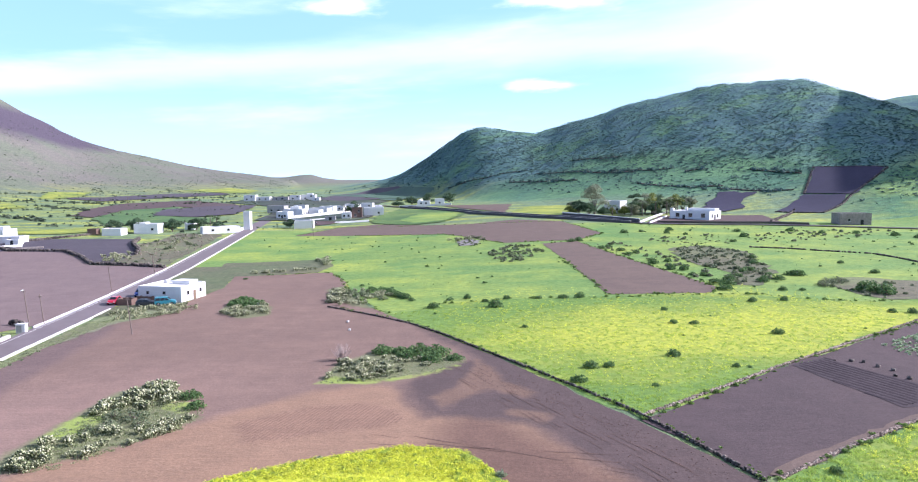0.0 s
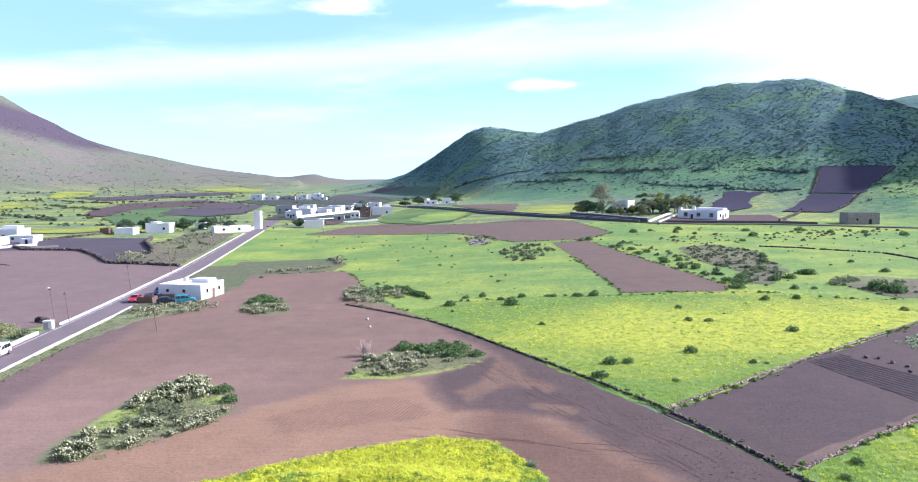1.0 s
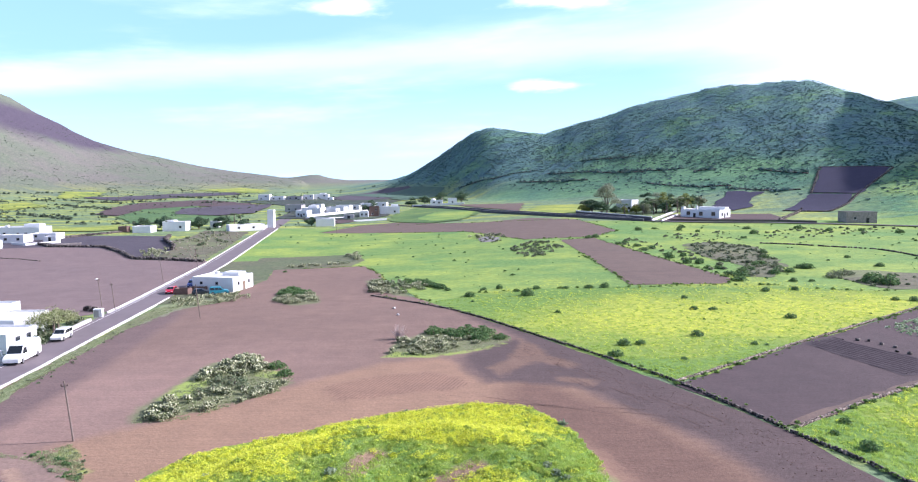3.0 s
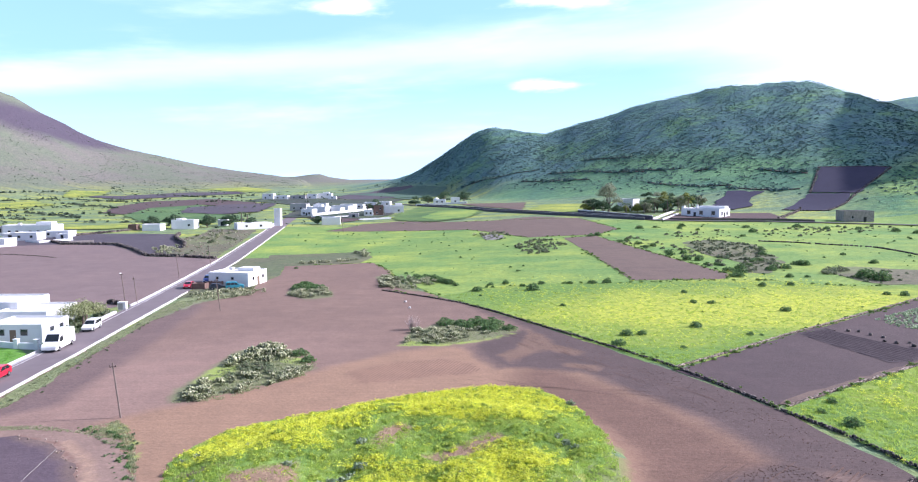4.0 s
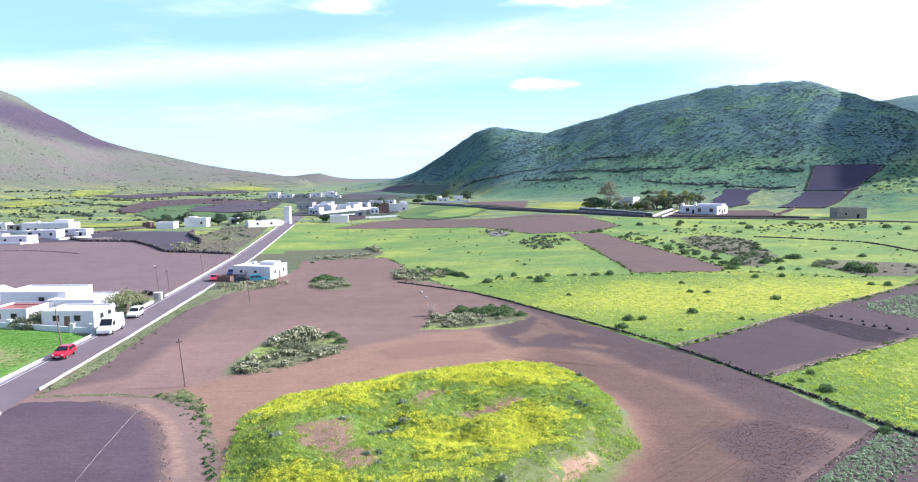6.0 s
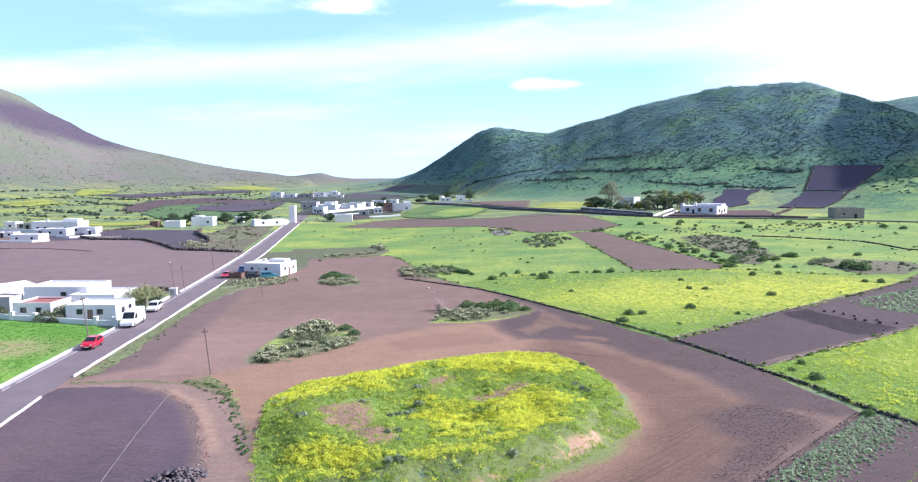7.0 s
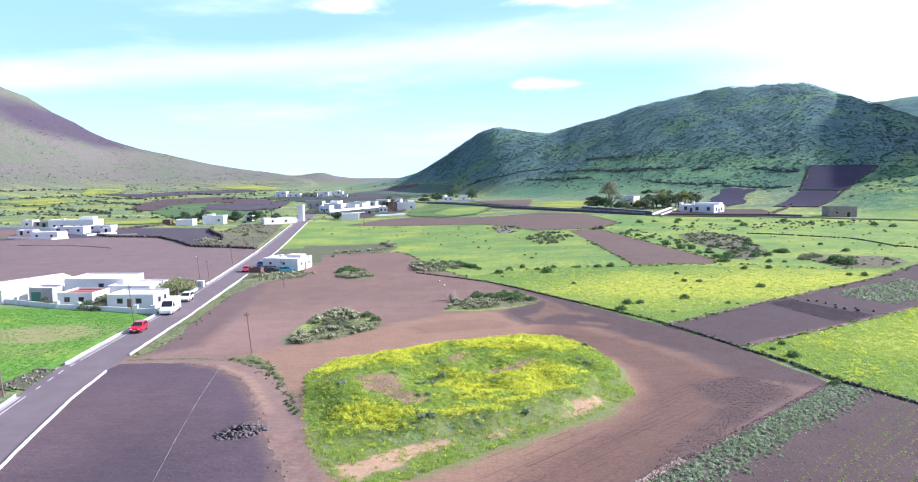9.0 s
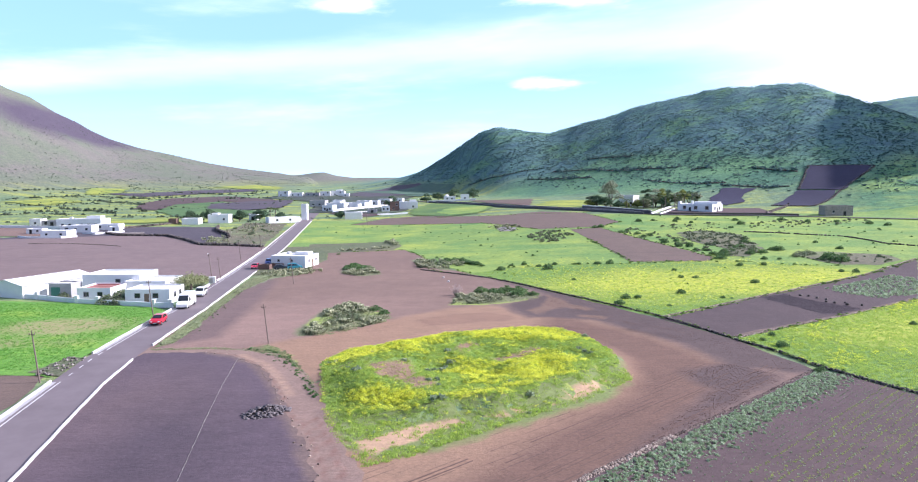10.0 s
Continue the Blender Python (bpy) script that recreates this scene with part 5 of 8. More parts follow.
def house(x, y, turn, w, d, h, label, windows=(), doors=(), parapet=0.35, wall=None, roof="flat", extra=(), group="", roof_mat=None):
    """A flat-roofed house: its front wall is at its own y = 0 and faces -y."""
    wall = wall or m_white
    z = min(lz(x + a * w * math.cos(turn) - b * d * math.sin(turn), y + a * w * math.sin(turn) + b * d * math.cos(turn)) for a in (-0.5, 0.5) for b in (0, 1))
    e = empty("house", x, y, z + 0.05, turn)
    tagged(e, label, "house", group)
    bm = bmesh.new()
    if roof == "flat":
        box(bm, -w / 2, w / 2, 0, d, -0.6, h - parapet)
        for f in list(bm.faces):
            if f.normal.z > 0.9:
                r = bmesh.ops.inset_individual(bm, faces=[f], thickness=0.25)
                ring = r["faces"]
                up = bmesh.ops.extrude_face_region(bm, geom=ring)
                bmesh.ops.translate(bm, verts=[q for q in up["geom"] if isinstance(q, bmesh.types.BMVert)], vec=(0, 0, parapet))
                bmesh.ops.delete(bm, geom=ring, context="FACES_ONLY")
        bmesh.ops.recalc_face_normals(bm, faces=bm.faces)
        part("wall", bm, wall, e)
        bm = bmesh.new()
        box(bm, -w / 2 + 0.26, w / 2 - 0.26, 0.26, d - 0.26, h - parapet + 0.004, h - parapet + 0.06)
        part("roof", bm, roof_mat or m_roof, e, "pale flat roof")
    else:
        vs = [bm.verts.new(c) for c in ((-w / 2, 0, -0.6), (w / 2, 0, -0.6), (w / 2, 0, h), (0, 0, h + 1.0), (-w / 2, 0, h), (-w / 2, d, -0.6), (w / 2, d, -0.6), (w / 2, d, h), (0, d, h + 1.0), (-w / 2, d, h))]
        for q in ((0, 1, 2, 3, 4), (9, 8, 7, 6, 5), (1, 6, 7, 2), (0, 4, 9, 5)):
            bm.faces.new([vs[k] for k in q])
        part("wall", bm, wall, e)
        for s in (-1, 1):
            bm = bmesh.new()
            box(bm, -0.05, math.hypot(w / 2, 1.0) + 0.25, -0.25, d + 0.25, 0.01, 0.12)
            bm.transform(Matrix.Translation((0, 0, h + 1.0)) @ (Matrix.Rotation(PI, 4, "Z") @ Matrix.Translation((0, -d, 0)) if s < 0 else Matrix.Identity(4)) @ Matrix.Rotation(math.atan2(1.0, w / 2), 4, "Y"))
            slope = part("roof", bm, roof_mat or m_roof, e, "white painted sloping roof")
            for k in range(1, 9):
                bm = bmesh.new()
                yk = d * k / 9
                box(bm, 0.05, math.hypot(w / 2, 1.0) + 0.2, yk - 0.05, yk + 0.05, 0.124, 0.18)
                bm.transform(Matrix.Translation((0, 0, h + 1.0)) @ (Matrix.Rotation(PI, 4, "Z") @ Matrix.Translation((0, -d, 0)) if s < 0 else Matrix.Identity(4)) @ Matrix.Rotation(math.atan2(1.0, w / 2), 4, "Y"))
                part("seam", bm, m_grey, slope)
    for side, a, z0, ww, hh in windows:
        window_on(e, side, a, z0, ww, hh, w / 2, d)
    for side, a, ww, hh, mm, lab in doors:
        door_on(e, side, a, ww, hh, w / 2, mm, lab)
    for name, x0, x1, y0, y1, z0, z1, mm in extra:
        bm = bmesh.new()
        box(bm, x0, x1, y0, y1, z0, z1, 0.03)
        part(name, bm, mm, e)
    return e


# the lone white house by the road
house(-63.2, 144.8, -0.22, 10.4, 9.0, 3.4, "long white flat-roofed house with small dark windows beside the road",
      [("f", -2.9, 1.7, 0.6, 0.6), ("f", 1.1, 1.7, 0.6, 0.6), ("r", 2.4, 1.4, 0.7, 0.8), ("r", 7.0, 1.4, 0.7, 0.8)], [("r", 4.8, 1.0, 2.1, m_frame, "brown wooden door")],
      extra=(("rooftop_box", -0.6, 3.6, 5.4, 8.6, 3.1, 3.9, m_white), ("water_tank", -3.6, -2.7, 6.6, 7.5, 3.1, 3.8, m_roof)))
# farm beside the green plot
house(-75.2, 84.6, 0.0, 8.6, 7.0, 2.9, "small white house with two blue-shaded windows behind a garden wall",
      [("f", -1.9, 1.2, 1.0, 0.9), ("f", 1.6, 1.2, 1.0, 0.9), ("r", 2.5, 1.1, 1.0, 1.0), ("r", 5, 1.1, 1.0, 1.0)], [("f", -0.1, 0.95, 2.05, m_frame, "brown wooden door")])
house(-86.8, 87.0, 0.0, 6.6, 7.0, 2.9, "small white house with red roof edging",
      [("f", -1.5, 1.15, 0.95, 0.9), ("f", 1.2, 1.15, 0.95, 0.9)], roof_mat=m_redroof, extra=(("roof_edge", -1.0, 3.35, 3.4, 3.9, 2.92, 3.15, m_redroof),))
house(-88.5, 97, 0.0, 12, 9, 4.4, "larger white flat-roofed house behind", [("r", 3, 1.8, 1.1, 1.1), ("f", 1.5, 2.6, 1.0, 0.8)])
house(-79.8, 93.5, 0.0, 8.5, 9, 3.4, "white flat-roofed house extension", [("r", 3, 1.1, 1.1, 1.0)])
house(-108.5, 93.5, -0.38, 10, 17, 2.9, "long white farm shed with a sloping pale roof", [("f", -3.0, 1.2, 0.9, 0.8)], [], roof="gable")
house(-97.0, 93.0, 0.0, 4.6, 4, 3.0, "small grey flat-roofed outbuilding with a green door", [], [("f", -0.9, 1.9, 2.2, m_green_door, "green metal double door")], wall=m_grey)
# garden wall with posts
kerb("garden_wall", [(-116, 98), (-106, 93.0), (-100.5, 91.0), (-89.4, 85.6), (-84.7, 84.4), (-72.2, 80.6), (-68.4, 80.2)], 0.3, 0.95, m_white, "white rendered garden wall", "wall", 0.01)
for x, y in ((-100.5, 91.0), (-89.4, 85.6), (-84.7, 84.4), (-72.2, 80.6), (-69.0, 80.2)):
    e = empty("wall_post", x, y, lz(x, y))
    tagged(e, "square white post of a garden wall", "post", "garden wall posts")
    bm = bmesh.new()
    box(bm, -0.3, 0.3, -0.3, 0.3, -0.2, 1.4, 0.02)
    part("shaft", bm, m_white, e)
    bm = bmesh.new()
    box(bm, -0.38, 0.38, -0.38, 0.38, 1.404, 1.52, 0.03)
    part("cap", bm, m_white, e)
# gate kiosk
e = empty("kiosk", -73.4, 113.8, lz(-73.4, 113.8), 0.1)
tagged(e, "white concrete meter kiosk with a dark door beside the road", "kiosk")
bm = bmesh.new()
box(bm, -0.75, 0.75, 0, 1.0, -0.3, 1.5, 0.03)
part("body", bm, m_white, e)
bm = bmesh.new()
box(bm, -0.62, 0.2, -0.04, -0.003, 0.15, 1.35)
part("door", bm, m_grey, e, "grey metal door")
bm = bmesh.new()
box(bm, -0.83, 0.83, -0.08, 1.08, 1.504, 1.6, 0.02)
part("cap", bm, m_white, e)

# white farm across the road
FAR = "white houses of the far hamlet"
house(-189, 245, 0.05, 11, 8, 3.0, "low white outbuilding of a white farm", [("f", -3, 1.0, 0.9, 0.8), ("f", 3, 1.0, 0.9, 0.8)], group=FAR)
house(-205, 293, 0.02, 22, 10, 4.6, "large white flat-roofed farmhouse", [("f", -8, 1.0, 1.2, 1.1), ("f", -4.5, 1.0, 1.2, 1.1), ("f", 5, 1.0, 1.2, 1.1), ("f", 8.5, 1.0, 1.2, 1.1)], [("f", 1.5, 1.1, 2.1, m_frame, "dark wooden door")], extra=(("roof_room", 2, 9, 4, 8.5, 4.3, 5.8, m_white), ("water_tank", -7, -5.8, 5, 6.2, 4.3, 5.3, m_roof)), group=FAR)
house(-190, 268, 0.05, 9.5, 7, 3.4, "white flat-roofed farm wing", [("f", -2.5, 1.1, 1.1, 1.0), ("f", 2.5, 1.1, 1.1, 1.0)], group=FAR)
house(-199, 272, 0.05, 6, 5, 2.8, "small white farm store with a dark doorway", [], [("f", 0, 1.6, 2.0, m_dark_door, "dark panel for the shade in an open doorway")], group=FAR)
house(-185, 281, 0.05, 11, 7, 2.8, "low white farm wing", [("f", 1.5, 1.1, 1.0, 1.0), ("f", -3, 1.1, 1.0, 1.0)], group=FAR)
house(-233, 303, 0.05, 5.6, 6, 3.9, "small white cube house", [("f", 0, 1.3, 1.0, 1.0)], group=FAR)
house(-225, 304, 0.05, 10, 6, 3.0, "grey lean-to of the white farm with dark openings", [("f", -3, 0.9, 1.6, 1.6), ("f", 3, 0.9, 1.6, 1.6)], [("f", 0, 1.6, 2.2, m_dark_door, "dark panel for the shade in an open doorway")], wall=m_grey, group=FAR)
house(-178, 274, 0.1, 5, 4, 2.2, "small white farm shed", [], [("f", 0, 1.1, 1.8, m_dark_door, "dark wooden door")], group=FAR)
house(-208, 262, 0.05, 7, 5, 2.4, "low white farm store", [("f", 1.5, 1.0, 0.9, 0.8)], [("f", -1.5, 1.2, 2.0, m_dark_door, "dark wooden door")], group=FAR)
kerb("farm_wall", [(-205, 246), (-200, 243), (-184, 242), (-180, 247)], 0.35, 0.9, m_white, "low white farm yard wall", "wall", 0.02)
kerb("farm_wall", [(-174, 262), (-166, 258), (-158, 262)], 0.35, 0.8, m_rubble, "low pale stone farm wall", "wall", 0.04)
kerb("farm_wall", [(-248, 297), (-225, 292), (-210, 289)], 0.5, 1.4, m_white, "white rendered farm wall", "wall", 0.01)
kerb("farm_wall", [(-186, 262), (-178, 258), (-170, 268)], 0.4, 1.0, m_white, "white rendered farm wall", "wall", 0.01)
house(-157, 312, 0.05, 8.5, 7, 3.2, "low white house behind a dark field", [], group=FAR)
house(-145.3, 321, 0.05, 11, 8, 4.6, "white flat-roofed house behind a dark field", [("f", 3, 1.5, 1.0, 1.0)], extra=(("terrace", -5.4, -1, 3, 7.8, 4.3, 5.2, m_white),), group=FAR)
house(-168, 316, 0.05, 4, 4, 2.8, "small dark brown stone shed", [], wall=m_brownwall, group=FAR)
house(-133, 342, 0.05, 4.5, 5, 3.3, "small white hut with a dark doorway", [], [("f", 0, 1.6, 2.0, m_dark_door, "dark panel for the shade in an open doorway")], group=FAR)
house(-109.2, 320, 0.52, 17, 7, 3.2, "long white low house by the road", [("f", -4, 1.2, 1.0, 0.9), ("f", 3, 1.2, 1.0, 0.9)], group=FAR)
# white tower at the road
e = house(-102.6, 337, -0.1, 3.2, 3.0, 9.2, "slim white roadside tower", [], [], parapet=0.2)
bm = bmesh.new()
box(bm, -1.45, 1.45, -0.02, -0.004, 4.6, 8.6)
part("panel", bm, m_roof, e, "pale panel")
kerb("roadside_wall", [(-108, 326), (-104, 333), (-106, 352)], 0.4, 1.6, m_white, "white roadside wall", "wall", 0.01)
# village along the road: fronts first, then the clutter of low wings between them
house(-200, 668, 0.0, 11, 10, 6.0, "white two-storey village house", [("f", -2.5, 1.2, 1.4, 1.3), ("f", 2, 3.6, 1.4, 1.3)], group=FAR)
house(-188, 671, 0.0, 14, 9, 4.2, "long low white village house", [("f", -3, 1.2, 1.4, 1.3), ("f", 3, 1.2, 1.4, 1.3)], group=FAR)
# grey walls in place of white: this house's shade is in its colour
house(-171, 673, 0.0, 15, 9, 4.0, "low village house, greyed as if in shade", [("f", -4, 1.2, 1.4, 1.3), ("f", 2, 1.2, 2.0, 1.6)], wall=m_grey, group=FAR)
house(-158, 678, 0.1, 10, 9, 5.2, "plain white flat-roofed village house", [("f", -2, 1.2, 1.4, 1.3), ("f", 2.5, 3.2, 1.4, 1.2)], group=FAR)
house(-146, 684, 0.0, 14, 9, 5.4, "tall white village house with a roof room", [("f", -3, 1.2, 1.4, 1.3), ("f", 3, 3.4, 1.4, 1.3)], extra=(("roof_room", -2, 4, 3, 7, 5.1, 6.6, m_white),), group=FAR)
house(-134, 660, 0.05, 8, 7, 3.4, "low white outbuilding in the village", [("f", 0, 1.2, 1.2, 1.2)], group=FAR)
house(-124, 474, -0.1, 12, 9, 5.0, "grey-white village house across the road", [("f", -3, 1.2, 1.3, 1.2), ("f", 2, 1.2, 1.3, 1.2)], wall=m_grey, group=FAR)
house(-105, 416, -0.2, 7.5, 8, 4.4, "white roadside house with a shaded front", [("f", -1.8, 1.2, 1.2, 1.2), ("f", 1.8, 1.2, 1.2, 1.1)], [("f", 0, 1.1, 2.1, m_dark_door, "dark wooden door")], group=FAR)
house(-104, 440, -0.2, 13, 10, 4.6, "white two-storey roadside house", [("r", 3, 1.2, 1.3, 1.2), ("r", 6.5, 1.2, 1.3, 1.2)], extra=(("roof_room", -3.5, 2.5, 4, 8, 4.3, 6.0, m_white),), group=FAR)
house(-94, 447, -0.2, 11, 8, 3.6, "white flat-roofed village house", [("f", -2, 1.2, 1.2, 1.2), ("r", 3, 1.2, 1.2, 1.2)], group=FAR)
house(-92.5, 464, -0.2, 13, 9, 3.8, "white flat-roofed village house", [("f", -3, 1.2, 1.3, 1.2), ("f", 2, 1.2, 1.3, 1.2)], group=FAR)
house(-90, 480, -0.2, 10, 8, 4.2, "white cube-shaped village house", [("f", 0, 1.4, 1.2, 1.2)], group=FAR)
house(-86, 494, -0.15, 12, 8, 3.6, "long white flat-roofed village house", [("f", -4, 1.2, 1.3, 1.2), ("f", 3, 1.2, 1.3, 1.2)], group=FAR)
house(-77, 512, -0.15, 10, 8, 4.0, "white flat-roofed village house", [("f", -3, 1.2, 1.3, 1.2)], group=FAR)
house(-68, 530, -0.1, 9, 8, 3.8, "white flat-roofed village house", [("f", 2, 1.2, 1.3, 1.2)], group=FAR)
house(-113, 500, -0.1, 8, 8, 4.0, "pale village house beside the road", [("f", 0, 1.2, 1.3, 1.2)], group=FAR)
kerb("village_wall", [(-100, 410), (-93, 424), (-82, 448), (-70, 472)], 0.4, 2.0, m_white, "white village garden wall", "wall", 0.01)
kerb("village_wall", [(-99, 402), (-84, 398), (-72, 408)], 0.45, 1.0, m_white, "low white garden wall in the village", "wall", 0.01)
house(-76, 344, 0.1, 9.6, 6, 3.8, "white box-shaped store by the brown field", [], [("r", 3, 1.4, 2.2, m_dark_door, "dark metal door")], group=FAR)
house(-64.5, 408, 0.1, 5.4, 6, 4.0, "small white house with a dark front", [("f", -1.3, 1.4, 1.0, 1.2), ("f", 1.3, 1.4, 1.0, 1.2)], group=FAR)
house(-59, 414, 0.1, 6, 8, 6.6, "brown stone flat-roofed village house", [("f", -1, 1.4, 1.1, 1.2), ("f", 1.2, 4.0, 1.0, 1.2)], wall=m_brownwall, group=FAR)
house(-51, 434, 0.15, 12.5, 9, 5.4, "white flat-roofed house beside the lane", [("f", 3, 1.4, 1.1, 1.2)], extra=(("roof_room", 1, 5.5, 3, 7, 5.1, 6.6, m_white),), group=FAR)
house(-72, 396, 0.1, 6, 5, 2.6, "low grey shed in the village", [], [("f", 0, 1.6, 2.0, m_dark_door, "dark panel for the shade in an open doorway")], wall=m_grey, group=FAR)
kerb("village_wall", [(-66, 376), (-58, 380), (-48, 384)], 0.5, 0.9, m_white, "low white village wall", "wall", 0.01)
# small chapel-like house by the hill
kerb("chapel_wall", [(-42, 520), (-34, 514), (-16, 512), (-2, 508)], 0.5, 1.6, m_white, "long white wall before the domed house", "wall", 0.01)
e = house(-24, 538, 0.0, 10, 8, 3.6, "white house with a small dome among trees", [("f", -2, 1.1, 1.2, 1.2), ("f", 2, 1.1, 1.2, 1.2)])
bm = bmesh.new()
bmesh.ops.create_uvsphere(bm, u_segments=16, v_segments=8, radius=1.9)
bm.transform(Matrix.Translation((-2.5, 3, 3.3)))
part("dome", bm, m_white, e)
house(-11, 522, 0.0, 7, 6, 5.0, "white house with a raised corner", [("f", 0, 1.3, 1.2, 1.2)])
# farmhouse with three dark windows
house(107.2, 309.4, -0.78, 19, 12, 4.2, "white farmhouse with three dark square windows and a roof terrace",
      [("f", -5.6, 1.3, 1.7, 1.8), ("f", 0.6, 1.3, 1.7, 1.8), ("f", 6.6, 1.3, 1.7, 1.8), ("r", 3, 1.2, 1.2, 1.5), ("r", 8.6, 1.2, 1.2, 1.5)], [("f", -2.6, 1.2, 2.4, m_dark_door, "dark wooden door"), ("r", 5.8, 1.3, 2.4, m_dark_door, "dark wooden side door")],
      extra=(("terrace", -4, 8.8, 7.4, 11.8, 3.9, 5.2, m_white), ("parapet_block", -9.4, -8.0, 0.1, 2.0, 4.21, 5.3, m_white), ("chimney", -6.0, -5.2, 8.5, 9.3, 3.9, 5.6, m_white)))
house(82.0, 353, -0.7, 9, 8, 6.4, "white house among palms and trees", [("f", -3, 1.3, 1.3, 1.3), ("f", 3, 1.3, 1.3, 1.3)])
house(165.5, 279, -0.12, 12.5, 8, 4.8, "old grey-brown rubble stone hut with a flat roof", [("f", -2.5, 1.4, 0.9, 1.1)], [("f", 2.6, 1.2, 2.1, m_dark_door, "dark doorway")], wall=m_rubble, roof_mat=m_kerb)

# ---- lane with white-topped walls below the hill ----
LANE = [(-75, 590, 5), (-54, 551, 5), (-18.7, 474, 5), (14.1, 383, 5), (41.9, 336, 5), (65.9, 306, 5), (82, 291, 5), (100, 285, 5), (125.2, 282, 5), (147, 275, 5), (176, 262, 5), (240, 240, 5), (420, 200, 5)]
lane = along(LANE, 5.0)
ribbon("lane", lane, lambda w: -w / 2, lambda w: w / 2, 0.35, m_lane, "narrow grey country lane below the hill")
for side, cut in ((1, (281, 520)), (-1, (293, 520))):
    pts = [p for p in offset_line(lane, lambda w, s=side: s * w / 2) if cut[0] <= p[1] <= cut[1] and p[0] < 80]
    kerb("lane_wall", pts, 0.4, 0.9, m_lanewall_shaded, "stone lane wall, face darkened for shade, white-painted top", "wall", 0.02, 0.3)
    kerb("lane_coping", pts, 0.30, 0.07, m_kerb, "white painted wall coping", "wall", 0.0, 1.22)
kerb("lane_wall", [(80.5, 294), (96, 325), (111.5, 354)], 0.4, 0.9, m_white, "white farm drive wall", "wall", 0.02)
kerb("lane_wall", [(84, 291), (93, 308), (101.5, 324)], 0.4, 0.9, m_white, "white farm drive wall", "wall", 0.02)
# this wall's dark colour is its shade, seen from the south
boundary = [(54, 338), (64.2, 318), (72, 305), (80, 293)]
kerb("lane_wall", boundary, 0.5, 2.0, m_lanewall_shaded, "farm boundary wall, face darkened for shade", "wall", 0.02)
kerb("lane_coping", boundary, 0.5, 0.16, m_white, "white painted coping of the farm wall", "wall", 0.0, 2.004)
kerb("lane_wall", [(88, 294), (110, 290), (133, 287), (147, 280)], 0.5, 1.0, m_stone, "dark stone wall in front of the farmhouse", "wall", 0.03)
stone_wall([(138, 294), (173, 344)], 1.3, 1.0, 0.7, m_stone, "dark stone wall beside the farm yard", 50)


# ---- poles ----
def utility_pole(x, y, height, label, lamp=False, lean=-0.1):
    e = empty("utility_pole", x, y, lz(x, y))
    e.matrix_basis = e.matrix_basis @ Matrix.Rotation(lean, 4, "Y")
    tagged(e, label, "utility pole", "wooden poles")
    bm = bmesh.new()
    bmesh.ops.create_cone(bm, cap_ends=True, segments=10, radius1=0.10, radius2=0.065, depth=height + 0.5)
    bm.transform(Matrix.Translation((0, 0, height / 2 - 0.25)))
    part("post", bm, m_pole, e)
    bm = bmesh.new()
    box(bm, -0.36, 0.36, -0.04, 0.04, height - 0.5, height - 0.42, 0.01)
    part("crossarm", bm, m_pole, e)
    for k in (-0.3, 0.3):
        bm = bmesh.new()
        bmesh.ops.create_cone(bm, cap_ends=True, segments=8, radius1=0.05, radius2=0.035, depth=0.16)
        bm.transform(Matrix.Translation((k, 0, height - 0.338)))
        part("insulator", bm, m_pole, e)
    if lamp:
        bm = bmesh.new()
        box(bm, -0.12, 0.12, -0.75, -0.08, height - 0.2, height - 0.08, 0.03)
        part("lamp_head", bm, m_white, e, "white street lamp head")


utility_pole(-42.2, 50.5, 5.8, "thin weathered wooden pole in the ploughed field")
utility_pole(-63.6, 32.0, 6.2, "thin weathered wooden pole beside the road kerb")
utility_pole(-66.3, 67.6, 7.0, "thin wooden pole behind the roadside kerb")
utility_pole(-53.5, 111.5, 6.4, "thin wooden pole at the field edge")
utility_pole(-75.4, 119.5, 6.8, "thin pole with a white lamp by the kiosk", True)
utility_pole(-74.0, 121.5, 5.6, "thin bare pole beside the kiosk")
utility_pole(-81.8, 161.4, 6.0, "thin wooden pole beside the road")
utility_pole(-83.5, 189, 6.2, "thin wooden pole beside the road")
utility_pole(-62, 300, 9.0, "tall thin wooden pole in the meadow")
utility_pole(-330, 640, 16, "tall pylon-like pole on the far plain")
utility_pole(-300, 630, 16, "tall pylon-like pole on the far plain")
utility_pole(112, 325, 9, "thin pole behind the farmhouse")


# ---- vehicles ----
def wheel(parent, x, y, r=0.31, w=0.2):
    e = bmesh.new()
    bmesh.ops.create_cone(e, cap_ends=True, segments=20, radius1=r, radius2=r, depth=w)
    bmesh.ops.bevel(e, geom=[k for k in e.edges if abs(k.verts[0].co.z - k.verts[1].co.z) < 1e-4], offset=0.03, segments=2, affect="EDGES")
    e.transform(Matrix.Translation((x, y, r)) @ Matrix.Rotation(PI / 2, 4, "X"))
    wh = part("wheel", e, m_tyre, parent, "black rubber tyre")
    e = bmesh.new()
    bmesh.ops.create_cone(e, cap_ends=True, segments=14, radius1=r * 0.62, radius2=r * 0.55, depth=w + 0.03)
    e.transform(Matrix.Translation((x, y, r)) @ Matrix.Rotation(PI / 2, 4, "X"))
    part("rim", e, m_metal, wh)


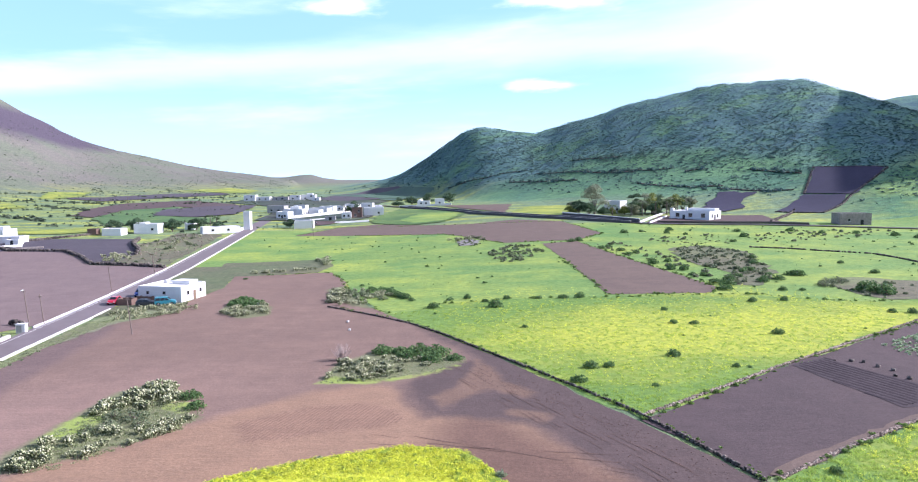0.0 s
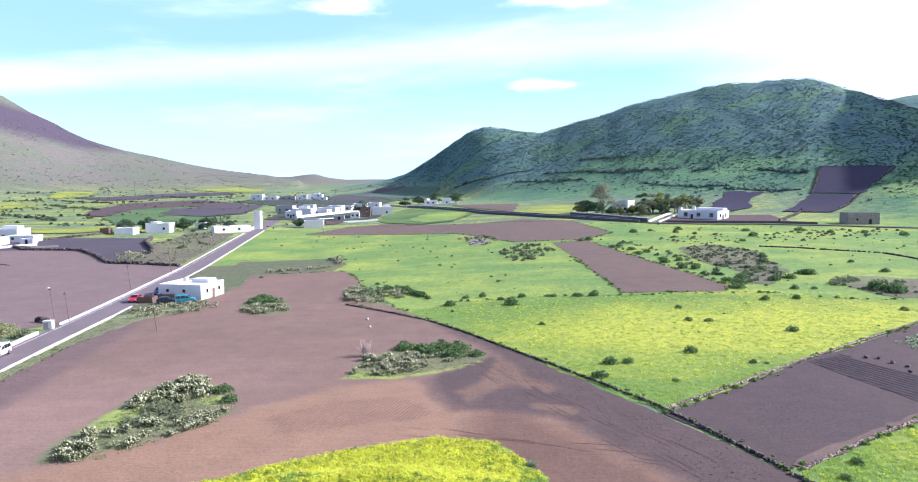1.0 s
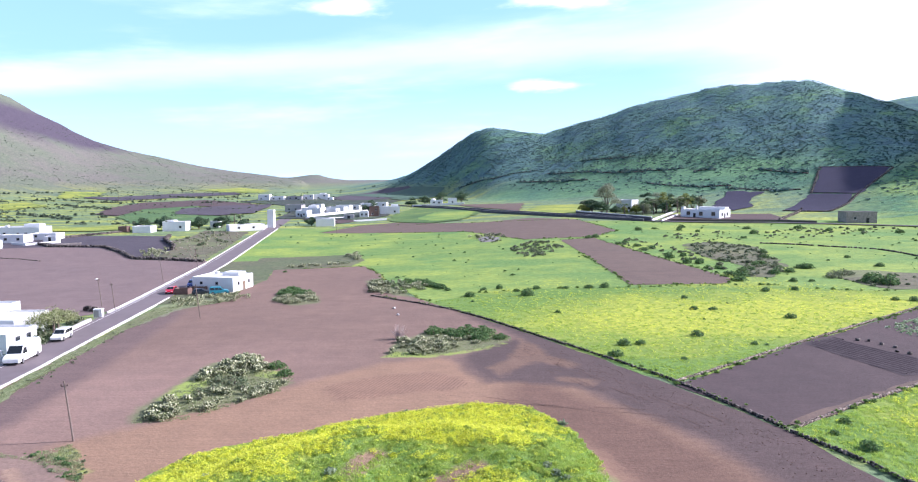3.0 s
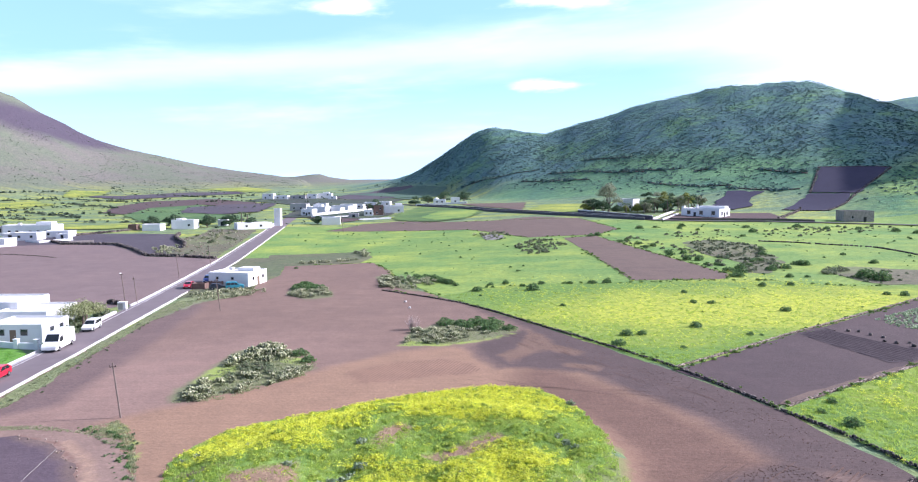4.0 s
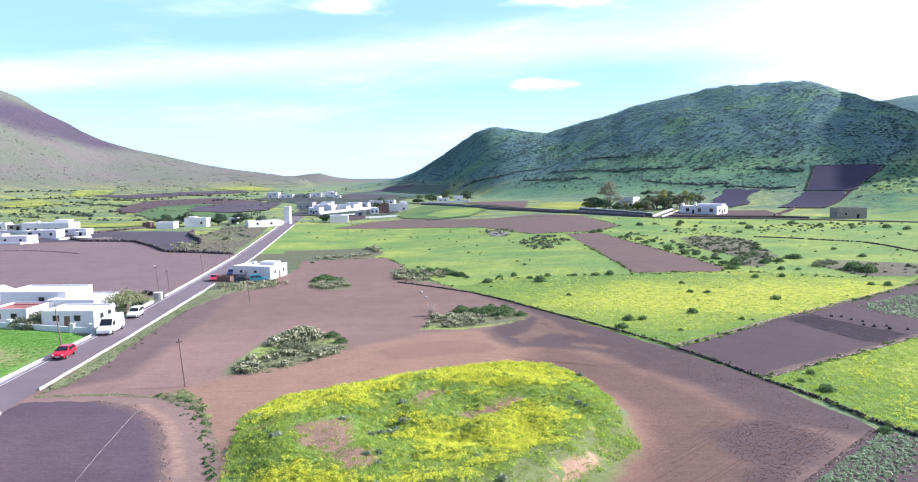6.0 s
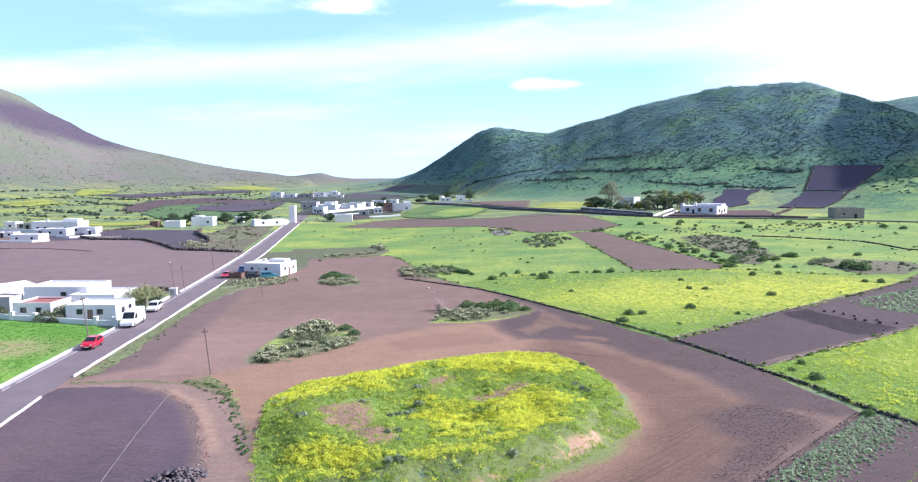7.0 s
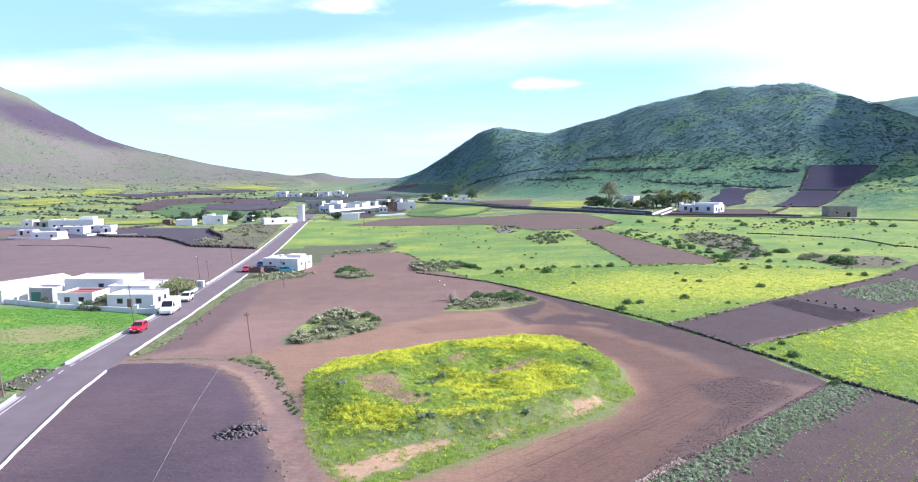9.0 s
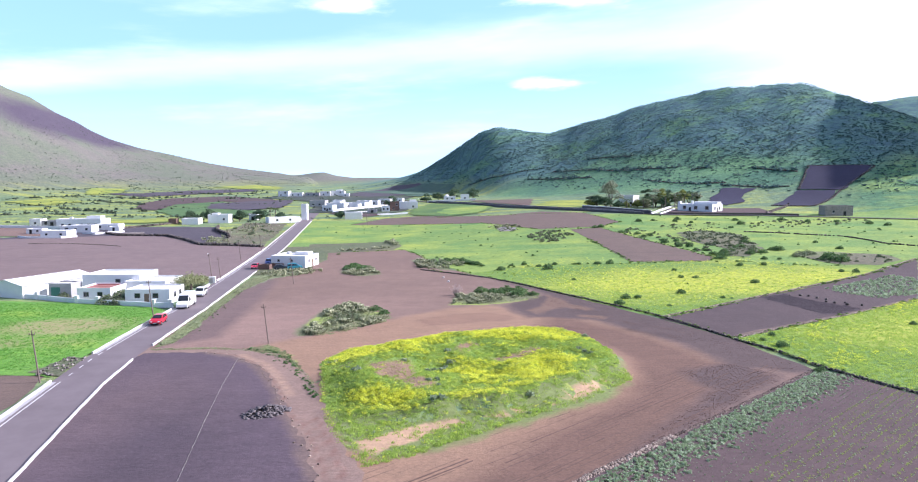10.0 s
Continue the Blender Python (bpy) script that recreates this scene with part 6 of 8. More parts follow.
def vehicle(name, category, x, y, turn, profile, waist, roof_z, half, tuck, paint, panes, wheels, label, base=0.17):
    """Side outline (x forward, z up) swept across the width; the part over the waist leans in."""
    e = empty(name, x, y, lz(x, y) + base, turn)
    tagged(e, label, category, "parked vehicles")

    def hw(z):
        return half - tuck * max(0.0, (z - waist) / (roof_z - waist)) - (0.06 if z < 0.35 else 0)

    bm = bmesh.new()
    left = [bm.verts.new((px, hw(pz), pz)) for px, pz in profile]
    right = [bm.verts.new((px, -hw(pz), pz)) for px, pz in profile]
    bm.faces.new(left)
    bm.faces.new(right[::-1])
    n = len(profile)
    for k in range(n):
        bm.faces.new((left[(k + 1) % n], left[k], right[k], right[(k + 1) % n]))
    bmesh.ops.recalc_face_normals(bm, faces=bm.faces)
    bmesh.ops.bevel(bm, geom=[ed for ed in bm.edges if abs(ed.verts[0].co.y - ed.verts[1].co.y) < 0.2], offset=0.045, segments=2, affect="EDGES")
    part("body", bm, paint, e)
    for quad in panes["side"]:
        for s in (-1, 1):
            bm = bmesh.new()
            vs = [bm.verts.new((px, s * (hw(pz) + 0.012), pz)) for px, pz in quad]
            bm.faces.new(vs if s > 0 else vs[::-1])
            part("side_window", bm, m_glass, e)
    for nm, (xa, za), (xb, zb) in panes["cross"]:
        bm = bmesh.new()
        dx, dz = zb - za, xa - xb
        L = math.hypot(dx, dz)
        ox, oz = dx / L * 0.015, dz / L * 0.015
        if nm == "rear_window":
            ox, oz = -abs(ox), abs(oz)
        else:
            ox, oz = abs(ox), abs(oz)
        vs = [bm.verts.new(c) for c in ((xa + ox, hw(za) - 0.08, za + oz), (xb + ox, hw(zb) - 0.08, zb + oz), (xb + ox, -hw(zb) + 0.08, zb + oz), (xa + ox, -hw(za) + 0.08, za + oz))]
        bm.faces.new(vs)
        part(nm, bm, m_glass, e)
    front = max(p[0] for p in profile)
    back = min(p[0] for p in profile)
    for s in (-1, 1):
        bm = bmesh.new()
        box(bm, front - 0.18, front + 0.015, s * (half - 0.25) - 0.16, s * (half - 0.25) + 0.16, 0.58, 0.74, 0.02)
        part("headlight", bm, m_lamp, e)
        bm = bmesh.new()
        box(bm, back - 0.015, back + 0.1, s * (half - 0.18) - 0.09, s * (half - 0.18) + 0.09, 0.62, 0.9, 0.02)
        part("tail_light", bm, m_redlamp, e)
        bm = bmesh.new()
        mx = panes["mirror"]
        box(bm, mx - 0.06, mx + 0.06, min(s * (half + 0.01), s * (half + 0.17)), max(s * (half + 0.01), s * (half + 0.17)), waist, waist + 0.14, 0.02)
        part("mirror", bm, paint, e)
    bm = bmesh.new()
    box(bm, front - 0.1, front + 0.04, -half + 0.1, half - 0.1, 0.22, 0.42, 0.03)
    part("bumper", bm, m_tyre, e)
    bm = bmesh.new()
    box(bm, front + 0.042, front + 0.05, -0.26, 0.26, 0.4, 0.51)
    part("number_plate", bm, m_white, e)
    for wx in wheels:
        for s in (-1, 1):
            wheel(e, wx, s * (half - 0.1), 0.31 if roof_z < 1.7 else 0.35)
    return e


HATCH = [(-1.95, 0.25), (-2.02, 0.6), (-1.98, 0.95), (-1.55, 1.38), (-1.2, 1.46), (0.05, 1.45), (0.95, 0.98), (1.75, 0.84), (2.0, 0.66), (2.02, 0.25)]
HATCH_PANES = {"side": [[(-1.55, 0.98), (-1.35, 1.34), (-0.62, 1.38), (-0.62, 0.98)], [(-0.54, 0.98), (-0.54, 1.38), (0.02, 1.36), (0.72, 0.98)]],
               "cross": [("windscreen", (0.9, 1.02), (0.12, 1.42)), ("rear_window", (-1.93, 1.0), (-1.6, 1.33))], "mirror": 0.62}
VAN = [(-2.75, 0.3), (-2.8, 1.0), (-2.75, 2.3), (-2.6, 2.42), (0.9, 2.42), (1.25, 2.3), (1.95, 1.3), (2.65, 1.05), (2.8, 0.8), (2.8, 0.3)]
VAN_PANES = {"side": [[(0.75, 1.25), (0.75, 1.95), (1.35, 1.95), (1.8, 1.3)]], "cross": [("windscreen", (1.92, 1.36), (1.32, 2.2)), ("rear_window", (-2.79, 1.4), (-2.755, 2.1))], "mirror": 1.55}
VAN = [(px * 1.16, 0.3 + (pz - 0.3) * 1.06) for px, pz in VAN]
VAN_PANES = {"side": [[(px * 1.16, 0.3 + (pz - 0.3) * 1.06) for px, pz in q] for q in VAN_PANES["side"]], "cross": [(nm, (a[0] * 1.16, 0.3 + (a[1] - 0.3) * 1.06), (b[0] * 1.16, 0.3 + (b[1] - 0.3) * 1.06)) for nm, a, b in VAN_PANES["cross"]], "mirror": 1.8}
MPV = [(-2.0, 0.28), (-2.05, 0.7), (-2.0, 1.55), (-1.85, 1.72), (0.0, 1.74), (0.35, 1.66), (1.1, 1.08), (1.85, 0.9), (2.05, 0.7), (2.05, 0.28)]
MPV_PANES = {"side": [[(-1.85, 1.08), (-1.8, 1.56), (-0.95, 1.6), (-0.95, 1.08)], [(-0.85, 1.08), (-0.85, 1.6), (-0.05, 1.6), (-0.05, 1.08)], [(0.03, 1.08), (0.03, 1.6), (0.3, 1.55), (0.85, 1.1)]],
             "cross": [("windscreen", (1.05, 1.13), (0.4, 1.62)), ("rear_window", (-2.04, 1.1), (-2.01, 1.5))], "mirror": 0.8}
TO_US = -PI / 2 + 0.13
vehicle("car", "car", -64.0, 64.2, TO_US, HATCH, 0.95, 1.46, 0.84, 0.17, m_redpaint, HATCH_PANES, (-1.25, 1.25), "bright red hatchback parked against the white kerb", 0.22)
vehicle("van", "van", -66.0, 80.5, TO_US, VAN, 1.1, 2.55, 1.02, 0.13, m_whitepaint, VAN_PANES, (-2.05, 2.05), "tall white panel van parked at the roadside", 0.17)
vehicle("car", "car", -68.4, 93.8, TO_US, MPV, 1.0, 1.74, 0.86, 0.12, m_whitepaint, MPV_PANES, (-1.3, 1.3), "white small van-like car parked at the roadside", 0.17)
vehicle("car", "car", -71.8, 142.5, TO_US, HATCH, 0.95, 1.46, 0.84, 0.17, m_redpaint, HATCH_PANES, (-1.25, 1.25), "red hatchback on the road by the white house", 0.2)
vehicle("van", "van", -70.8, 152.5, TO_US, MPV, 1.0, 1.74, 0.86, 0.12, m_bluepaint, MPV_PANES, (-1.3, 1.3), "dark blue van beside the white house", 0.1)
vehicle("car", "car", -60.4, 141.0, 0.3, MPV, 1.0, 1.74, 0.86, 0.12, m_tealpaint, MPV_PANES, (-1.3, 1.3), "teal blue pickup-like car parked before the white house", 0.1)
vehicle("car", "car", -64.0, 140.3, 0.2, HATCH, 0.95, 1.46, 0.84, 0.17, m_darkpaint, HATCH_PANES, (-1.25, 1.25), "dark car parked before the white house", 0.1)
vehicle("car", "car", -77, 372, 0.2, HATCH, 0.95, 1.46, 0.84, 0.17, m_darkpaint, HATCH_PANES, (-1.25, 1.25), "dark car parked in the village", 0.1)

# brown stone enclosures before the white house
for x, y in ((-69.0, 141.0), (-66.2, 144.2)):
    e = empty("block_pen", x, y, lz(x, y) + 0.1, -0.1)
    tagged(e, "low pen of brown concrete blocks", "pen", "block pens")
    for a, b, c, d in ((-1.6, 1.6, 0, 0.25), (-1.6, 1.6, 1.9, 2.15), (-1.6, -1.35, 0.255, 1.895), (1.35, 1.6, 0.255, 1.895)):
        bm = bmesh.new()
        box(bm, a, b, c, d, -0.3, 1.3, 0.02)
        part("wall", bm, m_brownwall, e)


# ---- plants ----
def inside(points, x, y):
    x, y = np.asarray(x, float), np.asarray(y, float)
    r = np.zeros(x.shape, bool)
    for (ax, ay), (bx, by) in zip(points, points[1:] + points[:1]):
        if ay == by:
            continue
        cross = ((ay > y) != (by > y)) & (x < (bx - ax) * (y - ay) / (by - ay) + ax)
        r ^= cross
    return r


def sprinkle(points, n, rng):
    """n places within an outline."""
    xs, ys = [p[0] for p in points], [p[1] for p in points]
    out = np.zeros((0, 2))
    while len(out) < n:
        p = np.stack([rng.uniform(min(xs), max(xs), 2 * n), rng.uniform(min(ys), max(ys), 2 * n)], -1)
        out = np.concatenate([out, p[inside(points, p[:, 0], p[:, 1])]])
    return out[:n]


def leaf_ball(n, rng, size, flat=0.75, hollow=0.55, lumps=5):
    """Loose leaves round a lumpy bush of radius 1 that stands on z = 0: triangles."""
    d = rng.normal(size=(n, 3))
    d /= np.linalg.norm(d, axis=1)[:, None]
    d[:, 2] = np.abs(d[:, 2]) * 1.15 - 0.15
    c = rng.normal(size=(lumps, 3))
    c /= np.linalg.norm(c, axis=1)[:, None]
    bulge = 0.72 + 0.38 * np.max(np.clip(d @ c.T, 0, 1) ** 3, axis=1)
    r = (hollow + (1 - hollow) * rng.rand(n) ** 0.6) * bulge
    p = d * r[:, None] * np.array([1, 1, flat]) + np.array([0, 0, 0.12])
    a = rng.normal(size=(n, 3))
    a /= np.linalg.norm(a, axis=1)[:, None]
    b = np.cross(a, d + 0.6 * rng.normal(size=(n, 3)))
    b /= np.linalg.norm(b, axis=1)[:, None] + 1e-6
    s = size * rng.uniform(0.6, 1.4, n)[:, None]
    V = np.stack([p - a * s * 0.5, p + a * s * 0.5, p + b * s], 1)
    V[..., 2] = np.maximum(V[..., 2], 0.0)
    return V.reshape(-1, 3), np.arange(3 * n).reshape(-1, 3)


def tuft(n, rng, spread, high, wide):
    """Upright blades or stalks: triangles."""
    a, r = rng.uniform(0, 2 * PI, n), spread * np.sqrt(rng.rand(n))
    base = np.stack([r * np.cos(a), r * np.sin(a), np.zeros(n)], -1)
    t = rng.uniform(0, 2 * PI, n)
    side = np.stack([np.cos(t), np.sin(t), np.zeros(n)], -1) * wide
    lean = rng.normal(size=(n, 3)) * 0.35 * high
    lean[:, 2] = high * rng.uniform(0.6, 1.2, n)
    V = np.stack([base - side, base + side, base + lean], 1)
    return V.reshape(-1, 3), np.arange(3 * n).reshape(-1, 3)


def flower_head(n, rng, spread, z0, z1, size):
    """Small tilted petals over a tuft: triangles."""
    a, r = rng.uniform(0, 2 * PI, n), spread * np.sqrt(rng.rand(n))
    p = np.stack([r * np.cos(a), r * np.sin(a), rng.uniform(z0, z1, n)], -1)
    u = rng.normal(size=(n, 3)) * np.array([1, 1, 0.45])
    u /= np.linalg.norm(u, axis=1)[:, None]
    w = np.cross(u, np.array([0, 0, 1.0]) + 0.5 * rng.normal(size=(n, 3)))
    w /= np.linalg.norm(w, axis=1)[:, None]
    V = np.stack([p - u * size * 0.6, p + u * size * 0.6, p + w * size], 1)
    return V.reshape(-1, 3), np.arange(3 * n).reshape(-1, 3)


def scattered(name, variants, places, sizes, material, label, category, seed, tall=(0.8, 1.2), lift=0.08, kind="stuff"):
    """Copies of small plants joined into one mesh."""
    rng = np.random.RandomState(seed)
    places, sizes = np.asarray(places, float), np.asarray(sizes, float)
    z = land(places[:, 0], places[:, 1]) + lift
    pick = rng.randint(0, len(variants), len(places))
    allv, allf, base = [], [], 0
    for k, (v, f) in enumerate(variants):
        m = pick == k
        n = int(m.sum())
        if not n:
            continue
        a = rng.uniform(0, 2 * PI, n)
        c, s = np.cos(a)[:, None], np.sin(a)[:, None]
        sc = sizes[m][:, None]
        V = np.stack([(v[None, :, 0] * c - v[None, :, 1] * s) * sc + places[m, 0][:, None],
                      (v[None, :, 0] * s + v[None, :, 1] * c) * sc + places[m, 1][:, None],
                      v[None, :, 2] * sc * rng.uniform(tall[0], tall[1], n)[:, None] + z[m][:, None]], -1)
        F = f[None] + (np.arange(n) * len(v))[:, None, None] + base
        allv.append(V.reshape(-1, 3))
        allf.append(F.reshape(-1, f.shape[1]))
        base += n * len(v)
    ob = raw(name, np.concatenate(allv), np.concatenate(allf), material)
    return tagged(ob, label, category, kind=kind)


def rough_noise(x, y, size, seed):
    return wave(x, y, size, seed) * 0.6 + wave(x, y, size * 0.37, seed + 1) * 0.4


rng = np.random.RandomState(21)
# scrub all over the hills
shrubs = [leaf_ball(13, rng, 1.05, 0.7, 0.5) for _ in range(6)]
p = np.stack([rng.uniform(-130, 460, 380000), rng.uniform(330, 960, 380000)], -1)
h = hill_z(p[:, 0], p[:, 1], HILL_R)
dens = np.clip((h - 4) / 30, 0, 1) * (0.4 + 0.9 * np.clip(0.5 + rough_noise(p[:, 0], p[:, 1], 70, 7), 0, 1))
p = p[rng.rand(len(p)) < dens * 0.42]
for o in ([(220, 416), (245, 386), (210, 356), (195, 377)], [(193, 375), (207, 358), (181, 331), (163, 343)], [(135, 371), (158, 405), (176, 393), (153, 360)]):
    p = p[~inside(o, p[:, 0], p[:, 1])]
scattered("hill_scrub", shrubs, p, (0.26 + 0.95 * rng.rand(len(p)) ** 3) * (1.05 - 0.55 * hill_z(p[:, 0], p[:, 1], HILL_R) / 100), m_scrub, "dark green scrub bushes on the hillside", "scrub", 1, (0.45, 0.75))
p = np.stack([rng.uniform(-1100, -150, 50000), rng.uniform(700, 1700, 50000)], -1)
h = hill_z(p[:, 0], p[:, 1], HILL_L)
p = p[(rng.rand(len(p)) < 0.2 * np.clip(0.5 + rough_noise(p[:, 0], p[:, 1], 120, 9), 0, 1)) & (h > 1) & (h < 120)]
scattered("slope_scrub", shrubs, p, rng.uniform(0.3, 0.9, len(p)), m_farscrub, "sparse scrub on the grey hillside", "scrub", 2)
# scrub on the far plain
p = np.stack([rng.uniform(-480, -90, 5000), rng.uniform(320, 950, 5000)], -1)
p = p[(rough_noise(p[:, 0], p[:, 1], 60, 12) > 0.25)]
scattered("plain_scrub", shrubs, p, 0.3 + 0.9 * rng.rand(len(p)) ** 2, m_farscrub, "low scrub on the far plain", "scrub", 3)

# hedge lines and tumbled walls between the plots of the far plain
PLAIN_LINES = [[(-465, 625), (-449, 663), (-432, 709)], [(-374, 503), (-340, 526), (-306, 562)], [(-307, 425), (-276, 435), (-252, 454)], [(-367, 602), (-270, 511)], [(-312, 396), (-291, 406), (-257, 387)], [(-399, 684), (-332, 635), (-307, 659)], [(-366, 800), (-285, 734), (-245, 783)], [(-243, 612), (-201, 646)], [(-502, 680), (-489, 718), (-468, 789)], [(-204, 367), (-177, 370), (-149, 384), (-132, 377)], [(-315, 466), (-239, 402)]]
q = []
for pts in PLAIN_LINES:
    for (ax, ay), (bx, by) in zip(pts, pts[1:]):
        n = int(math.hypot(bx - ax, by - ay) * 0.55)
        t = rng.rand(n)
        q.append(np.stack([ax + (bx - ax) * t + rng.normal(size=n) * 1.5, ay + (by - ay) * t + rng.normal(size=n) * 1.5], -1))
q = np.concatenate(q)
scattered("plain_hedge", shrubs, q, 0.4 + 1.3 * rng.rand(len(q)) ** 2, m_farscrub, "ragged hedges between plots of the far plain", "hedge", 30)

# hedges along the terraces
q = []
for pts in HEDGES[:9]:
    for (ax, ay), (bx, by) in zip(pts, pts[1:]):
        n = int(math.hypot(bx - ax, by - ay) * 0.8)
        t = rng.rand(n)
        q.append(np.stack([ax + (bx - ax) * t + rng.normal(size=n) * 1.6, ay + (by - ay) * t + rng.normal(size=n) * 1.6], -1))
q = np.concatenate(q)
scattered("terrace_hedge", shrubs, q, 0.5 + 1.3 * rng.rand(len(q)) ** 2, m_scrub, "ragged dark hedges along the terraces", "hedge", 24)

# small shrubs in the meadows
MEADOW = [(-60, 216), (-90, 300), (-40, 290), (30, 300), (120, 280), (200, 250), (220, 180), (112, 146), (80.5, 117), (44.6, 91), (19, 70), (7, 94), (-11.5, 126), (-22, 149), (-26, 168), (-34, 190), (-34, 205)]
NOT_HERE = [[(29.7, 230.5), (42.0, 232.6), (50.2, 178.8), (56.2, 143.9), (52.6, 137.7), (31.7, 138.5), (31.1, 195.2)], [(-71.0, 304.5), (-57.5, 345), (6.7, 321.1), (49.0, 308.6), (56.0, 255.1), (42.6, 235.9), (17.3, 237.8), (-3.9, 281.2), (-45.1, 297.5)]]
small = [leaf_ball(60, rng, 0.5, 0.7, 0.4) for _ in range(5)]


def free(p):
    for o in NOT_HERE:
        p = p[~inside(o, p[:, 0], p[:, 1])]
    return p


p = free(sprinkle(MEADOW, 480, rng))
p = p[~inside([(19, 68), (6, 93), (-11, 125), (12, 136), (57, 136), (84, 127), (108, 138), (80, 114)], p[:, 0], p[:, 1]) | (rng.rand(len(p)) < 0.45)]
scattered("meadow_shrubs", small, p, 0.15 + 0.42 * rng.rand(len(p)) ** 2.5, m_bush, "small dark green shrubs dotted over the meadow", "shrubs", 4)
p = np.concatenate([sprinkle([(65.9, 207.4), (77.7, 215.5), (86.4, 197.9), (78.4, 164.6), (67.7, 146), (61, 146), (65.9, 165.3), (62.3, 177.9)], 210, rng), sprinkle([(44, 222), (56, 226), (66, 170), (64, 146), (57, 146), (55, 170)], 60, rng),
                    sprinkle([(10.0, 211.8), (20.3, 231.2), (26.4, 228.3), (28.6, 208.9), (21.7, 195.4), (15.1, 187.3), (11.4, 194.9)], 130, rng), sprinkle([(-0.6, 258.4), (7.2, 266), (13.3, 252.4), (8.0, 233), (0.5, 233)], 40, rng), sprinkle([(79, 142), (87, 150), (104, 143), (98, 132), (83, 130)], 30, rng),
                    sprinkle([(62, 235), (110, 250), (150, 262), (170, 250), (120, 225), (70, 215)], 120, rng)])
scattered("scrub_thicket", small, p, 0.3 + 0.75 * rng.rand(len(p)) ** 2, m_greybush, "grey-green scrub thicket in the meadow", "scrub", 5)
# tufts that break the edges of the bare fields
q = []
for ring in (NOT_HERE[0], NOT_HERE[1], [(18.9, 66.7), (44.6, 87.9), (80.5, 113.4), (108.9, 137.9)], [(25.1, 52.5), (51.4, 69), (72.7, 83.7)], [(-12.8, 125.5), (-23.4, 148), (-27.0, 167.7), (-34.2, 187.3), (-51.9, 184.9)], [(-4, 133.5), (12, 136.8), (34, 136), (57, 136.4), (74, 128.5), (84, 127.5)]):
    for (ax, ay), (bx, by) in zip(ring, ring[1:]):
        n = int(math.hypot(bx - ax, by - ay) * 1.8)
        t = rng.rand(n)
        q.append(np.stack([ax + (bx - ax) * t + rng.normal(size=n) * 0.45, ay + (by - ay) * t + rng.normal(size=n) * 0.45], -1))
q = np.concatenate(q)
scattered("edge_weeds", small, q, 0.10 + 0.4 * rng.rand(len(q)) ** 3, m_edgeweed, "tufts of weeds along the field edges", "weeds", 25)
p = sprinkle([(-124, 290), (-129, 318), (-106, 310), (-97, 262), (-90, 210), (-107, 213), (-112, 240), (-126, 272)], 70, rng)
scattered("garden_scrub", small, p, 0.3 + 1.0 * rng.rand(len(p)) ** 2, m_greybush, "grey-green scrub on stony ground", "scrub", 26)
p = sprinkle([(-124, 290), (-129, 318), (-106, 310), (-97, 262), (-90, 210), (-107, 213), (-112, 240), (-126, 272)], 120, rng)
v, f = blocks(len(p), rng, np.concatenate([p, land(p[:, 0], p[:, 1])[:, None] + 0.22], 1), rng.uniform(0.15, 0.5, (len(p), 3)))
tagged(raw("garden_stones", v, f, m_fieldstone), "scattered stones on rough ground", "stones", kind="stuff")
# weeds along the stone walls and the verge
q = []
for (ax, ay), (bx, by) in list(zip(WALL1, WALL1[1:])) + [((24.6, 52.2), (29.2, 38.0)), ((29.2, 38.0), (32.9, 28.9)), ((32.9, 28.9), (46, 12))]:
    n = int(math.hypot(bx - ax, by - ay) * 1.1)
    s = rng.rand(n)
    q.append(np.stack([ax + (bx - ax) * s + rng.normal(size=n) * 0.35 + 0.3, ay + (by - ay) * s + rng.normal(size=n) * 0.35 + 0.2], -1))
q = np.concatenate(q)
scattered("wall_weeds", small, q, rng.uniform(0.10, 0.32, len(q)), m_edgeweed, "weeds growing over the stone wall", "weeds", 6, lift=0.2)
p = sprinkle([(-57.6, 47.8), (-59.0, 60), (-60.8, 77), (-64.5, 104), (-67.0, 126), (-62.5, 126), (-61, 100), (-57.6, 76), (-55.2, 60), (-55.2, 53)], 220, rng)
scattered("verge_weeds", small, p, 0.06 + 0.26 * rng.rand(len(p)) ** 3, m_greybush, "grey-green weeds along the road kerb", "weeds", 7)
p = np.concatenate([sprinkle([(-43, 46), (-41, 49.2), (-39, 47), (-35.5, 40), (-31.5, 31), (-30.4, 25.5), (-34.2, 34)], 110, rng), sprinkle([(-66.5, 35), (-63.5, 35), (-64.4, 43), (-67, 43)], 60, rng)])
scattered("track_weeds", small, p, 0.05 + 0.2 * rng.rand(len(p)) ** 3, m_greybush, "weeds along the dirt track", "weeds", 8)

line = [(-45, 47.6), (-40.6, 46.2), (-37.2, 41.2), (-33.2, 33), (-30.0, 25)]
q = []
for (ax, ay), (bx, by) in zip(line, line[1:]):
    n = int(math.hypot(bx - ax, by - ay) * 2.2)
    t = rng.rand(n)
    q.append(np.stack([ax + (bx - ax) * t + rng.normal(size=n) * 0.22, ay + (by - ay) * t + rng.normal(size=n) * 0.22], -1))
q = np.concatenate(q)
scattered("track_shrubs", small, q, rng.uniform(0.10, 0.34, len(q)), m_bush, "line of small shrubs beside the dirt track", "shrubs", 27)

# the mound: weeds and yellow flowers

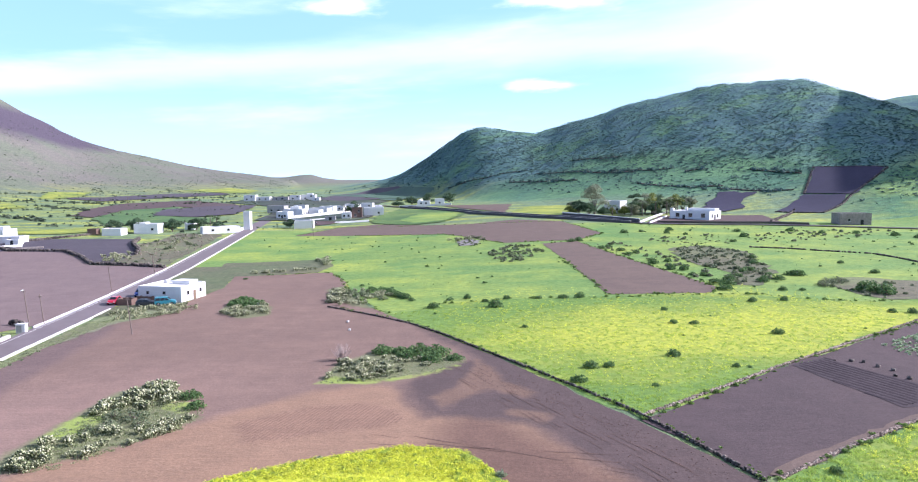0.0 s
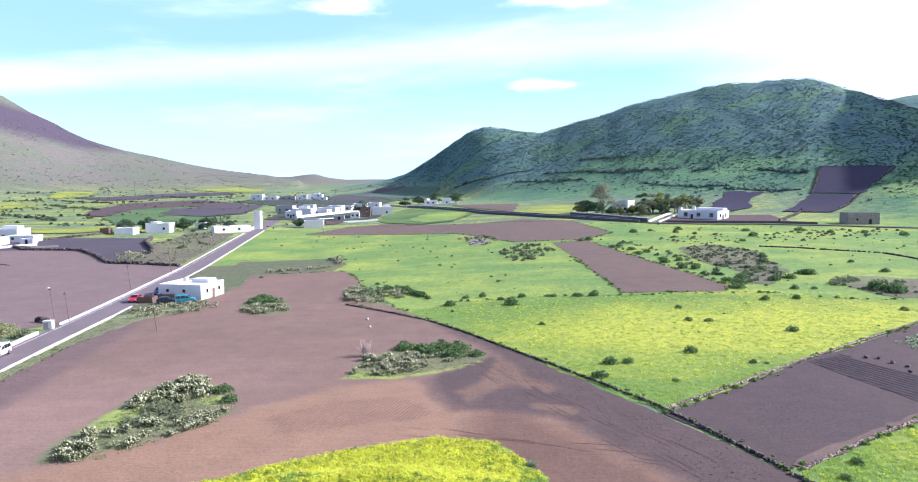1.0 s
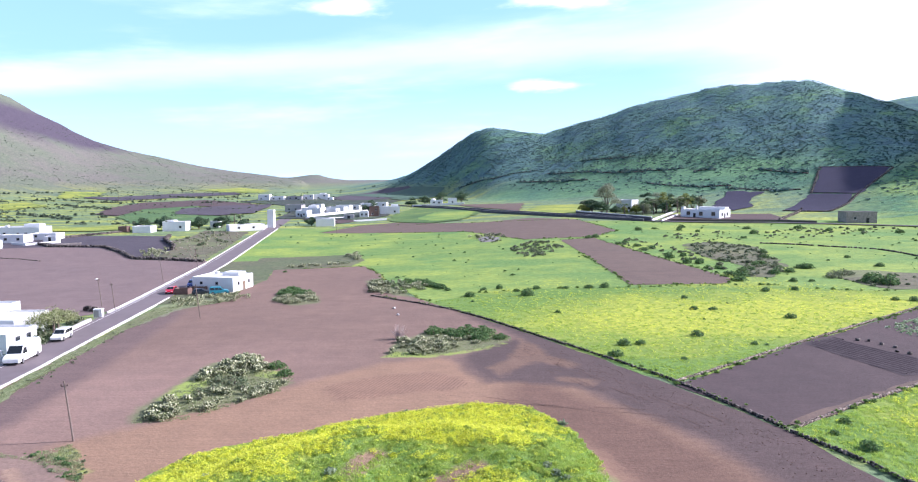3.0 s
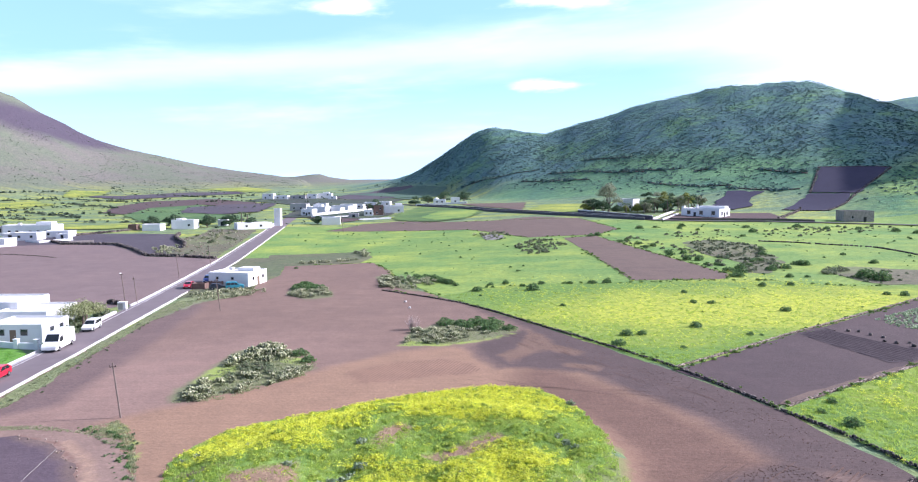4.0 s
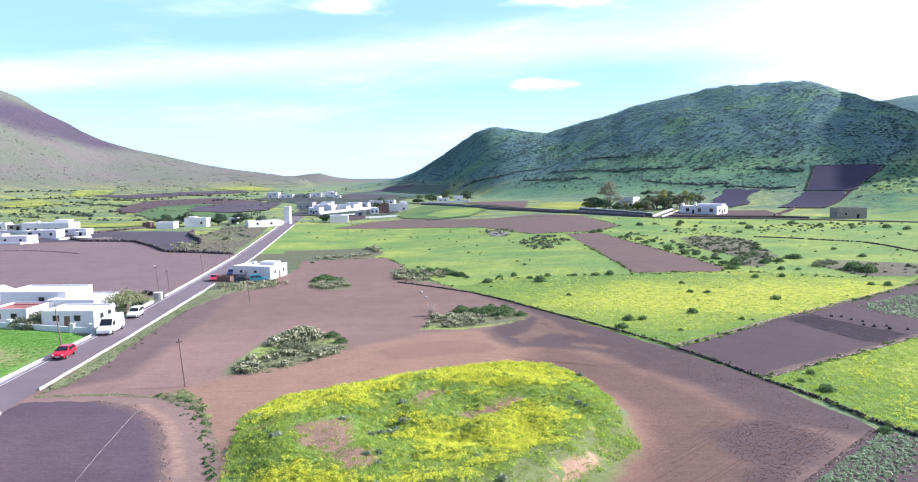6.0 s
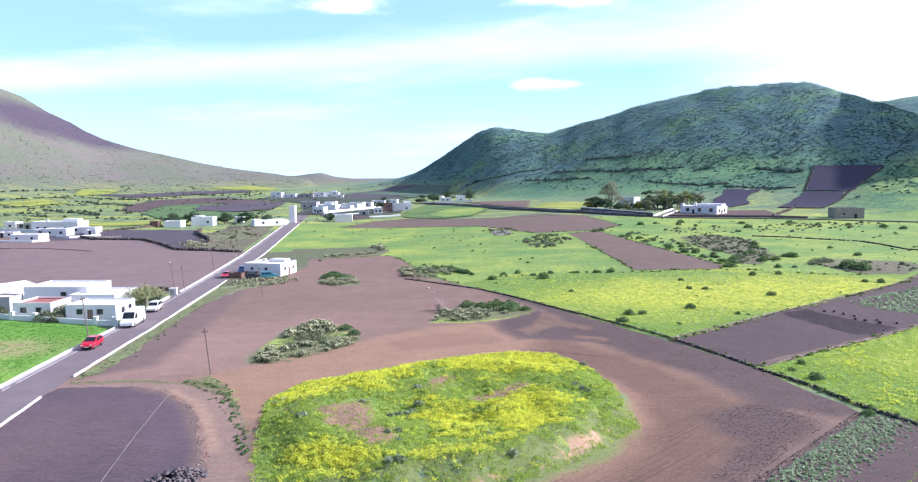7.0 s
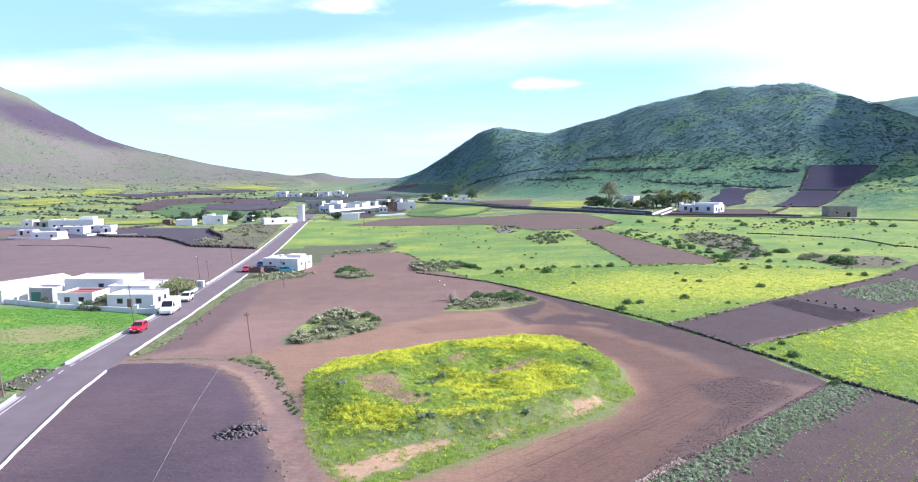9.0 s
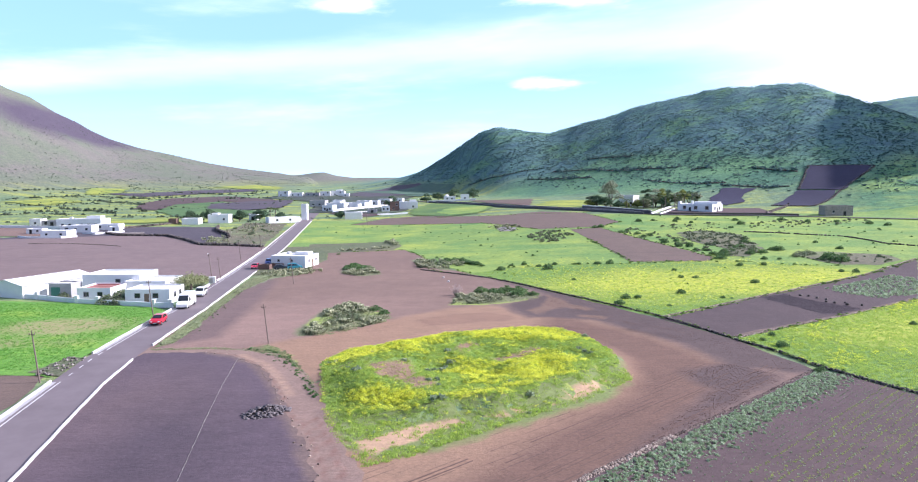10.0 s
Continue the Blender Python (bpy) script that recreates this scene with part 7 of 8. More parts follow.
def mound_places(n, seed, keep, outline=None):
    r = np.random.RandomState(seed)
    p = sprinkle(outline or APRON, n, r)
    w = rough_noise(p[:, 0], p[:, 1], 7.5, seed)
    u, v = mound_uv(p[:, 0], p[:, 1])
    q = p + r.normal(size=p.shape) * 0.7
    bare = np.zeros(len(p), bool)
    for o in BARE + SAND:
        bare |= inside(o, q[:, 0], q[:, 1])
    thin = np.where(inside(MOUND, q[:, 0], q[:, 1]), 1.0, np.clip(0.55 + 0.6 * rough_noise(p[:, 0], p[:, 1], 5, seed + 3), 0.05, 1))
    return p[(~bare | (r.rand(len(p)) < 0.04)) & (r.rand(len(p)) < keep(p, u, v, w) * thin)]


green_tufts = [tuft(10, rng, 0.24, 0.15, 0.035) for _ in range(5)]
yellow_tufts = [flower_head(14, rng, 0.22, 0.10, 0.26, 0.075) for _ in range(5)]


def blooming(p):
    d = np.max([reach(o, p[:, 0], p[:, 1]) for o in BLOOM], axis=0)
    return np.clip(0.5 + 0.45 * d + 0.9 * rough_noise(p[:, 0], p[:, 1], 4.5, 43) + 0.5 * rough_noise(p[:, 0], p[:, 1], 1.7, 47), 0, 1)


p = mound_places(44000, 31, lambda p, u, v, w: 0.75 + 0.4 * w + 0.3 * rough_noise(p[:, 0], p[:, 1], 2.2, 45))
scattered("mound_weeds", green_tufts, p, rng.uniform(0.6, 1.4, len(p)), m_weed, "bright green weeds on the mound", "weeds", 9, lift=0.1)
p = mound_places(52000, 41, lambda p, u, v, w: blooming(p) * 0.75 + 0.015)
scattered("mound_flowers", yellow_tufts, p, rng.uniform(0.6, 1.4, len(p)), m_flower, "dense lemon-yellow wildflowers on the mound", "flowers", 10, lift=0.1)
clumps = [leaf_ball(46, rng, 0.42, 0.6, 0.5) for _ in range(6)]
p = mound_places(2600, 53, lambda p, u, v, w: 0.55 + 0.5 * rough_noise(p[:, 0], p[:, 1], 5, 49), MOUND)
scattered("mound_clumps", clumps, p, 0.16 + 0.34 * rng.rand(len(p)) ** 2, m_clump, "leafy green weed clumps on the mound", "weeds", 28, lift=0.1)
p = mound_places(1900, 55, lambda p, u, v, w: blooming(p) ** 2, MOUND)
scattered("flower_clumps", clumps, p, 0.16 + 0.30 * rng.rand(len(p)) ** 2, m_bloom, "bushy clumps of yellow wildflowers on the mound", "flowers", 29, lift=0.1)
p = np.concatenate([mound_places(70, 51, lambda p, u, v, w: 0.5 + 0.5 * w), np.array([(-16.0, 35.7), (-16.5, 34.9), (-17.0, 34.2), (-16.4, 39.7), (-16.7, 21.5), (-17.4, 21.2), (-7.5, 23.3), (-17.9, 33.8), (-18.6, 33.0), (-17.3, 27.5), (-18.2, 27.0), (-26.5, 30.9), (-9.5, 27.4), (1.0, 39.6), (0.5, 40.8), (1.6, 38.7), (3.7, 54.0)])])
scattered("mound_shrubs", small, p, np.concatenate([0.15 + 0.35 * rng.rand(len(p) - 17) ** 2, rng.uniform(0.35, 0.65, 17)]), m_mixbush, "grey-green bushes on the mound", "shrubs", 11)

p = np.concatenate([sprinkle([(-57.6, 47.8), (-59.0, 60), (-60.8, 77), (-64.5, 104), (-67.0, 124), (-62, 124), (-62.2, 100), (-58.9, 76), (-56.6, 60), (-56.0, 51)], 3600, rng),
                    sprinkle([(-44.5, 46.8), (-42, 49.8), (-39.6, 47), (-36, 40.6), (-32, 32), (-29.4, 25.0), (-33.2, 34), (-37.6, 42)], 500, rng), sprinkle([(-58, 47.4), (-49, 48.2), (-43, 46), (-49, 47.2), (-57, 46.6)], 300, rng)])
scattered("verge_grass", green_tufts, p, rng.uniform(0.5, 1.2, len(p)), m_verge_blade, "pale grass and weeds along road and track", "grass", 22)
for outline, n in (([(-39, 55), (-39.5, 61), (-38.5, 70), (-32, 79), (-29, 72), (-26.5, 70.6), (-27, 65.4), (-30.9, 60), (-34, 56)], 1200), ([(-16.5, 81), (-16, 90), (-6.9, 97), (-1.5, 95), (1.4, 91), (-2.9, 85.5), (-10, 81.5)], 500)):
    p = sprinkle(outline, n, rng)
    scattered("patch_grass", green_tufts, p, rng.uniform(0.5, 1.3, len(p)), m_verge_blade, "grass among the prickly pears", "grass", 23)

# flowers and grass in the nearer meadows
p = sprinkle([(24.9, 51.8), (50.8, 68.6), (72.7, 83.9), (70, 40), (34.8, 27.0), (31.5, 34.3), (29.0, 37.7), (28.1, 45.0)], 9000, rng)
scattered("field_grass", green_tufts, p, rng.uniform(0.6, 1.5, len(p)), m_weed, "fresh grass of the green field", "grass", 12)
m = rough_noise(p[:, 0], p[:, 1], 14, 61) > 0.6 + 0.35 * rng.normal(size=len(p))
scattered("field_flowers", yellow_tufts, p[m], rng.uniform(0.6, 1.3, int(m.sum())), m_flower, "yellow flowers of the green field", "flowers", 13)
p = sprinkle([(19, 67.5), (6, 94), (-12, 126), (10, 134), (58, 137), (80, 130), (80, 115), (44.6, 89)], 9000, rng)
p = p[rng.rand(len(p)) < np.clip(1.1 - (p[:, 1] - 70) / 65, 0.02, 1)]
scattered("meadow_grass", green_tufts, p, rng.uniform(0.6, 1.5, len(p)), m_weed, "fresh meadow grass", "grass", 14)
p = sprinkle([(22, 75), (10, 92), (0, 112), (-5, 128), (10, 150), (60, 150), (78, 128), (78, 115), (44.6, 91)], 6000, rng)
m = rough_noise(p[:, 0], p[:, 1], 30, 63) * 0.35 + 0.3 * rough_noise(p[:, 0], p[:, 1], 7, 65) + 0.25 - np.hypot((p[:, 0] - 40) / 62, (p[:, 1] - 108) / 40) ** 2 * 0.6 > rng.normal(size=len(p)) * 0.35
p = free(p[m])
scattered("meadow_flowers", yellow_tufts, p, rng.uniform(0.6, 1.2, len(p)), m_flower, "yellow wildflowers of the meadow", "flowers", 15)
p = sprinkle([(-118, 88), (-90.2, 84), (-72.0, 78.6), (-69, 76.7), (-67, 51.5), (-66.5, 43.3), (-68, 37), (-118, 38)], 14000, rng)
p = p[(rng.rand(len(p)) < 0.35) | ~inside([(-88, 62), (-84, 70), (-74, 69), (-70, 63), (-74, 57), (-82, 56)], p[:, 0], p[:, 1])]
scattered("lawn_grass", green_tufts, p, rng.uniform(0.4, 1.0, len(p)), m_lawngrass, "vivid green grass", "grass", 16)

# rows of vegetables
cabbage = [leaf_ball(26, rng, 0.75, 0.55, 0.3) for _ in range(5)]


def rows(a, b, count, gap, step, skip, seed, wob=0.08):
    """Plants in rows that run from a to b, each next row gap metres to the right."""
    r = np.random.RandomState(seed)
    (ax, ay), (bx, by) = a, b
    L = math.hypot(bx - ax, by - ay)
    ux, uy = (bx - ax) / L, (by - ay) / L
    out = []
    for k in range(count):
        s = np.arange(0, L, step) + r.uniform(-0.1, 0.1, len(np.arange(0, L, step)))
        s = s[r.rand(len(s)) > skip(k)]
        o = 0.5 + k * gap
        out.append(np.stack([ax + ux * s + uy * o + r.normal(size=len(s)) * wob, ay + uy * s - ux * o + r.normal(size=len(s)) * wob], -1))
    return np.concatenate(out)


CROP = [(28.1, 35.3), (-5.2, 5.0), (-16, -12), (18, -12), (60, 5), (34.0, 25.4), (30.8, 32.8)]
p = rows((-16, -4.4), (28.6, 35.9), 15, 0.34, 0.27, lambda k: 0.02 + (0.02 if k < 10 else 0.07) * k, 71, 0.12)
p = p[inside(CROP, p[:, 0], p[:, 1])]
scattered("cabbages", cabbage, p, rng.uniform(0.11, 0.24, len(p)), m_cabbage, "dense rows of blue-green cabbage plants", "crop", 17)
p = rows((-12, -5), (32, 35), 44, 0.55, 0.45, lambda k: 0.45 if k < 14 else 0.6, 72)
p = p[inside(CROP, p[:, 0], p[:, 1])]
scattered("seedlings", cabbage, p, rng.uniform(0.05, 0.12, len(p)), m_cabbage, "sparse rows of young vegetable plants", "crop", 18)
p = rows((5.5, 5), (33, 30), 26, 0.72, 0.16, lambda k: 0.35 + 0.4 * (k % 3 == 1), 73)
p = p[inside(CROP, p[:, 0], p[:, 1]) & (p[:, 0] > 8)]
scattered("onion_rows", [tuft(8, rng, 0.16, 0.26, 0.035) for _ in range(3)], p, rng.uniform(0.25, 0.6, len(p)), m_weed, "thin yellow-green rows of young onions", "crop", 19)
p = rows((60, 96), (86, 112.5), 22, 0.95, 0.8, lambda k: 0.25, 74)
p = p[inside([(62, 99.5), (82, 112.6), (96, 122), (100, 120), (76, 89), (65, 84), (62.5, 92)], p[:, 0], p[:, 1])]
scattered("cabbages", cabbage, p, rng.uniform(0.25, 0.42, len(p)), m_cabbage, "rows of pale green cabbages in dark soil", "crop", 20)


# ploughed ridges as real ridges
def ridges(name, a, b, count, gap, high, wide, material, label, lift=0.1, keep=None, loose=0.0):
    (ax, ay), (bx, by) = a, b
    L = math.hypot(bx - ax, by - ay)
    ux, uy = (bx - ax) / L, (by - ay) / L
    r = np.random.RandomState(count)
    v, f = [], []
    for k in range(count):
        o = k * gap + loose * r.uniform(-0.5, 0.5) * gap
        row, away = high * (1 - loose * r.rand()), r.uniform(0, 9)
        n = int(L / 0.8)
        started = False
        for j in range(n + 1):
            s = L * j / n
            x, y = ax + ux * s + uy * o, ay + uy * s - ux * o
            bare = loose and math.sin(s * 0.35 + away) + math.sin(s * 0.13 + 2 * away) < 1.2 * loose - 0.6
            if bare or (keep and not bool(inside(keep, [x], [y])[0])):
                started = False
                continue
            z = lz(x, y) + lift
            w, hh = wide * r.uniform(0.92, 1.08), row * r.uniform(0.85, 1.1)
            i0 = len(v)
            v += [(x - uy * w / 2, y + ux * w / 2, z - 0.03), (x, y, z + hh), (x + uy * w / 2, y - ux * w / 2, z - 0.03)]
            if started:
                f += [(i0 - 3, i0 - 2, i0 + 1, i0), (i0 - 2, i0 - 1, i0 + 2, i0 + 1)]
            started = True
    return tagged(raw(name, v, f, material), label, "furrows", kind="stuff")


STRIP = [(44.0, 86.9), (50.1, 90.4), (53.2, 81.8), (56.5, 74.3), (50.5, 70.2), (47.3, 69.9), (46.0, 76.9)]
ridges("furrows", (49.8, 91), (58, 70), 11, 0.9, 0.15, 0.55, m_strip, "deep dark furrows of the ploughed strip", keep=STRIP)
ridges("furrows", (-26, 61), (-17.5, 84), 62, 0.44, 0.045, 0.22, m_clay, "shallow plough ridges", 0.085, [(-22.5, 67.0), (-19.9, 61.7), (-16.5, 62.1), (-12.2, 64.4), (-7.4, 65.2), (-5.0, 67.9), (-6.4, 70.6), (-9.9, 73.3), (-15.7, 71.9), (-19.2, 69.3)])
ridges("furrows", (-30, 3), (18, 48), 30, 0.62, 0.07, 0.26, m_trackmark, "plough furrows in the reddish soil", 0.08, [(-15, -5), (-4.5, 6.6), (8.3, 19), (26, 35), (22, 40), (13, 38), (6, 29), (-3, 19.5), (-13, 11), (-21, 3)], 0.8)
CRUMB = [(11.4, 34.9), (18.8, 38.7), (22.6, 34.7), (22.7, 32.0), (16.1, 26.0), (8.9, 18.6), (1.7, 11.5), (-2.0, 8.2), (3.6, 16.3), (9.8, 23.4), (12.9, 28.0)]
q = np.concatenate([sprinkle(CRUMB, 1100, rng), sprinkle([(22, 36), (27, 36), (25, 52), (17, 66), (5, 90), (0, 88), (12, 64), (18, 48)], 500, rng)])
v, f = blocks(len(q), rng, np.concatenate([q, land(q[:, 0], q[:, 1])[:, None] + 0.09], 1), rng.uniform(0.05, 0.115, (len(q), 3)) * np.array([1, 1, 0.45]))
tagged(raw("clods", v, f, m_trackmark), "crumbled dark clods of ploughed earth", "clods", kind="stuff")
q = np.array([(52.7, 88.4), (54.0, 87.9), (54.5, 85.6), (55.3, 83.8), (54.0, 81.4), (54.9, 80.1), (57.0, 80.4), (56.2, 78.3), (58.5, 77.6)])
v, f = blocks(len(q), rng, np.concatenate([q, land(q[:, 0], q[:, 1])[:, None] + 0.2], 1), rng.uniform(0.25, 0.5, (len(q), 3)))
tagged(raw("lava_lumps", v, f, m_stone), "dark lava lumps set out in rows", "rocks", kind="stuff")


# ---- bushes, cacti and trees ----
def bush(name, seed, n, size, material, label, category="bush", flat=0.75):
    r = np.random.RandomState(seed)
    e = new(name)
    tagged(e, label, category)
    v, f = leaf_ball(n, r, size, flat, 0.35, 7)
    raw("crown", v, f, material, e)
    bm = bmesh.new()
    for k in range(5):
        a = 2 * PI * k / 5
        bmesh.ops.create_cone(bm, cap_ends=True, segments=5, radius1=0.05, radius2=0.02, depth=0.7,
                              matrix=Matrix.Translation((0.18 * math.cos(a), 0.18 * math.sin(a), 0.25)) @ Matrix.Rotation(0.5, 4, Vector((-math.sin(a), math.cos(a), 0))))
    part("stems", bm, m_pole, e)
    return e


def stand(ob, x, y, size, turn=0.0, tall=1.0, sink=0.03):
    return Matrix.Translation((x, y, lz(x, y) + 0.08 - sink)) @ Matrix.Rotation(turn, 4, "Z") @ Matrix.Diagonal((size, size, size * tall, 1))


rnd = random.Random(8)
kinds = [bush("bush", 100 + k, 420, 0.17, m_bush, "rounded dark green bush in the meadow") for k in range(3)]
for k, o in enumerate(kinds):
    o["group"] = "meadow bushes"
BUSHES = [(17.7, 86.9, 1.1), (20.2, 87.1, 0.9), (14.9, 80.6, 1.2), (30.4, 92.4, 1.1), (23.6, 78.4, 0.6), (-4.2, 130.2, 1.2), (8.0, 129.5, 1.5), (17.0, 136.4, 1.0), (22, 136.3, 1.0), (25.3, 136.3, 1.1), (57, 141, 1.9), (57.0, 128.5, 0.9), (63.5, 129.1, 0.9), (80.6, 157.4, 1.9), (84.5, 137.5, 2.4), (86.5, 134.7, 2.1), (36.6, 112.2, 0.9), (39.8, 111.6, 0.8), (38.2, 122.3, 0.7), (36.6, 86.4, 0.7), (50.5, 104.2, 0.9)]
# those from (-16.3, 152.6) to (-8.9, 138.4) stand in for a hollow's shadow line
STRIP_BUSHES = [(43.0, 233.7, 1.5), (48.8, 214.3, 1.3), (50.5, 205.2, 1.2), (53.8, 199.5, 1.3), (53.6, 183.2, 1.4), (57.3, 181.2, 1.1), (56.9, 167.4, 1.4), (58.7, 158.3, 1.3), (59.4, 146.3, 1.6), (68.4, 149.4, 1.5), (73.4, 157.2, 1.4), (72.1, 165.0, 1.5), (83.2, 262, 1.6), (71.1, 258, 1.4), (63.8, 254, 1.5), (79.1, 252, 1.3), (84.3, 246.3, 1.2), (106.9, 256, 1.5), (101.7, 238.2, 1.6), (92.5, 224.1, 1.4),
                (127.1, 256, 1.7), (134.5, 247.5, 1.5), (146.3, 246, 1.6), (155.6, 238, 1.7), (158.7, 231, 1.5), (80.5, 159.0, 1.6), (78.8, 158.0, 1.3), (68.1, 139.4, 0.9), (72.1, 139.2, 0.9), (77.3, 118.2, 0.8), (80.5, 117.4, 0.9), (100.6, 175.6, 1.1), (-16.3, 152.6, 1.1), (-14.2, 150.0, 1.2), (-12.6, 146.6, 1.2), (-11.4, 143.5, 1.2), (-10, 141, 1.1), (-8.9, 138.4, 0.9), (-1.0, 137.7, 0.8), (2.5, 138.8, 0.9), (6.3, 134.6, 0.8), (10.7, 137.2, 0.9)]
FAR_BUSHES = [(29.7, 47.2, 0.95), (28.7, 51.0, 0.6), (28.4, 35.0, 0.7), (31.4, 54.0, 0.6), (56.9, 61.2, 0.8), (73.6, 152.1, 1.3), (46.3, 212, 1.2), (50.5, 196.2, 1.4), (52.6, 178.6, 1.3), (54, 168.4, 1.4), (56.4, 159.2, 1.3), (57.8, 149, 1.3), (62, 152, 1.5), (66, 156, 1.2), (70, 163, 1.2), (78, 176, 1.4), (82, 186, 1.3), (40, 232, 1.3), (100, 160, 1.2), (-22, 160, 0.8), (-55, 178, 0.6)]
for k, (x, y, s) in enumerate(BUSHES + FAR_BUSHES + STRIP_BUSHES):
    m = stand(kinds[k % 3], x, y, s, rnd.uniform(0, 6), rnd.uniform(0.8, 1.1))
    if k < 3:
        kinds[k].matrix_basis = m
    else:
        copy_thing(kinds[k % 3], m)
GARDEN = [(-80.6, 83.4, 1.7), (-81.7, 88.5, 1.7), (-82.9, 84.8, 1.3), (-70.6, 90.5, 1.1), (-72.5, 95, 1.3), (-76, 103, 1.2), (-78, 106, 1.0), (-74, 108, 1.1), (-96, 93, 0.9)]
gb = bush("bush", 120, 420, 0.17, m_greybush, "grey-green garden bush beside the white houses")
gb["group"] = "garden bushes"
for k, (x, y, s) in enumerate(GARDEN):
    m = stand(gb, x, y, s, rnd.uniform(0, 6))
    if k:
        copy_thing(gb, m)
    else:
        gb.matrix_basis = m


def pear(seed, tiers, pads):
    """A prickly pear: flat oval pads growing on one another, in one mesh."""
    r = random.Random(seed)
    v, f = [], []

    def pad(base, up, face, length, width):
        side = up.cross(face).normalized()
        c = base + up * length * 0.5
        i0 = len(v)
        for k in range(8):
            a = 2 * PI * k / 8
            w = width * (1.0 + 0.12 * math.sin(a))
            v.append(tuple(c + up * (math.sin(a) * length * 0.5) + side * (math.cos(a) * w * 0.5)))
        v.append(tuple(c + face * 0.05))
        v.append(tuple(c - face * 0.05))
        for k in range(8):
            f.append((i0 + k, i0 + (k + 1) % 8, i0 + 8))
            f.append((i0 + (k + 1) % 8, i0 + k, i0 + 9))
        return c + up * length * 0.45, side

    def grow(base, up, tier):
        face = Vector((r.gauss(0, 1), r.gauss(0, 1), r.gauss(0, 0.35)))
        face = (face - up * face.dot(up)).normalized()
        L = r.uniform(0.34, 0.56)
        tip, side = pad(base, up, face, L, L * r.uniform(0.55, 0.75))
        if tier < tiers:
            for _ in range(r.choice((1, 2, 2, 3))):
                u2 = (up + side * r.uniform(-0.9, 0.9) + face * r.uniform(-0.5, 0.5)).normalized()
                grow(tip + side * r.uniform(-0.1, 0.1), u2, tier + 1)

    for _ in range(pads):
        a, d = r.uniform(0, 2 * PI), r.uniform(0, 0.72)
        grow(Vector((d * math.cos(a), d * math.sin(a), -0.02)), Vector((r.gauss(0, 0.35), r.gauss(0, 0.35), 1)).normalized(), 0)
    return v, f


cacti = []
for k in range(4):
    v, f = pear(200 + k, 2 if k else 3, 9)
    o = raw("prickly_pear", v, f, m_cactus)
    tagged(o, "grey-green prickly pear cactus with flat oval pads", "cactus", "prickly pears")
    cacti.append(o)
made = 0


def plant_cacti(outline, n, lo, hi, seed):
    global made
    r = np.random.RandomState(seed)
    for x, y in sprinkle(outline, n, r):
        o = cacti[made % 4]
        m = stand(o, float(x), float(y), r.uniform(lo, hi), r.uniform(0, 6.28), r.uniform(0.8, 1.1))
        if made < 4:
            o.matrix_basis = m
        else:
            copy_thing(o, m)
        made += 1


plant_cacti([(-38.5, 69), (-38.6, 74), (-35.7, 81), (-32.4, 79.6), (-31, 74), (-34, 71)], 62, 0.55, 0.95, 1)
plant_cacti([(-39, 56), (-39, 62), (-36.5, 63), (-35, 58), (-36, 55.5)], 24, 0.5, 0.85, 2)
plant_cacti([(-35, 56.5), (-34.0, 60), (-28.5, 69), (-26.6, 70.5), (-27, 66), (-31, 60)], 30, 0.45, 0.75, 3)
plant_cacti([(-16.4, 82), (-15.5, 90), (-12, 92), (-7, 86), (-9.5, 82)], 44, 0.45, 0.85, 4)
plant_cacti([(-46, 131), (-45, 135), (-38, 135), (-35.5, 130), (-39.7, 124.5)], 44, 0.55, 0.95, 5)
plant_cacti([(-36, 136), (-42, 138), (-38, 133)], 8, 0.55, 0.9, 6)
plant_cacti([(-28.5, 149), (-26, 156), (-22, 153), (-22, 140), (-26, 138)], 40, 0.55, 1.0, 7)
plant_cacti([(-37, 60), (-37.5, 68), (-34, 72), (-31, 69), (-33, 62)], 9, 0.5, 0.9, 8)
plant_cacti([(-13, 84), (-14, 91), (-6, 95), (-3, 88), (-9, 83)], 18, 0.5, 0.8, 9)
plant_cacti([(-29, 149), (-25, 157), (-18, 153), (-13, 144), (-18, 135), (-25, 136)], 46, 0.5, 0.95, 10)
thickets = [(np.array(v), np.array(f)) for v, f in (pear(210 + k, 2, 6) for k in range(4))]
for k, (outline, n, lo, hi, label) in enumerate((
        ([(-67, 131), (-62, 138), (-56, 140.5), (-50.5, 137), (-55, 128), (-63, 124)], 85, 0.35, 0.8, "prickly pears below the lone white house"),
        ([(-57, 188), (-40, 193), (-40, 195.5), (-57, 190.5)], 26, 0.5, 0.8, "row of prickly pears along the fallow strip"),
        ([(-44, 215), (-41, 222), (-36, 202), (-38, 200)], 26, 0.6, 1.0, "prickly pears at the fallow strip's end"),
        ([(-120, 232), (-114, 240), (-104, 218), (-112, 216)], 34, 0.6, 1.1, "prickly pear thicket beside the ash field"),
        ([(-124, 318), (-112, 300), (-104, 262), (-118, 268)], 16, 0.6, 1.1, "prickly pears on stony ground"),
        ([(-3, 256), (8, 256), (8, 250), (-2, 250)], 10, 0.8, 1.1, "prickly pears in the meadow"))):
    p = sprinkle(outline, n, rng)
    scattered("cactus_thicket", thickets, p, rng.uniform(lo, hi, n), m_cactus, label, "cactus", 80 + k)
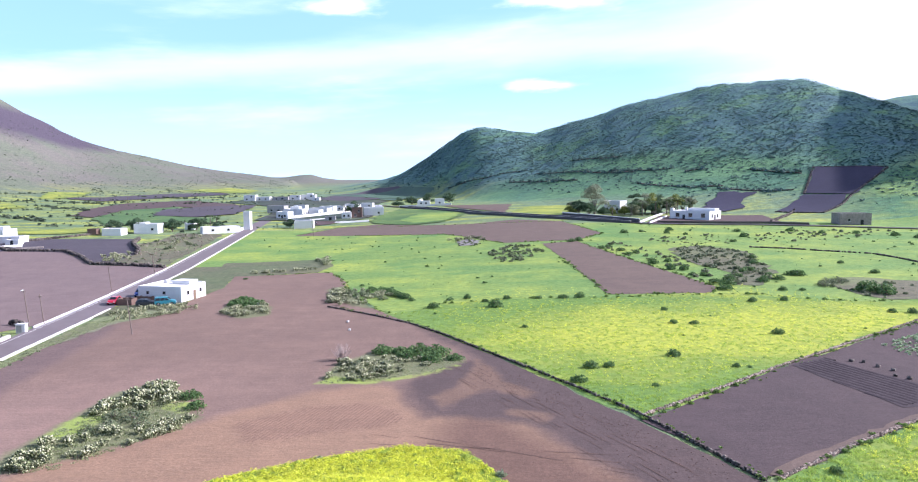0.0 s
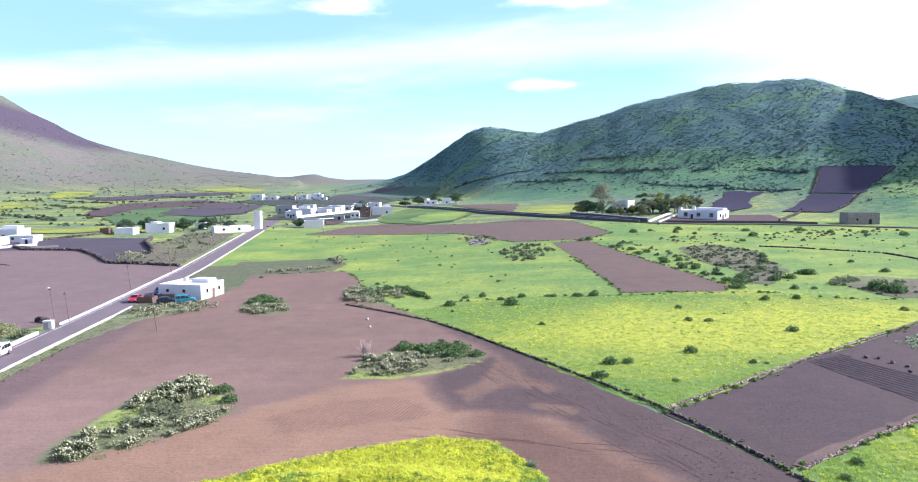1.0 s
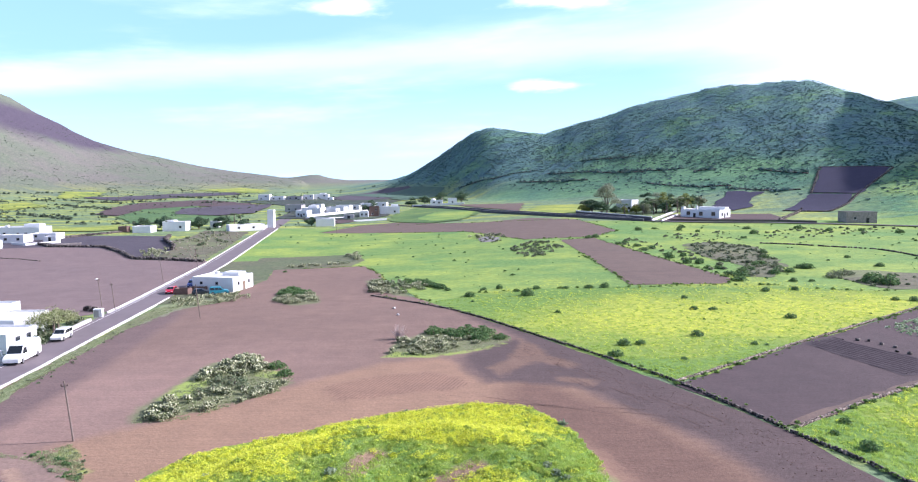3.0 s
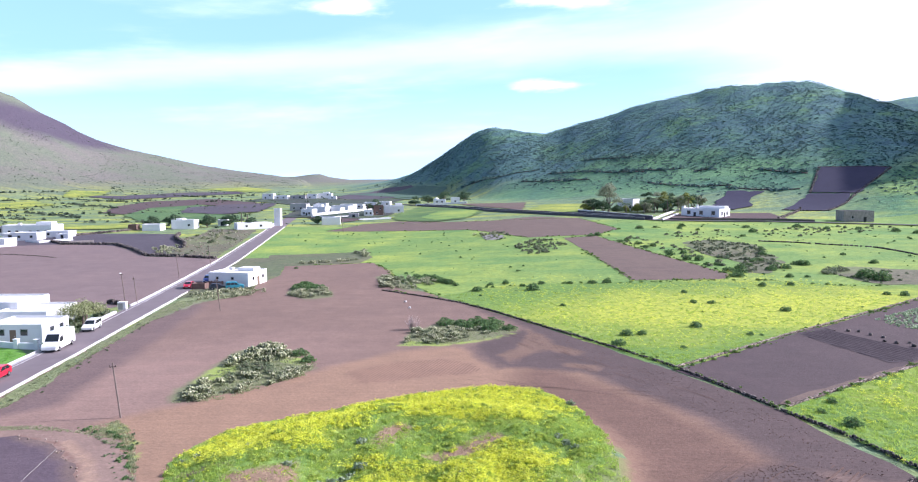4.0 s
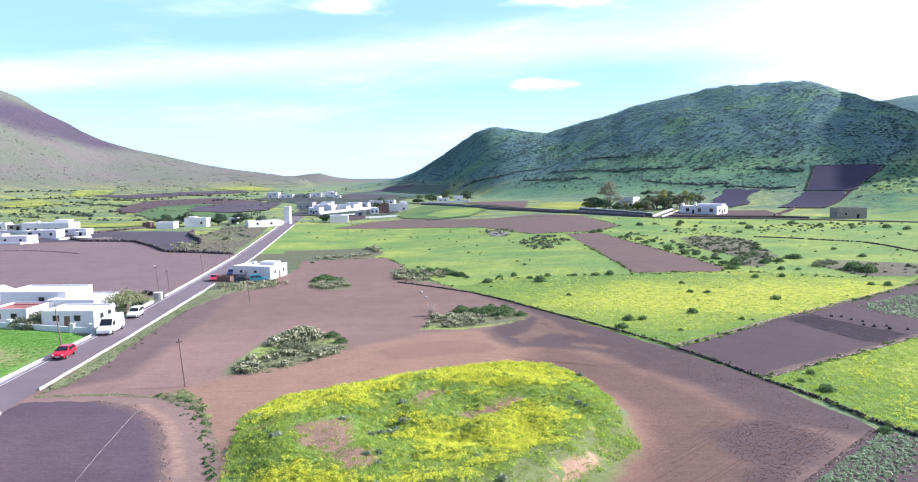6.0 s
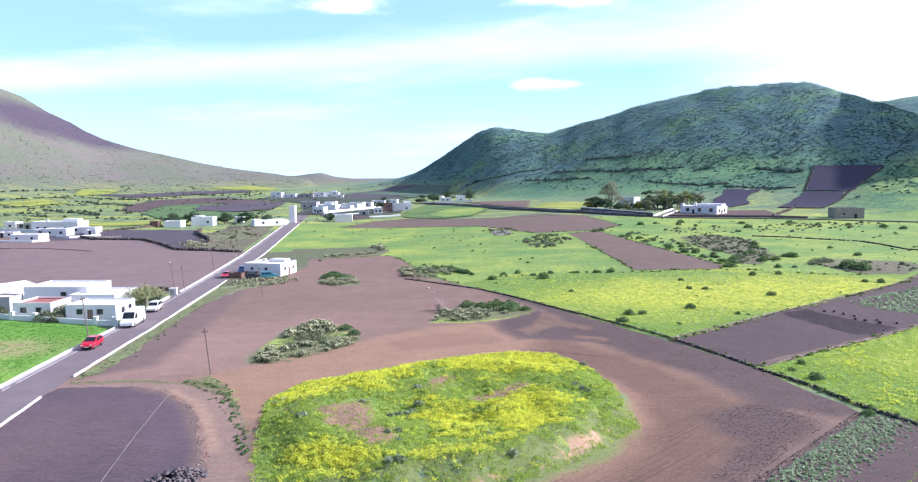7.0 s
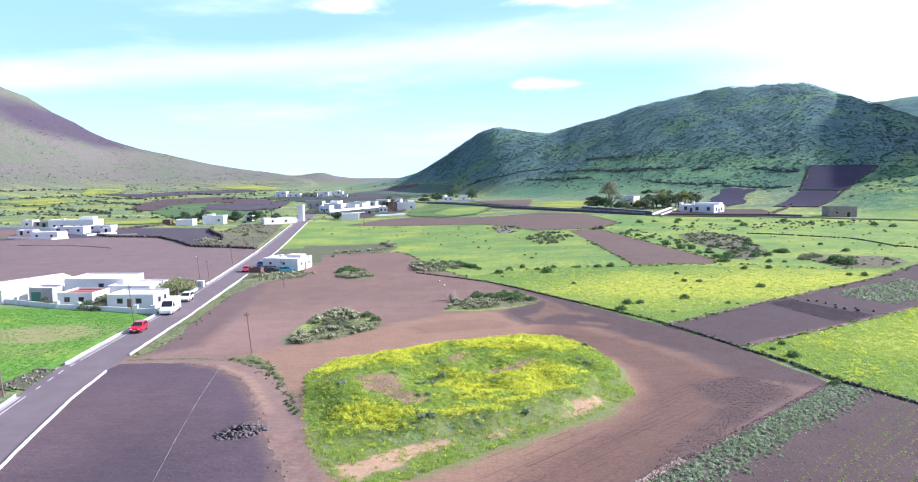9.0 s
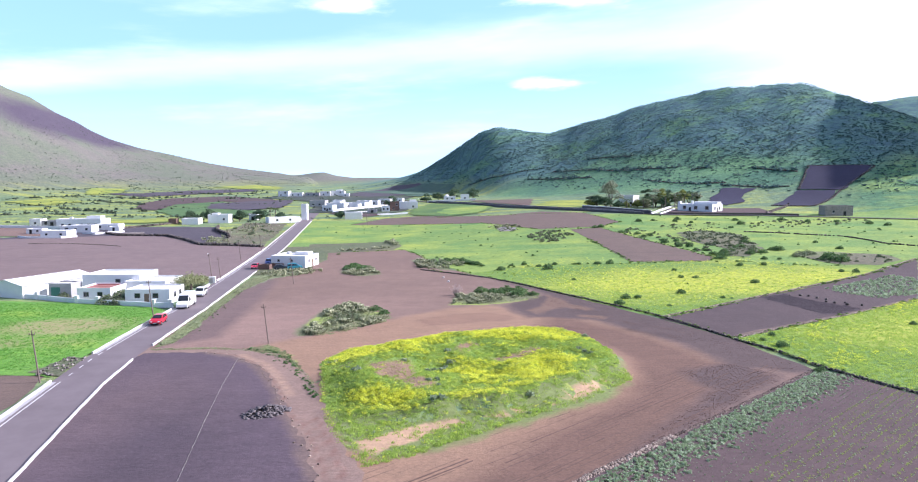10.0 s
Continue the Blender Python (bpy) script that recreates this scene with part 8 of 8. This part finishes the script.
# shrubs that stand among the cacti
# those from (-14, 147.5) to (-18.5, 152.5) thicken the hollow's dark shadow line
TALL = [(-8.0, 96, 1.4), (-5.0, 95.0, 1.6), (-2.4, 94.5, 1.5), (-10.2, 96, 1.3), (0, 91.8, 1.0), (-3.4, 91.5, 1.4), (-6.6, 93.0, 1.2), (-45.0, 139.8, 2.0), (-42.8, 138.4, 2.2), (-40.6, 137.6, 1.7), (-43.6, 142, 1.8), (-14, 147.5, 1.2), (-16, 150, 1.2), (-12.3, 145, 1.1), (-10.8, 142.3, 1.0), (-18.5, 152.5, 1.1), (-28.2, 72, 0.9), (-30, 75.5, 1.0)]
tb = bush("shrub", 130, 520, 0.15, m_bush, "tall dark green shrub in an overgrown patch", "shrub")
tb["group"] = "shrubs in overgrown patches"
for k, (x, y, s) in enumerate(TALL):
    m = stand(tb, x, y, s, rnd.uniform(0, 6), rnd.uniform(0.75, 1.05))
    if k:
        copy_thing(tb, m)
    else:
        tb.matrix_basis = m
gs = bush("shrub", 131, 380, 0.13, m_greybush, "grey half-dry shrub in an overgrown patch", "shrub")
gs["group"] = "grey shrubs"
for k, (x, y, s) in enumerate([(-34.5, 66, 1.2), (-33, 68.5, 1.3), (-35.5, 69, 1.1), (-31.5, 66.5, 0.9), (-36, 65, 0.9), (-20, 146, 1.6), (-18, 144, 1.5), (-22.5, 147, 1.6), (-15, 141, 1.3), (-13, 88.5, 1.0), (81, 146, 2.0), (84, 147, 1.8), (79, 143.5, 1.4), (90, 141, 1.3)]):
    m = stand(gs, x, y, s, rnd.uniform(0, 6), rnd.uniform(0.7, 0.95))
    if k:
        copy_thing(gs, m)
    else:
        gs.matrix_basis = m


def tube(bm, a, b, r0, r1, seg=7):
    a, b = Vector(a), Vector(b)
    d = b - a
    m = Matrix.Translation((a + b) / 2) @ d.to_track_quat("Z", "Y").to_matrix().to_4x4()
    bmesh.ops.create_cone(bm, cap_ends=True, segments=seg, radius1=r0, radius2=r1, depth=d.length, matrix=m)


def tree(x, y, height, spread, material, label, seed, leaves=1400, leaf=0.22, bare=0.3):
    r = random.Random(seed)
    nr = np.random.RandomState(seed)
    e = empty("tree", x, y, lz(x, y))
    tagged(e, label, "tree", "garden trees")
    bm = bmesh.new()
    top = height * bare
    tube(bm, (0, 0, -0.3), (0.1, 0, top), height * 0.035 + 0.06, height * 0.025 + 0.05)
    tips = []
    for k in range(7):
        a = 2 * PI * k / 7 + r.uniform(-0.3, 0.3)
        d = spread * r.uniform(0.35, 0.75)
        p = (d * math.cos(a), d * math.sin(a), height * r.uniform(max(bare + 0.2, 0.32), 0.82))
        tube(bm, (0.1, 0, top * r.uniform(0.8, 1)), p, height * 0.02 + 0.03, 0.03, 5)
        tips.append(p)
    tips.append((0, 0, height * 0.86))
    part("trunk", bm, m_pole, e)
    V = []
    for k, t in enumerate(tips):
        n = leaves // len(tips)
        v, _ = leaf_ball(n, nr, leaf / (spread * 0.6), 0.8, 0.25, 5)
        V.append(v * (spread * nr.uniform(0.5, 0.72)) + np.array(t) - np.array([0, 0, spread * 0.35]))
    V = np.concatenate(V)
    raw("crown", V, np.arange(len(V)).reshape(-1, 3), material, e)


tree(-71.6, 97.0, 4.8, 3.5, m_paletree, "umbrella-shaped pale green tree beside the white house", 301, 2600, 0.2, 0.5)
tree(-73.8, 102, 4.0, 2.7, m_paletree, "low spreading pale green tree beside the white house", 302, 1800, 0.2, 0.4)
tree(71.5, 346, 16.5, 6.2, m_eucalypt, "tall grey-green eucalyptus tree behind the white wall", 303, 4600, 0.36, 0.12)
FARM_TREES = (
        (63, 343, 6, 3.6, m_tree, "dark leafy tree behind the white wall"),
        (67, 338, 5.2, 3.2, m_tree, "dark leafy tree behind the white wall"),
        (58, 341, 3.6, 2.8, m_yellowbush, "yellow-green leafy tree behind the white wall"),
        (61, 348, 5.5, 3.0, m_eucalypt, "grey-green leafy tree behind the white wall"),
        (74, 338, 3.2, 2.6, m_tree, "dark leafy tree behind the white wall"),
        (79, 340, 2.6, 2.2, m_yellowbush, "yellow-green leafy tree behind the white wall"),
        (85, 339, 3.8, 3.2, m_yellowbush, "yellow-green leafy tree behind the white wall"),
        (89, 338, 4.4, 3.4, m_eucalypt, "grey-green leafy tree behind the white wall"),
        (93, 347, 8.6, 3.6, m_tree, "dark leafy tree behind the white wall"),
        (91, 341, 5.6, 3.2, m_tree, "dark leafy tree behind the white wall"),
        (97, 345, 8.6, 3.8, m_eucalypt, "grey-green leafy tree behind the white wall"),
        (101, 347, 8.8, 4.0, m_yellowbush, "yellow-green leafy tree beside the farmhouse"),
        (100, 340, 4.6, 3.2, m_tree, "dark leafy tree beside the farmhouse"),
        (106, 350, 8.0, 3.6, m_tree, "dark leafy tree beside the farmhouse"),
        (110, 346, 7.2, 3.6, m_eucalypt, "grey-green leafy tree beside the farmhouse"),
        (114, 351, 7.6, 3.6, m_yellowbush, "yellow-green leafy tree beside the farmhouse"),
        (119, 354, 7.2, 3.4, m_tree, "dark leafy tree beside the farmhouse"),
        (124, 357, 6.2, 3.0, m_eucalypt, "grey-green leafy tree beside the farmhouse"))
VILLAGE_TREES = (
        (-34, 548, 6.0, 4.6, m_tree, "dark leafy tree by the domed house"), (-21, 553, 7.5, 5, m_tree, "dark leafy tree by the domed house"), (-4, 538, 7.0, 5, m_tree, "dark leafy tree by the domed house"), (-44, 542, 5.5, 4.4, m_tree, "dark leafy tree by the domed house"),
        (-62, 421, 9, 4.5, m_tree, "dark leafy tree between village houses"), (-152, 327, 6, 3.8, m_tree, "dark leafy tree behind the low white house"), (-161, 322, 5.5, 3.6, m_tree, "dark leafy tree behind the low white house"),
        (-137, 331, 5.5, 3.6, m_tree, "dark leafy tree beside the white house"), (-128, 338, 5.0, 3.4, m_tree, "dark leafy tree near the small hut"), (-113, 328, 4.4, 3.0, m_tree, "dark leafy tree by the long house"), (-84, 348, 4, 2.8, m_tree, "dark leafy small tree by the white store"))
for k, (x, y, hh, sp, mm, lab) in enumerate(FARM_TREES + VILLAGE_TREES):
    tree(x, y, hh * 1.32, sp * 1.12, mm, lab, 304 + k, 3000, 0.42, 0.1)


def palm(x, y, height, seed, label, reach=3.2):
    r = random.Random(seed)
    e = empty("palm_tree", x, y, lz(x, y))
    tagged(e, label, "palm tree", "palms")
    bm = bmesh.new()
    lean = r.uniform(-0.05, 0.05)
    for k in range(5):
        a, b = height * k / 5, height * (k + 1) / 5
        tube(bm, (lean * a, 0, a - (0.3 if k == 0 else 0)), (lean * b, 0, b), 0.28 - 0.02 * k, 0.26 - 0.02 * k, 8)
    part("trunk", bm, m_pole, e)
    v, f = [], []
    for k in range(26):
        a = 2 * PI * k / 26 * 3.8
        up = r.uniform(-0.2, 1.1)
        L = reach * r.uniform(0.85, 1.15)
        for s in range(9):
            t = 0.15 + 0.85 * s / 9
            d = L * t
            z = height + up * d * 0.7 - 0.30 * d * d / reach * 1.4
            c = Vector((lean * height + d * math.cos(a), d * math.sin(a), z))
            side = Vector((-math.sin(a), math.cos(a), 0))
            out = Vector((math.cos(a), math.sin(a), 0))
            w = 0.5 * reach / 2.6 * (1.1 - 0.7 * abs(t - 0.45))
            for sg in (-1, 1):
                i0 = len(v)
                v += [tuple(c), tuple(c + out * 0.25 * L / 2.6), tuple(c + side * sg * w + out * 0.3 - Vector((0, 0, 0.22)))]
                f.append((i0, i0 + 1, i0 + 2))
    raw("fronds", v, f, m_palm, e)


palm(92, 332, 6.2, 401, "green palm tree in the garden by the farmhouse")
palm(86, 330, 5.4, 402, "green palm tree in the garden by the farmhouse")
palm(99, 333, 6.6, 403, "green palm tree in the garden by the farmhouse")
palm(77, 330, 5.2, 404, "green palm tree in the garden by the farmhouse")
palm(106, 338, 7.0, 405, "green palm tree beside the farmhouse")
palm(113, 343, 7.4, 406, "green palm tree beside the farmhouse")
palm(-126, 352, 6.2, 407, "slim dark palm tree behind the hamlet", 2.2)
palm(-122.5, 351, 5.6, 408, "slim dark palm tree behind the hamlet", 2.2)
palm(-66, 414, 7, 409, "dark palm tree between village houses", 3.0)


# a bare dry bush and two pale stones in the ploughed field
e = empty("dry_bush", -15.6, 92.2, lz(-15.6, 92.2))
tagged(e, "bare pinkish-grey dry bush at the patch's edge", "bush")
bm = bmesh.new()
rr = random.Random(5)
for k in range(90):
    a, t = rr.uniform(0, 6.28), rr.uniform(0.05, 0.75)
    L = rr.uniform(1.2, 2.6)
    b0 = Vector((rr.uniform(-0.3, 0.3), rr.uniform(-0.3, 0.3), 0))
    tube(bm, b0, b0 + Vector((math.cos(a) * math.sin(t), math.sin(a) * math.sin(t), math.cos(t))) * L, 0.045, 0.012, 4)
part("twigs", bm, m_twig, e)
for x, y in ((-18.9, 118.6), (-17.5, 111.7)):
    v, f = blocks(1, rng, [(0, 0, 0.15)], [(0.42, 0.36, 0.3)])
    o = raw("boulder", v, f, m_kerb)
    o.matrix_basis = Matrix.Translation((x, y, lz(x, y) + 0.05))
    tagged(o, "pale boulder lying in the ploughed field", "boulder", "pale boulders")
